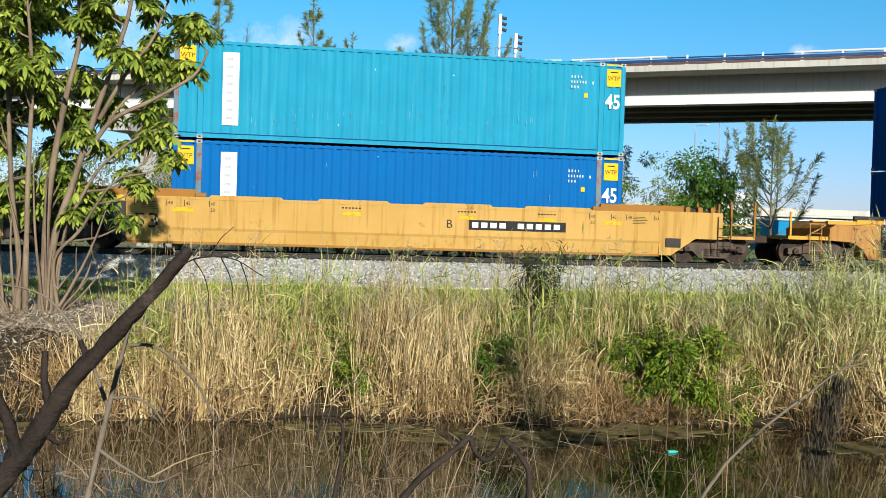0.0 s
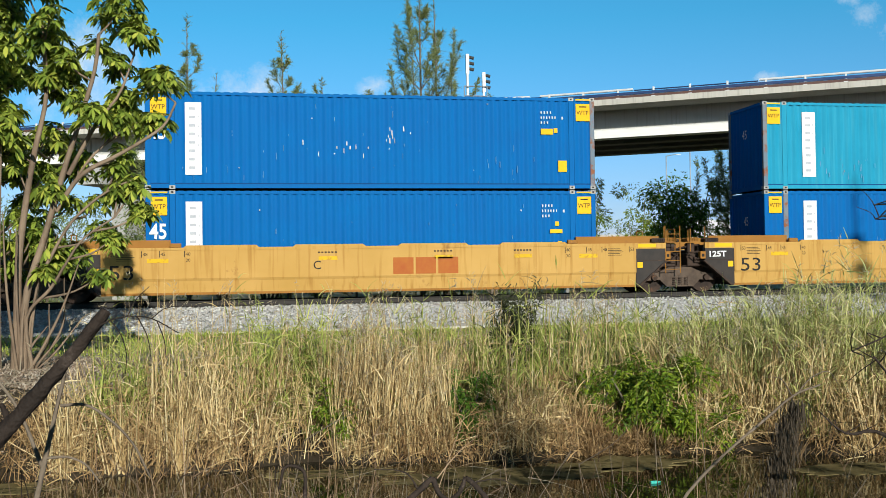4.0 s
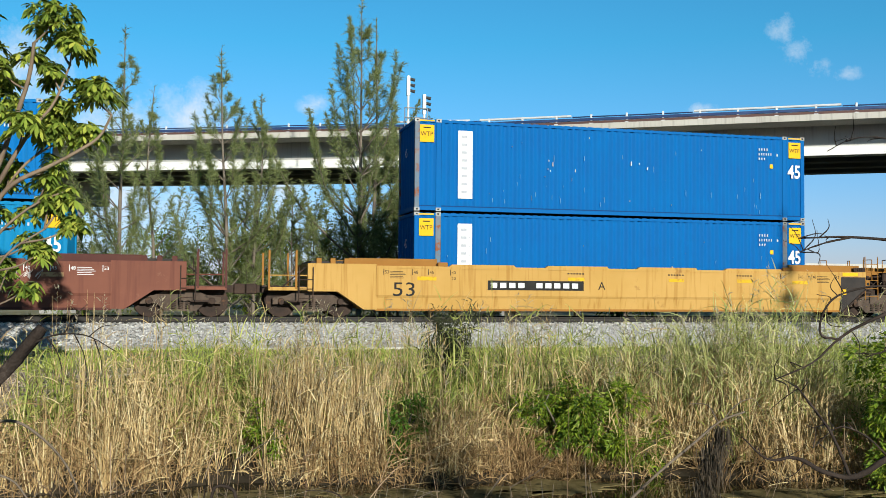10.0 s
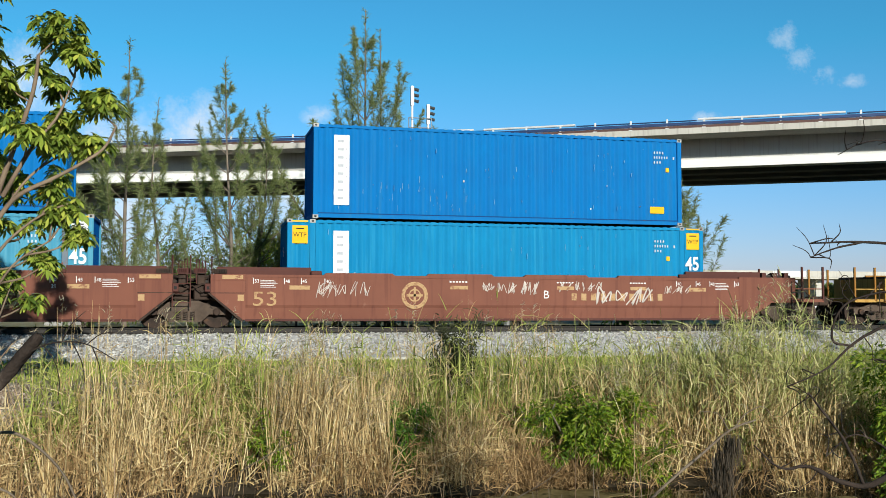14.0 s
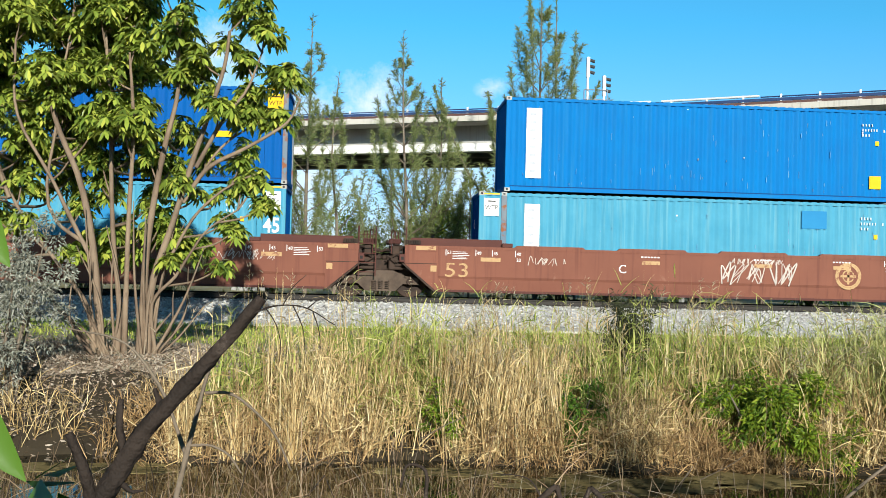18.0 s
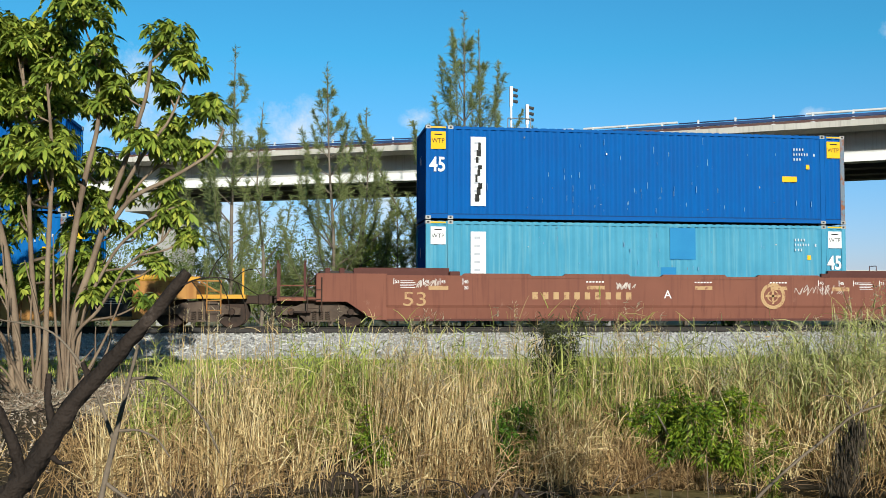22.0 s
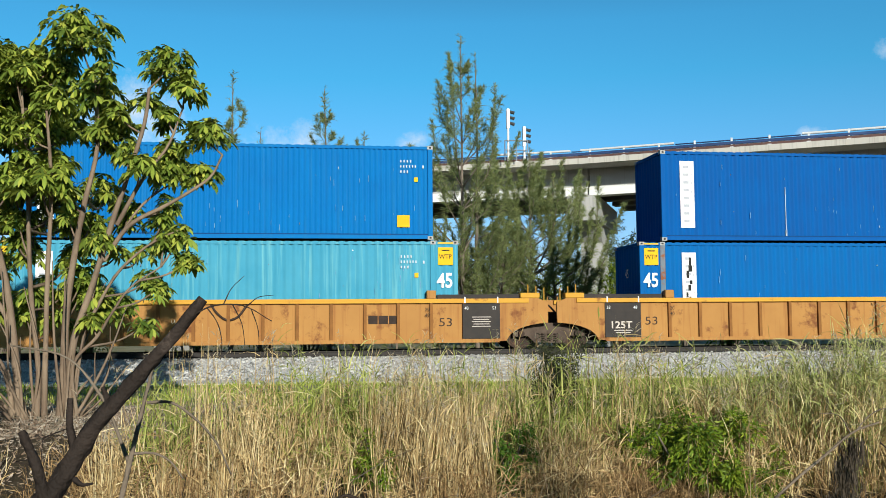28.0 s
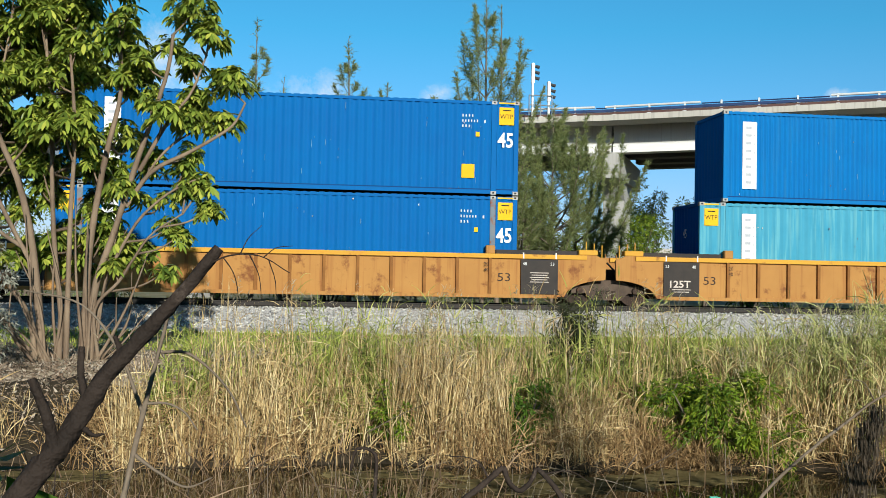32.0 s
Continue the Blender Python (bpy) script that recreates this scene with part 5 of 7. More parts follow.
# the dark seedy weed in the gap between the reeds
rng = np.random.default_rng(140)
weed = thing("tall_weed", pose(4.05, 15.5, -1.05), "tall dark seedy weed standing in a gap of the reeds", "weed")
b, w = [], []
for k in range(34):
    top = np.array([rng.normal(0, 0.26), rng.normal(0, 0.3), rng.uniform(0.8, 1.75)])
    v, f, c = tube([(rng.normal(0, 0.12), rng.normal(0, 0.12), 0), top * (0.45, 0.45, 0.55), top], [0.008, 0.006, 0.003], 4, 0, k)
    part("stem", quads("stem", v, f, M_WEED), None, weed)
    for _ in range(90):
        q = c[rng.integers(len(c) // 4, len(c))] + rng.normal(0, 0.05, 3)
        b.append(q)
        w.append(rng.normal(0, 0.6, 3) + (0, 0, -0.1))
b, w = np.array(b), np.array(w)
v, f = blades(b, w, rng.uniform(0.06, 0.18, len(b)), rng.uniform(0.010, 0.022, len(b)), np.full(len(b), 0.3), rng, 2)
part("foliage", quads("foliage", v, f, M_WEED), None, weed, "narrow drooping dark leaves")


# ---- dead wood close to the camera ----
def deadwood(name, label, limbs, mat, seed, rough=0.10, slim=0.62, hairs=0):
    """Crooked dead limbs, each a tapered mesh of its own: a list of (points, first radius, last radius)."""
    a0 = limbs[0][0][0]
    rt = np.random.default_rng(seed)
    ob = thing(name, pose(*a0), label, "dead branch")
    for k, (pts, r0, r1) in enumerate(limbs):
        p = np.array(pts, float) - np.array(a0)
        v, f, c = tube(p, np.linspace(r0, r1, len(p)) * slim, 10 if r0 > 0.02 else 7, rough, seed + k)
        part("limb" if r0 > 0.012 else "twig", quads("limb", v, f, mat, True), None, ob)
        for j in range(hairs):
            s0 = c[rt.integers(len(c) // 3, len(c))]
            e0 = s0 + rt.normal(0, 0.035, 3) * (1, 0.6, 1) + (0, 0, 0.012)
            hv, hf, hc = tube([s0, (s0 + e0) / 2 + rt.normal(0, 0.010, 3), e0], [0.0016, 0.0012, 0.0005], 4, 0, seed + j)
            part("twig", quads("twig", hv, hf, mat, True), None, ob)
    return ob


deadwood("dead_branch", "dark forked dead limb on the near bank", [
    ([(-0.46, 0.80, -0.85), (-0.36, 0.84, 0.20), (-0.29, 0.87, 0.58), (-0.247, 0.88, 0.650), (-0.231, 0.88, 0.670), (-0.218, 0.88, 0.691), (-0.200, 0.88, 0.721), (-0.167, 0.88, 0.761), (-0.139, 0.88, 0.794), (-0.108, 0.88, 0.833)], 0.022, 0.0075),
    ([(-0.236, 0.875, 0.662), (-0.243, 0.873, 0.690), (-0.248, 0.872, 0.704), (-0.256, 0.870, 0.722)], 0.0085, 0.0055),
    ([(-0.213, 0.88, 0.694), (-0.217, 0.882, 0.712), (-0.220, 0.884, 0.728), (-0.220, 0.885, 0.748)], 0.0065, 0.0042),
    ([(-0.122, 0.88, 0.816), (-0.098, 0.872, 0.827), (-0.074, 0.87, 0.827), (-0.048, 0.87, 0.813)], 0.0014, 0.0006),
    ([(-0.104, 0.874, 0.825), (-0.095, 0.87, 0.812), (-0.091, 0.87, 0.796), (-0.092, 0.87, 0.780)], 0.0009, 0.0004),
    ([(-0.090, 0.871, 0.828), (-0.083, 0.87, 0.842), (-0.072, 0.87, 0.853)], 0.0009, 0.0004),
    ([(-0.082, 0.87, 0.828), (-0.074, 0.87, 0.811), (-0.071, 0.87, 0.789)], 0.0009, 0.0004),
    ([(-0.066, 0.87, 0.824), (-0.060, 0.87, 0.806), (-0.059, 0.87, 0.792)], 0.0008, 0.0004),
    ([(-0.070, 0.87, 0.826), (-0.060, 0.87, 0.834), (-0.046, 0.87, 0.836)], 0.0008, 0.0004),
    ([(-0.215, 0.88, 0.680), (-0.208, 0.878, 0.675), (-0.198, 0.876, 0.676)], 0.0045, 0.0015),
    ([(-0.186, 0.88, 0.738), (-0.189, 0.882, 0.748), (-0.193, 0.884, 0.757)], 0.0055, 0.003)], M_DEAD, 200)
deadwood("dead_stick", "thin grey dead stick with drooping twigs", [
    ([(-0.30, 1.1, -0.9), (-0.235, 1.1, 0.50), (-0.210, 1.1, 0.631), (-0.197, 1.1, 0.693), (-0.181, 1.1, 0.762)], 0.0065, 0.003),
    ([(-0.186, 1.1, 0.727), (-0.162, 1.1, 0.727), (-0.135, 1.1, 0.709), (-0.114, 1.1, 0.685), (-0.096, 1.1, 0.648)], 0.0030, 0.0016),
    ([(-0.199, 1.1, 0.673), (-0.179, 1.1, 0.673), (-0.162, 1.1, 0.665), (-0.147, 1.1, 0.645)], 0.0026, 0.0014),
    ([(-0.203, 1.1, 0.66), (-0.235, 1.105, 0.735), (-0.27, 1.11, 0.775), (-0.33, 1.11, 0.79)], 0.0036, 0.0014),
    ([(-0.212, 1.1, 0.62), (-0.185, 1.1, 0.60), (-0.155, 1.1, 0.585), (-0.13, 1.1, 0.595)], 0.0034, 0.0012)], M_TWIG, 220)
LOWER = [
    ([(2.7, 1.6, -1.2), (2.4, 1.75, 0.25), (2.05, 1.88, 0.60), (1.756, 1.9, 0.585), (1.677, 1.9, 0.558), (1.592, 1.9, 0.508), (1.524, 1.9, 0.502), (1.420, 1.9, 0.463), (1.353, 1.9, 0.480), (1.287, 1.9, 0.511), (1.223, 1.9, 0.509), (1.158, 1.9, 0.560)], 0.024, 0.002),
    ([(1.420, 1.9, 0.470), (1.371, 1.9, 0.568), (1.319, 1.9, 0.632), (1.289, 1.9, 0.667)], 0.006, 0.003),
    ([(2.25, 1.8, 0.40), (2.0, 1.88, 0.78), (1.779, 1.9, 0.899), (1.668, 1.9, 0.868), (1.530, 1.9, 0.826), (1.395, 1.9, 0.766), (1.339, 1.9, 0.720), (1.239, 1.9, 0.680)], 0.012, 0.002),
    ([(1.401, 1.9, 0.765), (1.351, 1.9, 0.777), (1.354, 1.9, 0.815), (1.379, 1.9, 0.851), (1.448, 1.9, 0.877), (1.668, 1.9, 0.870)], 0.0045, 0.003),
    ]
UPPER = [
    ([(1.95, 1.9, 0.80), (1.779, 1.9, 0.899), (1.667, 1.9, 0.956), (1.570, 1.9, 0.980), (1.416, 1.9, 0.991), (1.299, 1.9, 0.986)], 0.011, 0.0025),
    ([(1.430, 1.9, 0.991), (1.353, 1.9, 0.974), (1.300, 1.9, 0.956)], 0.004, 0.002),
    ([(1.625, 1.9, 0.962), (1.651, 1.9, 1.034), (1.695, 1.9, 1.113), (1.68, 1.9, 1.20)], 0.009, 0.004),
    ([(1.709, 1.9, 1.17), (1.599, 1.9, 1.181), (1.523, 1.9, 1.214), (1.426, 1.9, 1.207), (1.371, 1.9, 1.180)], 0.0045, 0.0015),
    ([(1.58, 1.9, 0.842), (1.55, 1.9, 0.76), (1.50, 1.9, 0.735), (1.44, 1.9, 0.735)], 0.0045, 0.0015),
    ([(1.524, 1.9, 0.502), (1.45, 1.9, 0.56), (1.40, 1.9, 0.575), (1.33, 1.9, 0.53)], 0.004, 0.0015)]
deadwood("dead_branch", "sprawling black bare branches hanging over the water", LOWER + UPPER, M_DEAD, 240, rough=0.17, slim=0.62, hairs=5)
deadwood("dead_branch", "leaning dead branch draped with dry moss", [
    ([(0.55, 2.3, -1.6), (0.90, 2.38, -0.10), (1.09, 2.4, 0.284), (1.216, 2.4, 0.396), (1.314, 2.4, 0.467), (1.397, 2.4, 0.525), (1.465, 2.4, 0.546)], 0.0085, 0.004),
    ([(1.40, 2.4, 0.525), (1.44, 2.4, 0.565), (1.49, 2.4, 0.58), (1.52, 2.4, 0.545)], 0.003, 0.0012),
    ([(1.385, 2.4, 0.52), (1.355, 2.4, 0.565), (1.30, 2.4, 0.572)], 0.003, 0.0012)], M_TWIG, 260)
rng = np.random.default_rng(270)
n = 900
u = rng.uniform(0, 1, n) ** 1.3
b = np.stack([1.385 - 0.055 * u + rng.normal(0, 0.010 + 0.014 * u, n) + 0.012 * np.sin(u * 17), 2.4 + rng.normal(0, 0.02, n), 0.510 - 0.24 * u], 1)
v, f = blades(b, np.stack([rng.normal(0, 0.15, n), rng.normal(0, 0.15, n), -np.ones(n)], 1), rng.uniform(0.02, 0.07, n), rng.uniform(0.0012, 0.003, n), np.full(n, 0.1), rng, 2)
M_MOSS = leafy("dry_grey_moss", [(0.05, 0.038, 0.026), (0.10, 0.078, 0.055), (0.17, 0.135, 0.10)], 0.9, 0.25)
tagged(part("hanging_moss", quads("hanging_moss", v, f, M_MOSS), None), "dry brown moss hanging from a dead branch", "moss", kind="stuff")
deadwood("dead_branch", "broken black root loops rising at the near bank", [
    ([(0.20, 2.4, -1.5), (0.257, 2.4, 0.186), (0.309, 2.4, 0.253), (0.390, 2.4, 0.321), (0.432, 2.4, 0.357)], 0.016, 0.011),
    ([(0.432, 2.4, 0.357), (0.455, 2.4, 0.310), (0.473, 2.4, 0.300), (0.495, 2.4, 0.315), (0.514, 2.4, 0.354)], 0.011, 0.009),
    ([(0.514, 2.4, 0.354), (0.545, 2.4, 0.325), (0.575, 2.4, 0.285), (0.585, 2.4, 0.195), (0.55, 2.4, -1.5)], 0.010, 0.013),
    ([(0.065, 2.4, 0.350), (0.083, 2.4, 0.403), (0.116, 2.4, 0.396), (0.125, 2.4, 0.323), (0.107, 2.4, 0.20), (0.1, 2.4, -1.5)], 0.005, 0.009),
    ([(0.40, 2.4, 0.325), (0.37, 2.4, 0.37), (0.29, 2.4, 0.385)], 0.004, 0.0015),
    ([(0.53, 2.4, 0.34), (0.60, 2.4, 0.345), (0.66, 2.4, 0.31)], 0.003, 0.0012)], M_DEAD, 280)

# brush of fine dead twigs and dry stalks at the near edge of the water
def twig_brush(name, label, x, y, z, n, spread, high, mat, seed):
    rng = np.random.default_rng(seed)
    ob = thing(name, pose(x, y, z), label, "dead brush", "dead brush on the near bank")
    for k in range(n):
        a = np.array([rng.normal(0, 0.25 * spread), rng.normal(0, 0.12), 0])
        e = np.array([a[0] + rng.normal(0, 0.6 * spread), rng.normal(0, 0.25), high * rng.uniform(0.55, 1.05)])
        m1 = a + (e - a) * 0.5 + rng.normal(0, 0.10, 3)
        v, f, c = tube([a, m1, e], [0.006, 0.004, 0.0012], 5, 0.05, seed + k)
        part("twig", quads("twig", v, f, mat, True), None, ob)
        for j in range(3):
            s0 = c[rng.integers(len(c) // 3, len(c))]
            e2 = s0 + rng.normal(0, 0.16, 3) + (0, 0, 0.03)
            v, f, cc = tube([s0, (s0 + e2) / 2 + rng.normal(0, 0.03, 3), e2], [0.0025, 0.0018, 0.0007], 4, 0, seed + k)
            part("twig", quads("twig", v, f, mat, True), None, ob)
    return ob


for k, (sx, sy, hh_, sp) in enumerate(((-0.75, 3.4, 1.55, 0.5), (-0.25, 3.6, 1.45, 0.55), (0.35, 3.7, 1.35, 0.5), (0.95, 3.7, 1.35, 0.5), (-1.4, 3.3, 1.7, 0.6), (1.7, 3.6, 1.5, 0.5))):
    twig_brush("dead_brush", "tangle of thin dead twigs at the water's near edge", sx, sy, -1.75, 22, sp, hh_ + 0.5, M_TWIG if k % 2 else M_DEAD, 900 + k * 20)

# thick dead brush and dry stalks standing in the shallows before the near bank
rng = np.random.default_rng(950)
for lab, n, x0, x1, y0, y1, top, mat, wid in (("dense brown tangle of dead stalks at the near edge", 7000, -3.2, 0.75, 3.0, 5.4, 0.22, M_BRUSH, 0.009), ("thin dead stalks standing in the canal", 420, 0.6, 3.4, 3.4, 4.6, 0.35, M_BRUSH, 0.006), ("pale feathery dry sprigs at the near edge", 500, -0.3, 0.75, 3.3, 4.2, 0.40, M_LITTER, 0.004)):
    x, y = rng.uniform(x0, x1, n), rng.uniform(y0, y1, n)
    z = np.full(n, -1.9)
    hh = (top - z) * (0.42 + 0.58 * rng.uniform(0, 1, n) ** 1.4) * (1 + 0.16 * patchy(x, y, 1.6, 5.0)) * np.clip(1.12 - 0.10 * (y - y0), 0.7, 1.2)
    way = np.stack([rng.normal(0, 0.50, n), rng.normal(0, 0.2, n), np.ones(n)], 1)
    base = np.stack([x, y, z], 1)
    v1, f1 = blades(base, way, hh, rng.uniform(0.6, 1.4, n) * wid, rng.uniform(0, 0.12, n), rng, 4)
    b = np.repeat(base, 5, 0)
    w = np.repeat(way / np.linalg.norm(way, axis=1, keepdims=True), 5, 0)
    b = b + w * (rng.uniform(0.35, 0.95, n * 5) * np.repeat(hh, 5))[:, None]
    v2, f2 = blades(b, w * 0.5 + rng.normal(0, 0.6, (n * 5, 3)), rng.uniform(0.06, 0.28, n * 5), rng.uniform(0.5, 1.0, n * 5) * wid * 0.6, rng.uniform(0, 0.4, n * 5), rng, 3)
    v, f = merge([(v1, f1), (v2, f2)])
    tagged(part("dead_brush", quads("dead_brush", v, f, mat), None), lab, "dead brush", kind="stuff")

# unseen trees behind the camera, added to shade the near bank and reed gap
shrub("bank_tree", "slim unseen broadleaf tree added to shade the gap of the reeds", "tree", 5.75, -5.6, -1.0, 0.42, 7.5, 210, 0.22, M_DKBUSH, 605, group="trees of the near bank", low=0.4)
for k, (sx, sy, sr, shh) in enumerate(((4.4, -5.6, 2.1, 4.1), (-4.4, -5.6, 2.1, 4.2), (8.6, -5.6, 2.3, 4.1))):
    shrub("bank_tree", "unseen broadleaf tree added to shade the near bank", "tree", sx, sy, -1.0, sr, shh, 1500, 0.32, M_DKBUSH, 600 + k, group="trees of the near bank")

# unseen wood added behind the near bank, to block low sky light
wr = np.random.default_rng(62)
n = 42000
wx_ = wr.uniform(-80, 80, n)
wz_ = np.array([4.6 + 1.0 * noise.noise((a * 0.11, 2, 1)) + 0.8 * noise.noise((a * 0.45, 2, 4)) for a in wx_]) * wr.uniform(0.02, 1.0, n) ** 0.7
v, f = blades(np.stack([wx_, wr.uniform(-17, -13.5, n), wz_ - 0.9], 1), wr.normal(0, 1, (n, 3)), wr.uniform(0.3, 0.7, n), wr.uniform(0.2, 0.4, n), np.full(n, 0.2), wr, 1)
tagged(part("near_woods", quads("near_woods", v, f, M_DKBUSH), None), "unseen line of leafy woods added to block sky light behind the near bank", "woods", kind="stuff")

# unseen woods added beside the railway, to darken container ends; gap for the track
for y0, y1, n in ((-10, 24, 16000), (41, 110, 26000)):
    wy_ = wr.uniform(y0, y1, n)
    wz_ = np.array([11.0 + 2.2 * noise.noise((a * 0.09, 5, 1)) + 1.2 * noise.noise((a * 0.4, 5, 4)) for a in wy_]) * wr.uniform(0.02, 1.0, n) ** 0.7
    v, f = blades(np.stack([wr.uniform(-62, -57, n), wy_, wz_ - 0.9], 1), wr.normal(0, 1, (n, 3)), wr.uniform(0.5, 1.0, n), wr.uniform(0.3, 0.55, n), np.full(n, 0.2), wr, 1)
    tagged(part("side_woods", quads("side_woods", v, f, M_DKBUSH), None), "unseen line of leafy woods added to block sky light along the railway", "woods", kind="stuff")

# a dry grey bush and a sprig of large green leaves at the left
M_GREYBUSH = leafy("dry_grey_leaf", [(0.12, 0.125, 0.09), (0.28, 0.285, 0.225), (0.50, 0.50, 0.42)], 0.8, 0.2)
shrub("bank_shrub", "dry grey twiggy bush on the bank", "shrub", -5.0, 14.5, -1.2, 0.85, 2.5, 6500, 0.055, M_GREYBUSH, 81, bark=M_TWIG)
shrub("bank_shrub", "dry grey twiggy bush on the bank", "shrub", -6.4, 14.3, -1.2, 0.95, 2.5, 5000, 0.06, M_GREYBUSH, 82, bark=M_TWIG)
def big_leaf(parent, root, tip, wide, fold, mat):
    """A pointed oval leaf, folded along its midrib and bent towards its tip."""
    root, tip = np.array(root, float), np.array(tip, float)
    ax = tip - root
    ln = np.linalg.norm(ax)
    side = np.cross(ax / ln, (0.0, -1.0, 0.25))
    side /= np.linalg.norm(side)
    up = np.cross(side, ax / ln)
    vs, fs = [], []
    for i in range(11):
        u = i / 10
        w = wide * 0.5 * math.sin(math.pi * u ** 0.8) ** 0.8 + 0.0008
        c = root + ax * u + up * (0.10 * ln * math.sin(math.pi * u))
        vs += [c - side * w + up * fold * w, c, c + side * w + up * fold * w]
    for i in range(10):
        for j in range(2):
            fs.append((i * 3 + j, i * 3 + j + 1, i * 3 + j + 4, i * 3 + j + 3))
    part("leaf", quads("leaf", vs, fs, mat, True), None, parent)


sprig = thing("leafy_sprig", pose(-0.52, 1.3, -1.0), "sprig of large glossy green leaves on the near bank", "plant")
for top in ((0.02, 0.0, 2.02), (-0.03, 0.05, 1.78)):
    v, f, c = tube([(-0.12, 0.1, -0.1), np.array(top) * (0.4, 0.4, 0.5) + (-0.06, 0, 0), top], [0.007, 0.005, 0.002], 6, 0.05, 83)
    part("stem", quads("stem", v, f, M_TWIG, True), None, sprig)
for root, tip, wide in (((-0.02, 0, 1.99), (0.075, -0.03, 1.85), 0.055), ((0.02, 0, 2.01), (0.055, -0.02, 1.90), 0.04), ((-0.03, 0.02, 1.98), (0.02, 0, 1.82), 0.06), ((-0.03, 0.02, 2.0), (-0.10, 0, 1.90), 0.06),
                        ((-0.03, 0.0, 1.76), (0.105, -0.04, 1.60), 0.058), ((-0.03, 0.05, 1.77), (0.04, 0.03, 1.53), 0.05), ((-0.04, 0.05, 1.72), (-0.11, 0.02, 1.58), 0.06)):
    big_leaf(sprig, root, tip, wide, 0.35, M_DKBUSH)
shrub("bank_shrub", "low leafy weed on the near bank", "shrub", -0.92, 1.75, -1.3, 0.32, 1.72, 900, 0.075, M_DKBUSH, 84, low=0.6)

she_oak(24.55, -7.0, 16.0, 0.55, 41, M_PINE, name="bank_tree", label="tall narrow she-oak on the near bank", density=1.6)

# rough grass and litter underfoot on the near bank
rng = np.random.default_rng(960)
n = 12000
x, y = rng.uniform(-9, 9, n), rng.uniform(-9, 1.4, n)
z = np.array([ground_height(a, b) for a, b in zip(x, y)])
v, f = blades(np.stack([x, y, z - 0.02], 1), np.stack([rng.normal(0, 0.5, n), rng.normal(0, 0.5, n), np.ones(n)], 1), rng.uniform(0.08, 0.32, n), rng.uniform(0.006, 0.016, n), rng.uniform(0.1, 0.5, n), rng, 2)
tagged(part("grass", quads("grass", v, f, M_GREENREED), None), "rough dry grass on the near bank", "grass", kind="stuff")


# ---- the train: well cars and containers ----
TRAIN = []              # every moving thing: object, place along the train, height
HALF45, HALF40, WIDE, HIGH = 6.858, 6.096, 1.219, 2.896


def corrugated(x0, x1, z0, z1, y, depth, pitch, out):
    """A steel sheet with upright trapezoid ribs; out is -1 for the side that faces the canal."""
    n = max(1, round((x1 - x0) / pitch))
    p = (x1 - x0) / n
    xs_, ys_ = [x0], [0.0]
    for i in range(n):
        a = x0 + i * p
        xs_ += [a + 0.28 * p, a + 0.46 * p, a + 0.80 * p, a + 0.98 * p]
        ys_ += [0.0, depth, depth, 0.0]
    xs_.append(x1)
    ys_.append(0.0)
    k = len(xs_)
    xs_, ys_ = np.array(xs_), y - out * np.array(ys_)
    v = np.concatenate([np.stack([xs_, ys_, np.full(k, z0)], 1), np.stack([xs_, ys_, np.full(k, z1)], 1)])
    i = np.arange(k - 1)
    f = np.stack([i, i + 1, i + 1 + k, i + k], 1)
    return v, f if out < 0 else f[:, ::-1]


def plate(name, mat, parent, x0, x1, z0, z1, y, label=""):
    return part(name, bx(x0, x1, y - 0.004, y, z0, z1), mat, parent, label)


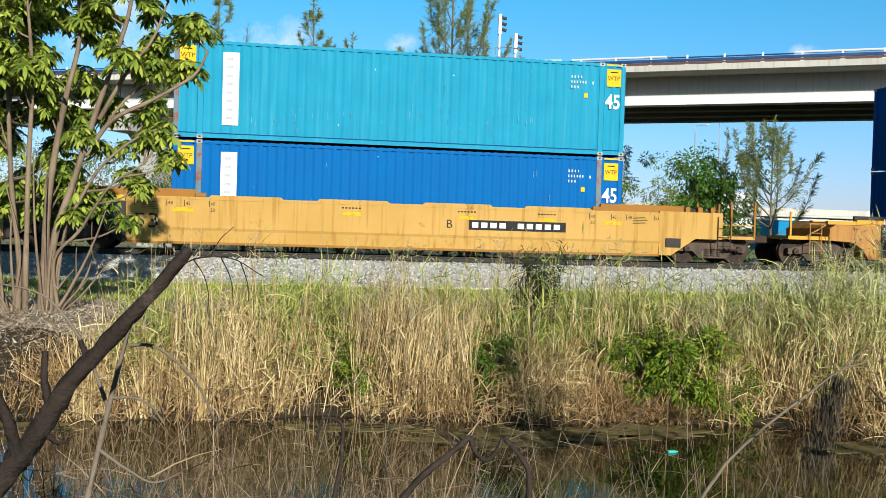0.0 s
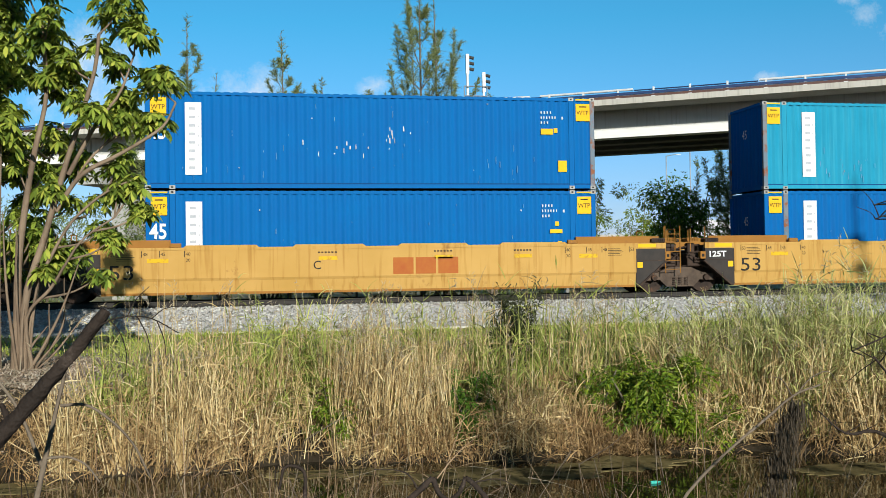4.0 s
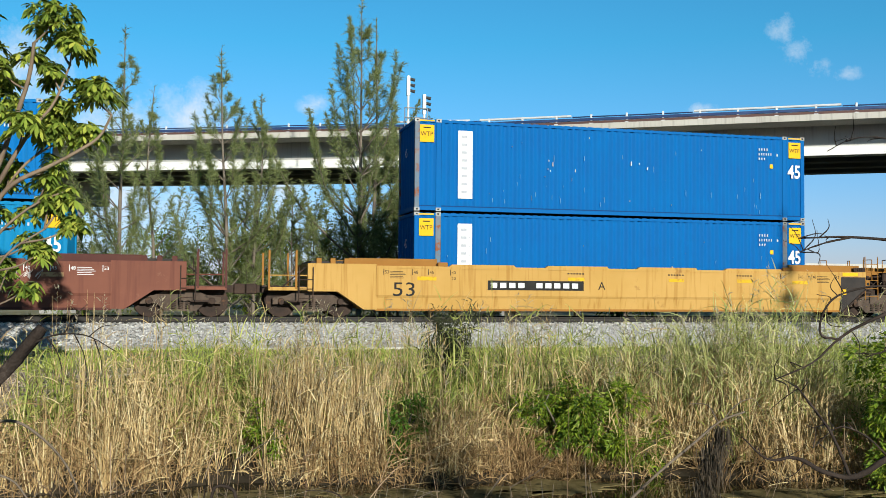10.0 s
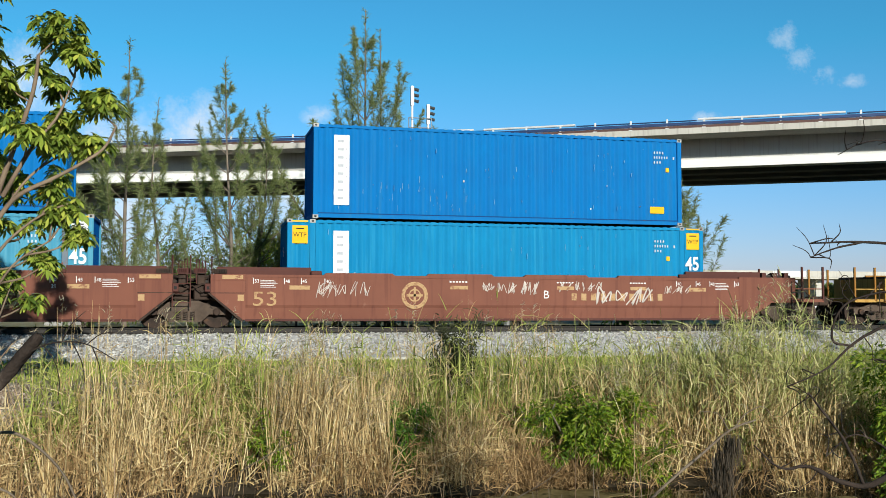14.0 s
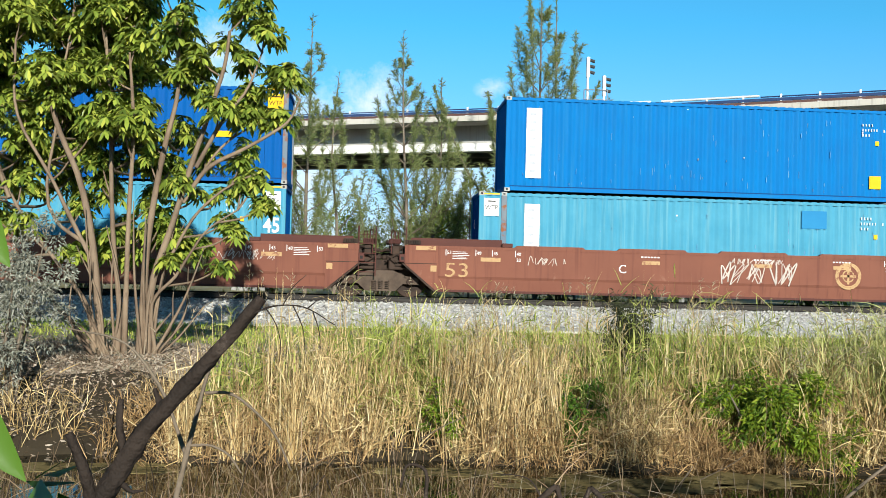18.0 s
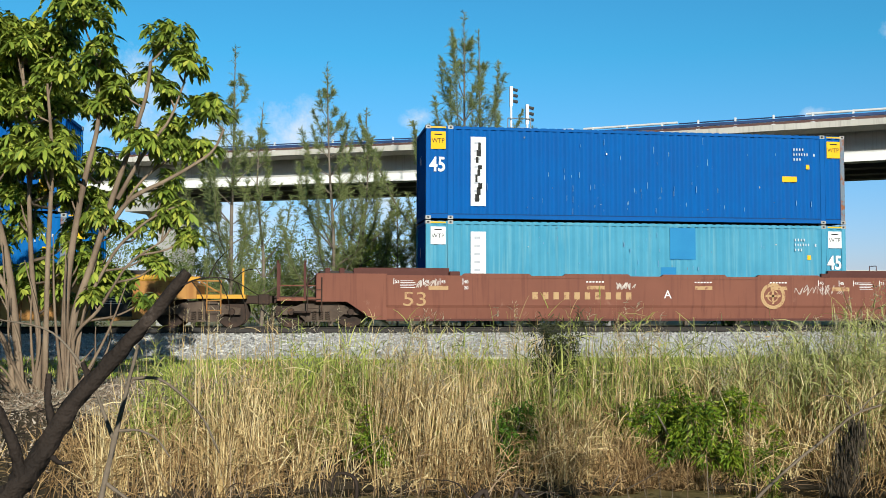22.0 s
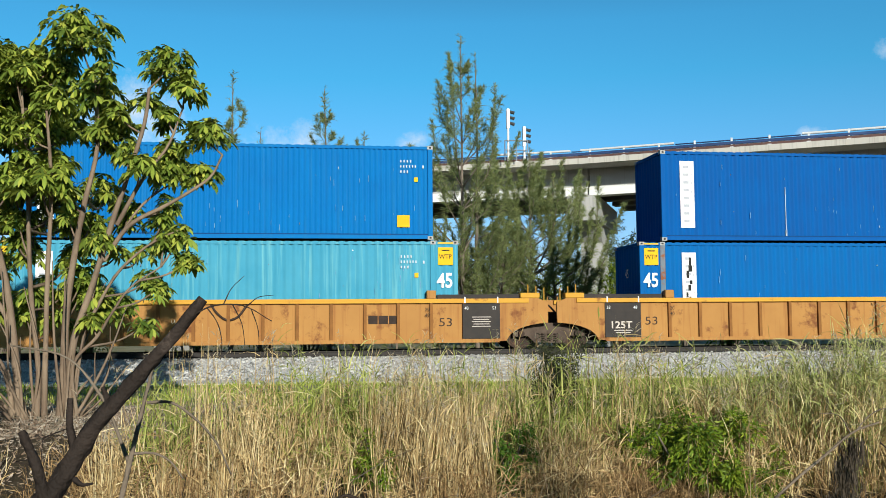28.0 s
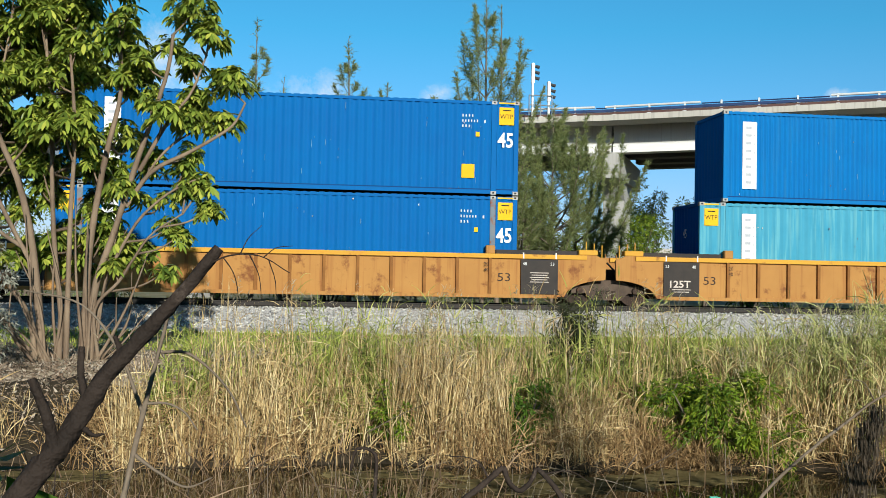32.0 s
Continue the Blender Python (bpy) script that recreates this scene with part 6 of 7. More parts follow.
def container(unit_x, z, half, paint, look_words, seed, end_tone=None, brand=True, tag=(), marks="R", wtp="LR", wtp_mat=None, patches=(), scuffs=0, streaky=0, pitch=0.272, name_x=-5.47):
    """A shipping container: corrugated sides and ends, rails, posts, corner castings, placards."""
    rng = np.random.default_rng(seed)
    ob = thing("shipping_container", pose(unit_x, TRACK, z), look_words, "shipping container", "containers on the train")
    TRAIN.append((ob, unit_x, z))
    # pale containers get a darker end colour, which stands for the ends' shade
    end_tone = end_tone or paint
    inner = HALF40 - 0.09
    for side in (-1, 1):
        y = side * WIDE
        y_in = side * (WIDE - 0.012)
        spans = [(-inner, inner)] if half < 6.5 else [(-half + 0.13, -HALF40 - 0.09), (-inner, inner), (HALF40 + 0.09, half - 0.13)]
        v, f = merge([corrugated(a, b, 0.16, HIGH - 0.11, y_in, 0.042, pitch, side) for a, b in spans])
        part("side_panel", quads("side_panel", v, f, paint), None, ob)
        part("top_rail", bx(-half + 0.1, half - 0.1, min(y, y - side * 0.06), max(y, y - side * 0.06), HIGH - 0.115, HIGH - 0.035), paint, ob)
        part("bottom_rail", sweep([(y - side * 0.012, 0.03), (y - side * 0.012, 0.165), (y - side * 0.06, 0.165), (y - side * 0.06, 0.14), (y - side * 0.05, 0.05), (y - side * 0.09, 0.03)], -half + 0.1, half - 0.1), paint, ob)
        # thin proud strip, coloured as the shadow gap over the bottom rail
        part("rail_groove", bx(-half + 0.15, half - 0.15, min(y - side * 0.008, y - side * 0.02), max(y - side * 0.008, y - side * 0.02), 0.150, 0.182), M_SHADELINE, ob, "dark line of painted shade above the bottom rail")
        posts = [-half + 0.075, half - 0.075] + ([-HALF40, HALF40] if half > 6.5 else [])
        for q in posts:
            w = 0.075 if abs(q) > HALF40 + 0.3 or half < 6.5 else 0.085
            part("corner_post", bx(q - w, q + w, min(y, y - side * 0.12), max(y, y - side * 0.12), 0.1, HIGH - 0.1, bevel=0.012), paint if (seed + int(q * 7)) % 4 else M_RUSTPOST, ob)
            for zc in (0.0, HIGH - 0.118):
                cb = bx(q - 0.089, q + 0.089, min(y + side * 0.003, y - side * 0.162), max(y + side * 0.003, y - side * 0.162), zc, zc + 0.118, bevel=0.008)
                c_ob = part("corner_casting", cb, M_CAST, ob)
                part("lock_slot", bx(q - 0.032, q + 0.032, min(y + side * 0.006, y), max(y + side * 0.006, y), zc + 0.035, zc + 0.085), M_BLACK, c_ob)
    # roof with shallow scalloped edge, and the two ends
    rb = bmesh.new()
    n = int(half * 2 / 0.272)
    for i in range(n):
        a = -half + 0.1 + i * (2 * half - 0.2) / n
        box(rb, a, a + 0.17, -WIDE + 0.02, WIDE - 0.02, HIGH - 0.05, HIGH - 0.018)
    part("roof_ribs", rb, paint, ob)
    part("roof", bx(-half + 0.1, half - 0.1, -WIDE + 0.05, WIDE - 0.05, HIGH - 0.07, HIGH - 0.04), paint, ob)
    part("floor", bx(-half + 0.1, half - 0.1, -WIDE + 0.06, WIDE - 0.06, 0.06, 0.15), M_IRON, ob)
    for q in (-1, 1):
        v, f = corrugated(-WIDE + 0.1, WIDE - 0.1, 0.15, HIGH - 0.1, 0.0, 0.045, 0.25, -1)
        v = np.stack([q * (half - 0.03) - q * np.abs(v[:, 1]), v[:, 0], v[:, 2]], 1)
        part("end_wall", quads("end_wall", v, f, end_tone), None, ob, "shaded corrugated end wall")
        for z0_, z1_ in ((0.02, 0.16), (HIGH - 0.115, HIGH - 0.02)):
            part("end_rail", bx(min(q * half, q * (half - 0.08)), max(q * half, q * (half - 0.08)), -WIDE + 0.1, WIDE - 0.1, z0_, z1_), end_tone, ob)
    yf = -WIDE - 0.001
    if half > 6.5:
        for q, c in ((-1, "L"), (1, "R")):
            xc = q * (HALF40 + (half - HALF40) / 2 + 0.0)
            if c in wtp:
                lab = plate("width_label", wtp_mat or M_LABEL, ob, xc - 0.23, xc + 0.23, HIGH - 0.74, HIGH - 0.20, yf, "yellow warning label")
                text("lettering", "WTP", 0.20, M_BLACK, lab, xc - 0.205, yf - 0.007, HIGH - 0.55, 0.92)
                plate("arrow_bar", M_BLACK, lab, xc - 0.12, xc + 0.12, HIGH - 0.31, HIGH - 0.275, yf - 0.005)
                plate("hazard_strip", M_LABEL, ob, xc - 0.24, xc + 0.24, HIGH - 0.09, HIGH - 0.045, yf)
            if c in marks:
                text("length_number", "45", 0.62, M_WHITE, ob, xc - 0.27, yf - 0.006, HIGH - 1.42, 0.80, 0.022)
        # the number repeated on the shaded end wall
        num = text("length_number", "45", 0.42, M_WHITE, ob, 0, 0, 0, 0.8)
        num.matrix_basis = pose(-half - 0.006, 0.2, HIGH - 1.1, 0, 0, -90) @ Matrix.Diagonal((0.8, 1, 1, 1))
    if brand:
        x0 = name_x
        band = plate("name_panel", M_WHITE, ob, x0, x0 + 0.47, 0.42, HIGH - 0.34, yf, "white name panel with grey bars")
        hz = (HIGH - 0.34 - 0.42) / 8.6
        for k in range(8):
            zc = HIGH - 0.34 - hz * (k + 0.8)
            lb = bx(x0 + 0.11, x0 + 0.29, yf - 0.008, yf - 0.004, zc - 0.03, zc + 0.05)
            part("letter_bar", lb, M_GREYMARK, band)
        for k in range(4):
            plate("small_bar", M_GREYMARK, band, x0 + 0.37, x0 + 0.395, HIGH - 0.8 - k * 0.28, HIGH - 0.74 - k * 0.28, yf - 0.004)
    # serial numbers as short bars, and small labels
    xr = 5.1
    for row, widths in ((0, (0.10, 0.10, 0.10, 0.10)), (1, (0.09, 0.09, 0.09, 0.09, 0.09, 0.09)), (2, (0.10, 0.10, 0.10))):
        a = xr
        for w in widths:
            plate("serial_bar", M_SERIAL, ob, a, a + w * 0.38, HIGH - 0.525 - row * 0.16, HIGH - 0.445 - row * 0.16, yf)
            a += w
    plate("serial_bar", M_SERIAL, ob, xr + 0.68, xr + 0.73, HIGH - 0.70, HIGH - 0.61, yf)
    plate("small_label", M_LABEL, ob, xr + 0.42, xr + 0.54, HIGH - 1.12, HIGH - 0.98, yf, "small yellow label")
    for a, b, c, d in tag:
        plate("warning_label", M_LABEL, ob, a, b, c, d, yf, "yellow notice label")
    for a, b, c, d in patches:
        plate("repair_patch", M_PATCH, ob, a, b, c, d, yf, "darker repainted patch")
    if scuffs:
        for k in range(scuffs):
            a = rng.uniform(-2.5, 1.0)
            c = 1.4 + 0.25 * math.sin(a * 1.4) + rng.normal(0, 0.12)
            plate("scrape", M_GRAFF if k % 3 == 0 else M_WHITE, ob, a, a + rng.uniform(0.012, 0.03), c, c + rng.uniform(0.03, 0.16), yf, "bare scraped paint")
    for k in range(5):
        a, c = rng.uniform(-5.7, 5.7), rng.choice([0.2, 0.5, 1.2, 2.2, 2.6]) + rng.uniform(-0.12, 0.12)
        plate("paint_chip", (M_GRAFF, M_RUSTPOST, M_WHITE)[k % 3], ob, a, a + rng.uniform(0.012, 0.045), c, c + rng.uniform(0.015, 0.07), yf, "chipped paint")
    # pale vertical scratches and small scabs of rust, each lot one mesh
    for mat, m, tall in ((M_SCRATCH, 34 + 3 * streaky, 0.22), (M_RUSTPOST, 4 + streaky // 3, 0.08)):
        sb = bmesh.new()
        hub = rng.uniform(-5.5, 5.0, 4)
        for k in range(m):
            a = hub[k % 4] + rng.normal(0, 0.9) if k % 3 else rng.uniform(-5.7, 5.7)
            a = max(-5.8, min(5.8, a))
            c = rng.uniform(0.2, 1.0) if k % 2 else rng.uniform(0.2, 2.5)
            box(sb, a, a + rng.uniform(0.006, 0.016), yf - 0.003, yf + 0.001, c, min(2.7, c + rng.uniform(0.02, tall)))
        tagged(part("scratches" if mat is M_SCRATCH else "rust_scabs", sb, mat, ob), "fine pale scratches" if mat is M_SCRATCH else "small rust scabs", kind="stuff")
    return ob


# wheel trucks; all springs share one coil
cv_, cf_, cc_ = tube([(0.06 * math.cos(a), 0.06 * math.sin(a), 0.012 + 0.25 * a / 25.0) for a in np.linspace(0, 25.0, 18)], [0.018] * 18, 5)
COIL = quads("spring", cv_, cf_, M_FRAME, True)
def truck_parts(parent, x):
    """A two-axle truck: side frames, springs, bolster, bearing caps and wheelsets."""
    tb = bmesh.new()
    for s in (-1, 1):
        y0 = s * 1.0
        prof = [(-1.15, 0.38), (-1.15, 0.58), (-0.75, 0.64), (-0.38, 0.80), (0.38, 0.80), (0.75, 0.64), (1.15, 0.58), (1.15, 0.38), (0.68, 0.40), (0.45, 0.18), (-0.45, 0.18), (-0.68, 0.40)]
        prism([(x_, z_) for x_, z_ in prof], y0 - 0.07, y0 + 0.07, tb)
    box(tb, -0.22, 0.22, -1.02, 1.02, 0.48, 0.78)
    box(tb, -0.16, 0.16, -0.3, 0.3, 0.78, 0.95)
    tr = part("truck", tb, M_FRAME, parent, "grimy cast steel wheel truck")
    tr.location = (x, 0, 0)
    for s in (-1, 1):
        for k in range(3):
            sp = new("spring", COIL)
            sp.parent, sp.location = tr, (-0.2 + 0.2 * k, s * 1.09, 0.22)
            sp["label"] = "coiled spring nest"
        part("brake_beam", rod(bmesh.new(), (-1.0, s * 0.55, 0.33), (1.0, s * 0.55, 0.33), 0.03), M_IRON, tr)
    for ax in (-0.89, 0.89):
        wb_ = bmesh.new()
        for s in (-1, 1):
            rod(wb_, (0, s * 0.70, 0), (0, s * 0.835, 0), 0.457, n=28)
            rod(wb_, (0, s * 0.68, 0), (0, s * 0.70, 0), 0.482, n=28)
            rod(wb_, (0, s * 0.835, 0), (0, s * 0.90, 0), 0.14, n=12)
            for j in range(3):
                a = j * 2.094
                rod(wb_, (0.3 * math.cos(a), s * 0.836, 0.3 * math.sin(a)), (0.3 * math.cos(a), s * 0.842, 0.3 * math.sin(a)), 0.05, n=8)
        rod(wb_, (0, -0.95, 0), (0, 0.95, 0), 0.085, n=12)
        ws = part("wheelset", wb_, M_IRON, tr, "worn steel wheels on an axle")
        ws.location = (ax, 0, 0.457)
        WHEELS.append(ws)
        for s in (-1, 1):
            part("bearing_cap", rod(bmesh.new(), (ax, s * 1.06, 0.47), (ax, s * 1.16, 0.47), 0.11, 0.095, n=10), M_IRON, tr)
    return tr


WHEELS = []


def ladder(parent, x, y, z0, z1, w, mat):
    lb = part("ladder", rod(rod(bmesh.new(), (x - w / 2, y, z0), (x - w / 2, y, z1), 0.018, n=6), (x + w / 2, y, z0), (x + w / 2, y, z1), 0.018, n=6), mat, parent, "steel end ladder")
    k = int((z1 - z0) / 0.28)
    for j in range(k):
        part("rung", rod(bmesh.new(), (x - w / 2, y, z0 + 0.12 + j * 0.28), (x + w / 2, y, z0 + 0.12 + j * 0.28), 0.013, n=6), mat, lb)


def coupled_end(car, q, body, lip, y, truck_on=True):
    """The end of a car that carries a coupler: platform, railing posts, brake gear; q is the side."""
    def xr_(a, b):
        return (min(q * a, q * b), max(q * a, q * b))
    a, b = xr_(8.05, 10.15)
    part("end_body", prism([(q * 8.05, 0.24), (q * 8.45, 0.24), (q * 9.25, 0.78), (q * 10.15, 0.78), (q * 10.15, 1.62), (q * 8.05, 1.62)], -1.44, 1.44), body, car)
    a, b = xr_(8.3, 10.05)
    part("end_cap", bx(a, b, -1.3, 1.3, 1.62, 1.70, bevel=0.01), M_DARK, car)
    for k in range(3):
        a, b = xr_(8.9 + k * 0.42, 9.05 + k * 0.42)
        part("cap_bracket", bx(a, b, -1.43, -1.2, 1.62, 1.78), lip, car)
    a, b = xr_(10.15, 11.3)
    part("platform", bx(a, b, -1.35, 1.35, 0.80, 0.90), body, car, "checkered end platform")
    part("platform_grating", bx(a + 0.05, b - 0.05, -1.3, 1.3, 0.905, 0.93), M_IRON, car)
    for xx in (10.45, 11.25):
        part("railing_post", bx(min(q * xx, q * (xx + 0.06)), max(q * xx, q * (xx + 0.06)), -1.36, -1.30, 0.85, 2.0), lip, car)
        part("railing_post", bx(min(q * xx, q * (xx + 0.06)), max(q * xx, q * (xx + 0.06)), 1.30, 1.36, 0.85, 2.0), lip, car)
    part("railing_bar", rod(bmesh.new(), (q * 10.15, -1.33, 1.25), (q * 11.25, -1.33, 1.25), 0.02, n=6), body, car)
    part("brace", rod(bmesh.new(), (q * 10.2, -1.33, 1.5), (q * 10.9, -1.33, 0.9), 0.025, n=6), M_IRON, car)
    part("crossover_step", bx(*xr_(10.3, 10.8), -1.38, -1.2, 0.45, 0.5), M_IRON, car)
    ladder(car, q * 10.2, -1.47, 0.45, 1.5, 0.42, M_IRON)
    bw = bmesh.new()
    for j in range(16):
        a0, a1 = 2 * math.pi * j / 16, 2 * math.pi * (j + 1) / 16
        rod(bw, (q * 10.35, 0.5 + 0.28 * math.cos(a0), 1.5 + 0.28 * math.sin(a0)), (q * 10.35, 0.5 + 0.28 * math.cos(a1), 1.5 + 0.28 * math.sin(a1)), 0.015, n=5)
    part("brake_wheel", bw, M_IRON, car, "round brake wheel")
    cb = bmesh.new()
    box(cb, min(q * 10.9, q * 11.65), max(q * 10.9, q * 11.65), -0.12, 0.12, 0.72, 0.95)
    box(cb, min(q * 11.55, q * 11.9), max(q * 11.55, q * 11.9), -0.2, 0.14, 0.68, 1.0, bevel=0.03)
    part("coupler", cb, M_IRON, car, "rusty knuckle coupler")
    part("air_hose", quads("air_hose", *tube([(q * 11.2, -0.4, 0.75), (q * 11.5, -0.42, 0.35), (q * 11.8, -0.35, 0.55)], [0.025, 0.025, 0.025], 6)[:2], M_BLACK, True), None, car)
    truck_parts(car, q * 10.0)


def tread(parent, x0, x1, y0, y1, z, mat):
    """A perforated step: a frame with cross bars and open slots between them."""
    tb = bmesh.new()
    box(tb, x0, x1, y0, y0 + 0.02, z, z + 0.13)
    box(tb, x0, x1, y1 - 0.02, y1, z, z + 0.13)
    for k in range(7):
        q = x0 + (x1 - x0) * k / 6
        box(tb, q - 0.012, q + 0.012, y0, y1, z + 0.02, z + 0.11)
    part("tread", tb, mat, parent, "slotted crossover tread")


def joint_end(car, q, body, lip, y, number, owns_truck):
    """The end of a car that shares a truck with its neighbour."""
    def xr_(a, b):
        return (min(q * a, q * b), max(q * a, q * b))

    def bar(name, *ends_, r=0.022, mat=None):
        rb_ = bmesh.new()
        for e0, e1 in zip(ends_, ends_[1:]):
            rod(rb_, (q * e0[0], e0[1], e0[2]), (q * e1[0], e1[1], e1[2]), r, n=6)
        part(name, rb_, mat or M_IRON, car)

    for y0, y1 in ((-1.455, -1.36), (1.36, 1.455)):
        part("end_panel", prism([(q * 8.08, 0.24), (q * 8.14, 0.24), (q * 9.08, 1.02), (q * 9.08, 1.40), (q * 8.08, 1.40)], y0, y1), M_DARK if body is M_YELLOW else body, car, "dark sloping end panel")
        part("panel_lip", bx(*xr_(8.08, 9.08), y0 - 0.012, y1, 1.402, 1.58), body, car)
        part("panel_rib", prism([(q * 8.10, 0.20), (q * 8.20, 0.20), (q * 9.16, 1.02), (q * 9.09, 1.02)], y0 - 0.03, y1 + 0.03), M_IRON, car)
    part("panel_seam", bx(*xr_(8.1, 9.08), -1.462, -1.455, 1.02, 1.04), M_IRON, car)
    part("end_bulkhead", bx(*xr_(8.05, 8.2), -1.36, 1.36, 0.3, 1.55), M_IRON, car)
    part("end_deck", bx(*xr_(8.2, 9.35), -1.25, 1.25, 0.95, 1.12), M_IRON, car)
    part("center_sill", prism([(q * 8.2, 0.40), (q * 9.3, 0.62), (q * 9.76, 0.72), (q * 9.76, 1.12), (q * 8.2, 1.12)], -0.75, 0.75), M_IRON, car, "deep cast centre sill")
    part("articulation_arm", bx(*xr_(9.0, 9.76), -0.4, 0.4, 1.12, 1.34, bevel=0.05), M_IRON, car, "cast articulation arm")
    part("side_bearer", bx(*xr_(9.1, 9.55), -1.15, -0.7, 0.82, 1.25, bevel=0.03), M_IRON, car)
    part("side_bearer", bx(*xr_(9.1, 9.55), 0.7, 1.15, 0.82, 1.25, bevel=0.03), M_IRON, car)
    part("socket_bracket", bx(*xr_(9.06, 9.24), -1.47, -1.30, 1.06, 1.30, bevel=0.015), lip, car)
    part("socket_hole", bx(*xr_(9.11, 9.19), -1.476, -1.47, 1.13, 1.22), M_BLACK, car)
    plate("safety_label", M_LABEL if body is M_YELLOW else M_TAN, car, *xr_(8.15, 8.75), 1.44, 1.555, -1.469, "yellow safety strip")
    plate("small_label", M_LABEL if body is M_YELLOW else M_TAN, car, *xr_(8.12, 8.30), 0.80, 0.98, -1.457, "small yellow notice")
    if q < 0:
        if number:
            text("load_number", number, 0.25, M_WHITE, car, -8.98, -1.460, 1.13, 1.2, 0.025)
    tread(car, *xr_(8.62, 9.05), -1.45, -1.1, 1.60, M_IRON)
    tread(car, *xr_(9.2, 9.55), -1.2, -0.7, 1.62, lip)
    tread(car, *xr_(9.2, 9.6), 0.3, 0.9, 1.62, M_IRON)
    if q > 0:
        ladder(car, 9.32, -1.44, 0.62, 2.12, 0.50, lip)
    bar("handrail", (9.05, -1.40, 1.5), (9.05, -1.40, 2.10), mat=lip, r=0.018)
    bar("handrail", (9.48, -1.25, 1.3), (9.48, -1.25, 2.02), (9.40, -0.9, 2.02), (9.40, -0.9, 1.2), mat=lip, r=0.016)
    bar("handrail", (9.2, 1.30, 1.0), (9.2, 1.30, 2.05), (9.3, 1.05, 2.05), (9.3, 1.05, 1.2), mat=lip, r=0.016)
    bar("brake_rod", (8.3, -1.2, 0.62), (9.1, -1.15, 0.88), (9.7, -1.0, 0.82), r=0.03)
    bar("brake_rod", (8.5, -0.9, 1.2), (9.1, -1.0, 1.52), (9.7, -0.8, 1.42), r=0.035)
    bar("brake_rod", (8.8, -1.3, 1.22), (9.3, -1.28, 1.30), (9.6, -1.2, 1.12), r=0.03)
    bar("pipe", (8.3, -0.5, 1.3), (9.2, -0.6, 1.45), (9.76, -0.5, 1.38), r=0.04)
    bar("chain", (9.0, -1.35, 1.3), (9.3, -1.38, 1.05), (9.6, -1.3, 1.25), r=0.018)
    part("brake_cylinder", rod(bmesh.new(), (q * 8.6, -0.95, 1.30), (q * 9.15, -0.95, 1.36), 0.13, n=12), M_IRON, car)
    part("valve_box", bx(*xr_(9.22, 9.46), -1.0, -0.72, 1.26, 1.58, bevel=0.03), M_IRON, car)
    part("valve_box", bx(*xr_(8.75, 8.98), -1.3, -1.05, 1.12, 1.46, bevel=0.03), M_RUSTPOST, car)
    part("end_cap", bx(*xr_(9.02, 9.5), 0.9, 1.4, 1.12, 1.6, bevel=0.02), M_DARK, car)
    if owns_truck:
        truck_parts(car, q * 9.78)


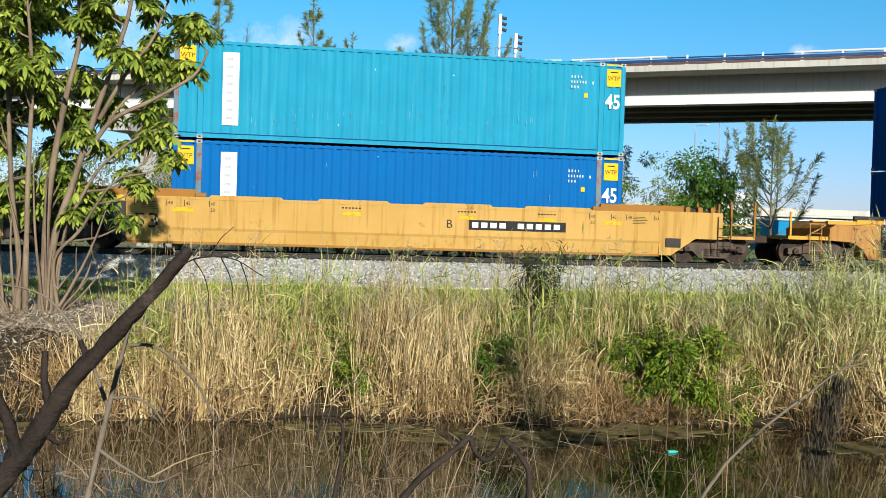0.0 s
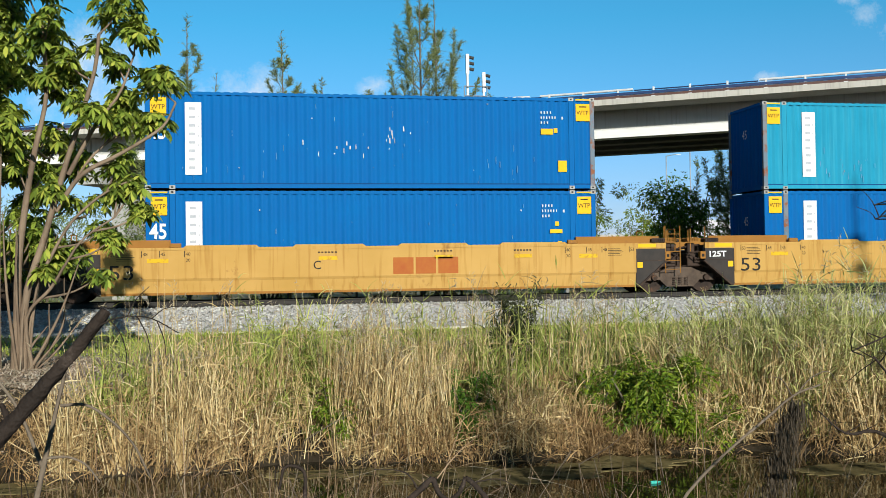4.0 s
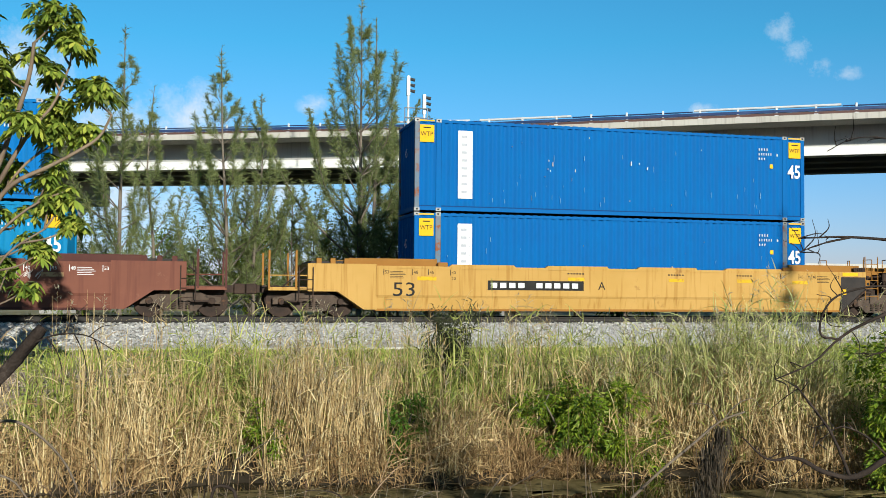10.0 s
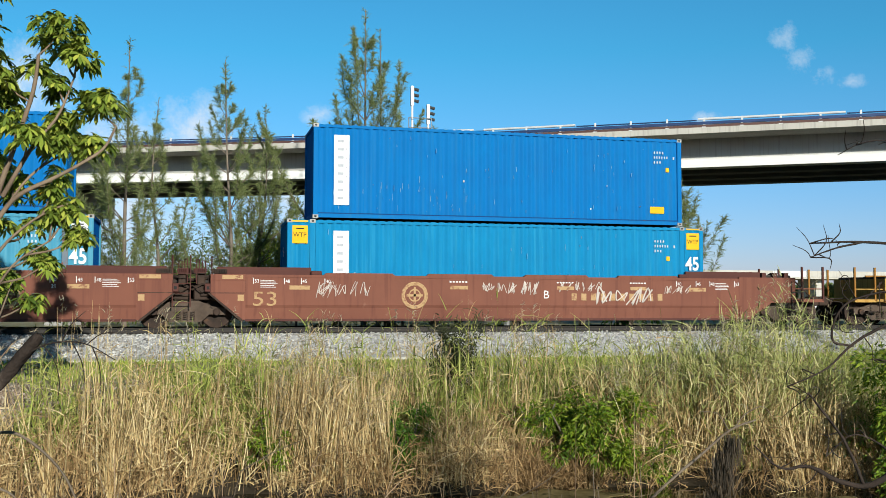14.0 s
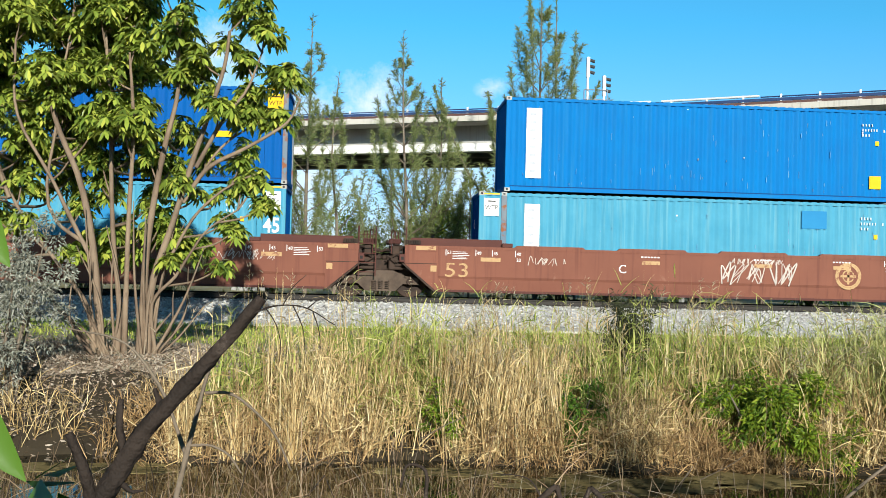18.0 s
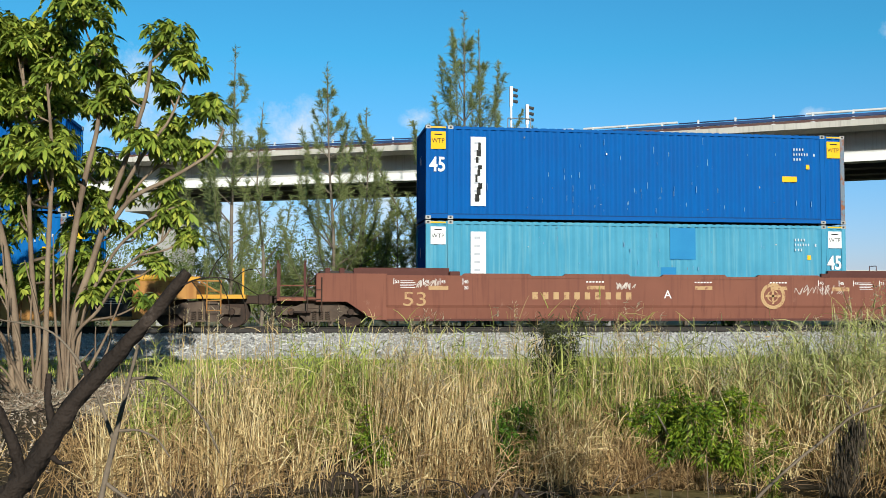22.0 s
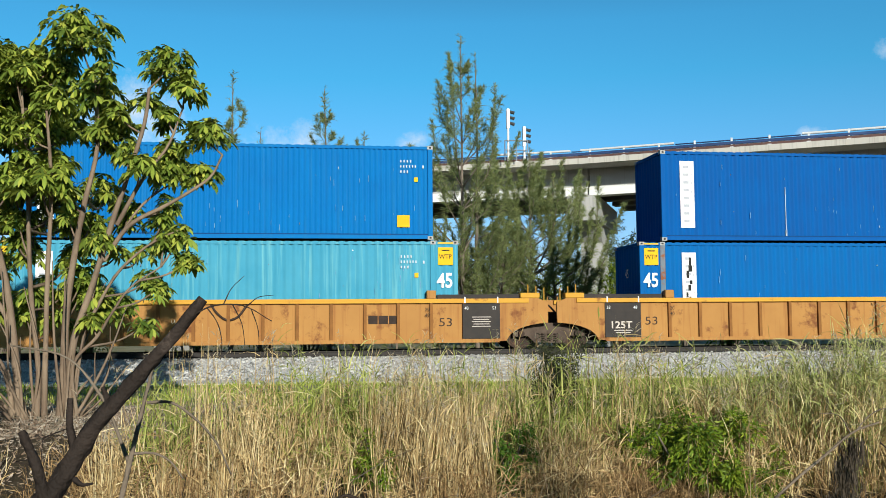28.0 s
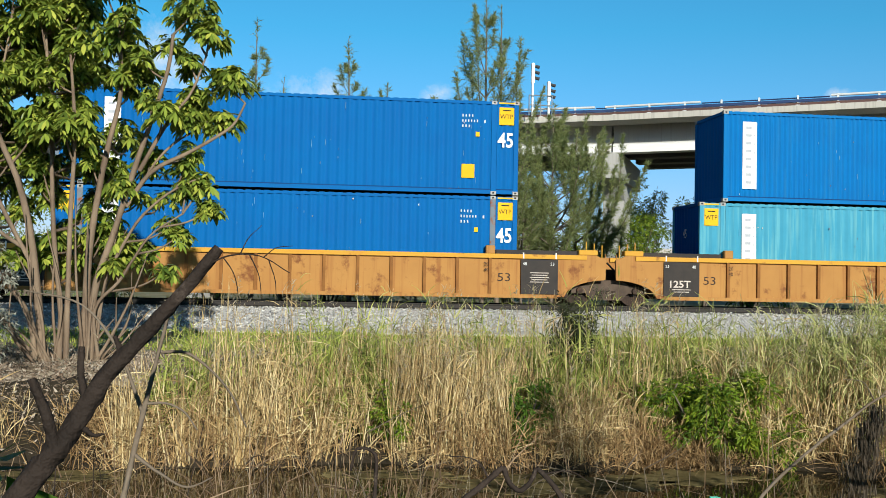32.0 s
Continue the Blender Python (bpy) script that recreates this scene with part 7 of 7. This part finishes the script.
def smooth_car(unit_x, body, lip, chord, label, ends, letter, marks):
    """A smooth-sided well car unit. ends: (left, right), C for coupled and J for jointed."""
    car = thing("well_car", pose(unit_x, TRACK, 0), label, "railway car", "well cars of the train")
    TRAIN.append((car, unit_x, 0.0))
    for s in (-1, 1):
        prof = [(s * 1.47, 1.56), (s * 1.47, 0.68), (s * 1.43, 0.60), (s * 1.38, 0.25), (s * 1.30, 0.25), (s * 1.36, 0.7), (s * 1.40, 1.56)]
        part("side_sheet", sweep(prof, -8.08, 8.08), body, car, "smooth welded side sheet")
        part("top_chord", sweep([(s * 1.485, 1.50), (s * 1.485, 1.575), (s * 1.30, 1.575), (s * 1.30, 1.50)], -8.08, 8.08), chord, car)
        part("bottom_chord", sweep([(s * 1.395, 0.20), (s * 1.395, 0.27), (s * 1.22, 0.27), (s * 1.22, 0.20)], -8.08, 8.08), lip, car)
        for k in range(4):
            xc = -4.7 + k * 3.15
            part("top_pad", prism([(xc - 1.08, 1.575), (xc - 1.0, 1.64), (xc + 1.0, 1.64), (xc + 1.08, 1.575)], min(s * 1.47, s * 1.32), max(s * 1.47, s * 1.32)), chord, car)
    part("well_floor", bx(-8.0, 8.0, -1.3, 1.3, 0.22, 0.372), M_IRON, car)
    for q in (-1, 1):
        a, b = (min(q * 6.15, q * 8.9), max(q * 6.15, q * 8.9))
        part("end_coaming", bx(a, b, -1.33, -1.27, 1.45, 1.80), lip, car, "raised coaming at the well end")
        part("end_coaming", bx(a, b, 1.27, 1.33, 1.45, 1.80), lip, car, "raised coaming at the well end")
        part("lock_box", bx(q * 6.0 - 0.16, q * 6.0 + 0.16, -1.49, -1.36, 1.57, 1.70, bevel=0.02), lip, car)
        if ends[0 if q < 0 else 1] == "C":
            coupled_end(car, q, body, lip, -1.47)
        else:
            joint_end(car, q, body, lip, -1.47, "125T" if marks == "dark" else "", q < 0)
    yf = -1.474
    faded = M_FADE if marks == "dark" else M_TAN
    mk = M_BLACK if marks == "dark" else M_TAN
    small = M_BLACK if marks == "dark" else M_WHITE
    text("length_number", "53", 0.60, mk, car, -7.9 if ends[0] == "J" else -7.6, yf, 0.66, 1.3)
    if letter:
        text("unit_letter", letter[0], 0.36, small, car, letter[1], yf, 0.90)
    for q in (-1, 1):
        for k, (dx, num) in enumerate(((7.85, "53"), (6.95, "48"), (6.45, "45"), (5.75, "40"))):
            part("scale_tick", bx(q * dx - 0.01, q * dx + 0.01, yf - 0.003, yf, 1.30, 1.48), small, car)
            text("scale_number", num, 0.14, small, car, q * dx + 0.03, yf, 1.34)
        text("scale_number", "20", 0.14, small, car, q * 5.75 + 0.03, yf, 1.16)
        plate("safety_label", faded, car, q * 6.5 - 0.3, q * 6.5 + 0.3, 1.14, 1.26, yf, "faded yellow safety strip")
        for k in range(5):
            plate("stencil_bar", small, car, q * 7.4 - 0.25, q * 7.4 + 0.15 + 0.05 * (k % 3), 1.40 - k * 0.05, 1.415 - k * 0.05, yf)
    for xc in (-1.6, 1.9, 4.4):
        plate("safety_label", faded, car, xc - 0.28, xc + 0.28, 1.17, 1.28, yf, "yellow safety strip")
        for k in range(6):
            plate("stencil_bar", small, car, xc - 0.3 + k * 0.1, xc - 0.24 + k * 0.1, 1.38, 1.42, yf)
    return car, yf


def number_board(car, x0, x1, z0, z1, yf, count=10):
    """A black board with the car's number as plain white bars."""
    b = plate("number_board", M_BLACK, car, x0, x1, z0, z1, yf, "black number board with white bars")
    w = (x1 - x0 - 0.2) / count
    for k in range(count):
        if k != 4:
            plate("number_bar", M_WHITE, b, x0 + 0.1 + k * w, x0 + 0.1 + k * w + w * 0.68, z0 + 0.07, z1 - 0.07, yf - 0.005)


def scrawl(car, x0, z0, w, h, yf, seed, mat=M_GRAFF, r=0.012):
    """Unreadable sprayed scribble: jagged crossing strokes that lean, one mesh."""
    rng = np.random.default_rng(seed)
    pieces = []
    k = max(3, int(w / (0.62 * h)))
    for i in range(k):
        cx = x0 + w * (i + 0.5) / k
        for _ in range(rng.integers(1, 4)):
            m = rng.integers(3, 6)
            px, pz = rng.uniform(-0.55, 0.55, m) * w / k, rng.uniform(0, 1, m)
            pz[::2] *= 0.35
            pz[1::2] = 1 - pz[1::2] * 0.35
            pts = [(cx + a + 0.22 * h * b, 0, z0 + h * b) for a, b in zip(px, pz)]
            v, f, c = tube(pts, rng.uniform(0.6, 1.1) * r * np.ones(m), 5)
            pieces.append((v, f))
    v, f = merge(pieces)
    v[:, 1] = yf - 0.002 + v[:, 1] * 0.12
    part("scribble", quads("scribble", v, f, mat), None, car, "sprayed pale scribble")


def ring_mark(car, xc, zc, r, yf, mat):
    rb = bmesh.new()
    for rr, th in ((r * 0.93, 0.05), (r * 0.80, 0.06), (r * 0.42, 0.04)):
        for j in range(28):
            a0, a1 = 2 * math.pi * j / 28, 2 * math.pi * (j + 1) / 28
            rod(rb, (xc + rr * math.cos(a0), yf, zc + rr * math.sin(a0)), (xc + rr * math.cos(a1), yf, zc + rr * math.sin(a1)), th * 0.5, n=4)
    for dx, dz in ((r * 0.6, 0.035), (0.035, r * 0.6)):
        box(rb, xc - dx * 1.0, xc + dx, yf - 0.006, yf, zc - dz, zc + dz)
    for v in rb.verts:
        v.co.y = yf + (v.co.y - yf) * 0.15 - 0.002
    part("round_mark", rb, mat, car, "faded round tan emblem")


def ribbed_car(unit_x, label, ends, seed):
    """A rib-sided well car unit in rusted yellow."""
    car = thing("well_car", pose(unit_x, TRACK, 0), label, "railway car", "well cars of the train")
    TRAIN.append((car, unit_x, 0.0))
    for s in (-1, 1):
        part("side_sheet", bx(-8.08, 8.08, min(s * 1.35, s * 1.38), max(s * 1.35, s * 1.38), 0.26, 1.45), M_RUSTY, car, "rust-streaked recessed side sheet")
        part("top_chord", sweep([(s * 1.49, 1.42), (s * 1.49, 1.55), (s * 1.25, 1.55), (s * 1.25, 1.42)], -9.0, 9.0), M_CHORD, car, "yellow painted top chord")
        part("bottom_chord", sweep([(s * 1.47, 0.22), (s * 1.47, 0.33), (s * 1.25, 0.33), (s * 1.25, 0.22)], -8.08, 8.08), M_RUSTY, car)
        for k in range(17):
            xx = -8.0 + k * 1.0
            part("side_rib", prism([(xx - 0.045, 0.33), (xx + 0.045, 0.33), (xx + 0.045, 1.42), (xx - 0.045, 1.42)], min(s * 1.38, s * 1.465), max(s * 1.38, s * 1.465)), M_RIB, car)
    part("well_floor", bx(-8.0, 8.0, -1.3, 1.3, 0.22, 0.427), M_IRON, car)
    yf = -1.384
    for q in (-1, 1):
        a, b = (min(q * 6.2, q * 9.0), max(q * 6.2, q * 9.0))
        part("end_coaming", bx(a, b, -1.33, -1.24, 1.55, 1.68), M_DARK, car)
        part("lock_box", bx(q * 6.0 - 0.14, q * 6.0 + 0.14, -1.5, -1.3, 1.55, 1.80, bevel=0.02), M_RUSTY, car)
        a, b = (min(q * 6.95, q * 8.1), max(q * 6.95, q * 8.1))
        bd = part("load_board", bx(a, b, -1.475, -1.468, 0.34, 1.40), M_DARK, car, "black load board with white lettering")
        plate("board_bar", M_WHITE, bd, a + 0.05, a + 0.09, 1.42, 1.60, -1.49)
        plate("board_bar", M_WHITE, bd, b - 0.09, b - 0.05, 1.42, 1.60, -1.49)
        if q < 0:
            text("load_number", "125T", 0.30, M_GRAFF, bd, a + 0.14, -1.478, 0.62, 1.15, 0.02)
        text("scale_number", "53", 0.13, M_WHITE, bd, a + 0.05 if q < 0 else b - 0.24, -1.478, 1.22)
        text("scale_number", "48", 0.13, M_WHITE, bd, b - 0.24 if q < 0 else a + 0.05, -1.478, 1.22)
        for k in range(2 if q < 0 else 5):
            plate("stencil_bar", M_GRAFF, bd, a + 0.28 + 0.05 * (k % 2), b - 0.28 - 0.05 * (k % 2), 0.98 - k * 0.07 - (0.44 if q < 0 else 0), 1.002 - k * 0.07 - (0.44 if q < 0 else 0), -1.476)
        text("length_number", "53", 0.36, M_IRON, car, 6.22 if q > 0 else -6.8, yf, 0.72, 1.25)
        for k, num in enumerate(("20", "40")):
            text("scale_number", num, 0.15, M_IRON, car, q * 5.9 - 0.1, -1.47, 1.18 - k * 0.17)
        if ends[0 if q < 0 else 1] == "C":
            part("end_body", prism([(q * 8.08, 0.26), (q * 8.5, 0.26), (q * 8.75, 0.62), (q * 9.1, 0.82), (q * 9.9, 0.86), (q * 9.9, 1.25), (q * 9.5, 1.48), (q * 8.08, 1.48)], -1.42, 1.42), M_RUSTY, car)
            part("end_rail", bx(min(q * 8.3, q * 10.0), max(q * 8.3, q * 10.0), -1.46, -1.3, 1.38, 1.5), M_CHORD, car)
            part("platform", bx(min(q * 9.9, q * 11.3), max(q * 9.9, q * 11.3), -1.35, 1.35, 0.86, 0.98), M_CHORD, car, "yellow end platform")
            part("railing_post", bx(min(q * 11.2, q * 11.26), max(q * 11.2, q * 11.26), -1.36, -1.30, 0.9, 1.75), M_CHORD, car)
            part("railing_bar", rod(bmesh.new(), (q * 9.8, -1.33, 1.38), (q * 10.6, -1.33, 1.38), 0.025, n=6), M_RUSTY, car)
            part("brace", rod(bmesh.new(), (q * 10.0, -1.33, 1.35), (q * 10.7, -1.33, 0.95), 0.025, n=6), M_RUSTY, car)
            ladder(car, q * 10.4, -1.44, 0.4, 1.4, 0.4, M_RUSTY)
            cb = bmesh.new()
            box(cb, min(q * 10.9, q * 11.9), max(q * 10.9, q * 11.9), -0.14, 0.14, 0.70, 0.96, bevel=0.03)
            part("coupler", cb, M_IRON, car, "rusty knuckle coupler")
            truck_parts(car, q * 10.0)
        else:
            pts = [(q * 8.08, 0.26), (q * 8.30, 0.26)] + [(q * (9.78 - 1.45 * math.cos(a)), 0.26 + 0.55 * math.sin(a)) for a in np.linspace(0.15, 1.45, 8)] + [(q * 9.62, 1.42), (q * 9.3, 1.56), (q * 8.08, 1.56)]
            for y0, y1 in ((-1.44, -1.34), (1.34, 1.44)):
                part("arch_panel", prism(pts, y0, y1), M_RUSTY, car, "rusty panel arched over the wheels")
            part("end_step", bx(min(q * 8.75, q * 9.35), max(q * 8.75, q * 9.35), -1.47, -1.1, 1.56, 1.72, bevel=0.02), M_CHORD, car)
            part("end_deck", bx(min(q * 8.2, q * 9.4), max(q * 8.2, q * 9.4), -1.2, 1.2, 0.95, 1.12), M_IRON, car)
            part("articulation_arm", bx(min(q * 9.0, q * 9.9), max(q * 9.0, q * 9.9), -0.35, 0.35, 0.8, 1.15, bevel=0.04), M_IRON, car, "cast articulation arm")
            for k in range(3):
                part("handrail", rod(bmesh.new(), (q * (9.0 + 0.25 * k), -1.38, 1.1), (q * (9.0 + 0.25 * k), -1.38, 1.98 - 0.05 * k), 0.017, n=6), M_CHORD, car)
            ladder(car, q * 9.45, -1.42, 0.9, 1.6, 0.3, M_RUSTY)
            part("air_hose", quads("air_hose", *tube([(q * 8.9, -1.0, 1.3), (q * 9.4, -1.1, 1.0), (q * 9.75, -0.9, 1.35)], [0.03, 0.03, 0.03], 6)[:2], M_BLACK, True), None, car)
            if q < 0:
                truck_parts(car, q * 9.78)
    return car, yf


# the units in order, each with its place along the train
U = [27.45, 3.70, -15.79, -35.37, -59.18, -78.40, -97.92, -121.44, -140.95, -160.50]
Z_LOW, Z_UP = 0.375, 3.30        # smooth-sided cars
Z_LOW_R, Z_UP_R = 0.43, 3.355      # rib-sided cars
SMOOTH_Y = dict(body=M_YELLOW, lip=M_YELLIP, chord=M_YELLOW)
SMOOTH_B = dict(body=M_BROWN, lip=M_DKBROWN, chord=M_BROWN)

ribbed_car(U[0], "rust-stained yellow rib-sided well car", "CJ", 300)
c1, yf = smooth_car(U[1], **SMOOTH_Y, label="yellow smooth-sided well car with black number board", ends="JC", letter=("B", 1.25), marks="dark")
number_board(c1, 1.95, 5.0, 0.86, 1.16, yf)
plate("notice_board", M_DARK, c1, 8.25, 8.75, 0.5, 0.78, yf, "small framed notice board")
c2, yf = smooth_car(U[2], **SMOOTH_Y, label="yellow smooth-sided well car with a faded red emblem", ends="JJ", letter=("C", -2.05), marks="dark")
eb = bmesh.new()
for k in range(3):
    box(eb, 0.35 + k * 0.69, 0.97 + k * 0.69, yf - 0.004, yf, 0.72, 1.22)
part("emblem", eb, M_RED, c2, "faded red block emblem")
c3, yf = smooth_car(U[3], **SMOOTH_Y, label="yellow smooth-sided well car with black number board", ends="CJ", letter=("A", -0.85), marks="dark")
number_board(c3, -4.55, -1.35, 0.86, 1.16, yf)
c4, yf = smooth_car(U[4], **SMOOTH_B, label="brown smooth-sided well car with pale graffiti", ends="JC", letter=("B", 1.15), marks="pale")
ring_mark(c4, -3.0, 0.98, 0.42, yf, M_TAN)
for k in range(10):
    plate("number_bar", M_TAN, c4, 2.1 + k * 0.33, 2.1 + k * 0.33 + 0.17, 0.84, 1.06, yf, "tan number bars")
for sd, (a, w, zz, h) in enumerate(((-6.0, 1.6, 0.9, 0.5), (-0.9, 1.1, 1.05, 0.35), (0.4, 0.5, 1.0, 0.45), (1.6, 1.5, 1.1, 0.35), (5.3, 0.9, 1.05, 0.3))):
    scrawl(c4, a, zz, w, h, yf, 400 + sd)
scrawl(c4, 2.9, 0.66, 2.0, 0.65, yf, 410, r=0.034)
c5, yf = smooth_car(U[5], **SMOOTH_B, label="brown smooth-sided well car with large pale scribbles", ends="JJ", letter=("C", -2.6), marks="pale")
ring_mark(c5, 4.6, 0.98, 0.42, yf, M_TAN)
scrawl(c5, 0.4, 0.62, 2.4, 0.75, yf, 420, r=0.024)
scrawl(c5, -5.4, 1.05, 1.2, 0.3, yf, 421)
scrawl(c5, 0.9, 1.25, 1.6, 0.2, yf, 422)
c6, yf = smooth_car(U[6], **SMOOTH_B, label="brown smooth-sided well car with tan lettering", ends="CJ", letter=("A", 0.6), marks="pale")
ring_mark(c6, 4.2, 0.98, 0.42, yf, M_TAN)
for k in range(10):
    plate("number_bar", M_TAN, c6, -3.6 + k * 0.33, -3.6 + k * 0.33 + 0.17, 0.86, 1.08, yf, "tan number bars")
scrawl(c6, 4.9, 1.0, 1.7, 0.35, yf, 430)
scrawl(c6, -7.2, 1.2, 0.7, 0.28, yf, 431)
scrawl(c6, -1.0, 1.15, 0.7, 0.25, yf, 432)
c7, yf = ribbed_car(U[7], "rust-stained yellow rib-sided well car with dark number bars", "JC", 310)
nb = plate("number_board", M_BLACK, c7, 2.05, 3.95, 0.92, 1.13, yf, "number board of dark and white bars")
for k in range(9):
    plate("number_bar", M_WHITE, nb, 2.12 + k * 0.2, 2.25 + k * 0.2, 0.96, 1.09, yf - 0.005)
c8, yf = ribbed_car(U[8], "rust-stained yellow rib-sided well car with a hanging cable", "JJ", 311)
cv, cf, cc = tube([(-0.5, -1.40, 1.40), (-0.3, -1.42, 1.12), (0.0, -1.43, 0.95), (0.2, -1.42, 1.0), (0.55, -1.40, 1.40)], [0.035] * 5, 6)
part("hanging_cable", quads("hanging_cable", cv, cf, M_IRON, True), None, c8, "dark slack cable")
eb = bmesh.new()
for k in range(3):
    box(eb, 4.1 + k * 0.31, 4.38 + k * 0.31, yf - 0.004, yf, 0.80, 1.05)
part("emblem", eb, M_IRON, c8, "faded dark block emblem")
c9, yf = ribbed_car(U[9], "rust-stained yellow rib-sided well car", "JJ", 312)

container(U[0], Z_LOW_R, HALF45, M_NAVY, "navy blue corrugated shipping container in the well", 500)
container(U[0], Z_UP_R, HALF45, M_NAVY, "navy blue corrugated shipping container stacked on another", 501)
container(U[1], Z_LOW, HALF45, M_BLUE, "bright blue corrugated shipping container in the well", 502)
container(U[1], Z_UP, HALF45, M_WEATHERED, "weathered turquoise shipping container stacked on a blue one", 503, end_tone=M_BLUE, streaky=10)
container(U[2], Z_LOW, HALF45, M_BLUE, "bright blue shipping container in the well", 504, marks="L", name_x=-5.72, tag=((5.35, 5.75, 1.55, 1.67), (5.6, 5.72, 1.15, 1.3)))
container(U[2], Z_UP, HALF45, M_BLUE, "bright blue shipping container with a scraped dented side", 505, marks="L", name_x=-5.72, tag=((5.1, 5.5, 1.72, 1.90), (5.65, 5.93, 0.55, 0.90)), scuffs=20)
container(U[3], Z_LOW, HALF45, M_BLUE, "bright blue shipping container in the well", 506)
container(U[3], Z_UP, HALF45, M_BLUE, "bright blue shipping container stacked on its twin", 507, scuffs=8)
container(U[4], Z_LOW, HALF45, M_TEAL, "teal blue shipping container in the well", 508, streaky=14)
container(U[4], Z_UP, HALF40, M_SKYBLUE, "shorter blue shipping container stacked on a teal one", 509, tag=((4.95, 5.45, 0.40, 0.62),), streaky=12)
container(U[5], Z_LOW, HALF45, M_PALE, "faded pale teal shipping container with rusty posts", 510, end_tone=M_NAVY, wtp_mat=M_WHITE, patches=((3.2, 4.0, 2.05, 2.6),), streaky=18)
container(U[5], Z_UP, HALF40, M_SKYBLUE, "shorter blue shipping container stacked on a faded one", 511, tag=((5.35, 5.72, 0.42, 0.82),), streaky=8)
container(U[6], Z_LOW, HALF45, M_PALE, "faded teal shipping container with dark repair patches", 512, end_tone=M_NAVY, wtp_mat=M_WHITE, patches=((0.9, 1.75, 1.75, 2.75), (0.6, 1.1, 0.3, 1.5)), streaky=16)
t6 = container(U[6], Z_UP, HALF45, M_NAVY, "deep blue shipping container stacked on a faded teal one", 513, marks="L", tag=((4.7, 5.2, 1.35, 1.53),), streaky=8)
l7 = container(U[7], Z_LOW_R, HALF45, M_BLUE, "bright blue shipping container with a scribbled name panel", 514, marks="L", tag=((4.7, 5.2, 0.9, 1.05),))
t7 = container(U[7], Z_UP_R, HALF40, M_NAVY, "deep blue shorter shipping container with a white scratch", 515, tag=((5.4, 5.75, 0.55, 0.95),))
plate("scrape", M_SERIAL, t7, -1.925, -1.907, 0.25, 1.75, -WIDE - 0.001, "thin white vertical scratch")
plate("scrape", M_SERIAL, t7, -1.94, -1.89, 0.18, 0.36, -WIDE - 0.001, "white scratch mark")
container(U[8], Z_LOW_R, HALF45, M_TURQ, "pale turquoise shipping container in the well", 516, end_tone=M_NAVY, streaky=10)
container(U[8], Z_UP_R, HALF40, M_SKYBLUE, "blue shorter shipping container stacked on a turquoise one", 517, pitch=0.165, tag=((5.0, 5.38, 0.38, 0.75),))
container(U[9], Z_LOW_R, HALF45, M_BLUE, "bright blue shipping container in the well", 518, tag=((4.6, 5.0, 0.9, 1.05),))
container(U[9], Z_UP_R, HALF45, M_BLUE, "bright blue shipping container stacked on its twin", 519, tag=((5.1, 5.5, 0.5, 0.92),))
for box_, sd in ((t6, 91), (l7, 92)):
    rng = np.random.default_rng(sd)
    for k in range(9):
        a, c = -5.33 + 0.05 * (k % 3) + rng.uniform(-0.02, 0.02), 0.55 + k * 0.2
        plate("black_smear", M_BLACK, box_, a, a + rng.uniform(0.05, 0.14), c, c + rng.uniform(0.12, 0.26), -WIDE - 0.010, "black paint smeared over the name panel")


# ---- how the train runs ----
RUN = [(0.0, 0.0), (2.0, 9.81), (4.5, 21.94), (6.0, 29.24), (8.0, 39.06), (10.0, 48.96), (12.0, 58.91), (13.5, 66.28), (15.5, 76.11), (18.0, 88.5), (20.0, 98.53), (22.0, 108.61), (24.0, 118.7), (26.5, 131.39), (28.0, 138.96), (30.0, 149.28), (32.0, 159.71)]


def motions():
    for ob, x, z in TRAIN:
        walk(ob, [(t, pose(x + s, TRACK, z)) for t, s in RUN])

    roll = []
    for i in range(261):
        t = i * 32.0 / 260
        roll.append((t, np.interp(t, [r[0] for r in RUN], [r[1] for r in RUN]) / 0.457))
    for ws in WHEELS:
        x, y, z = ws.location
        walk(ws, [(t, pose(x, y, z, 0, math.degrees(a), 0)) for t, a in roll])


motions()
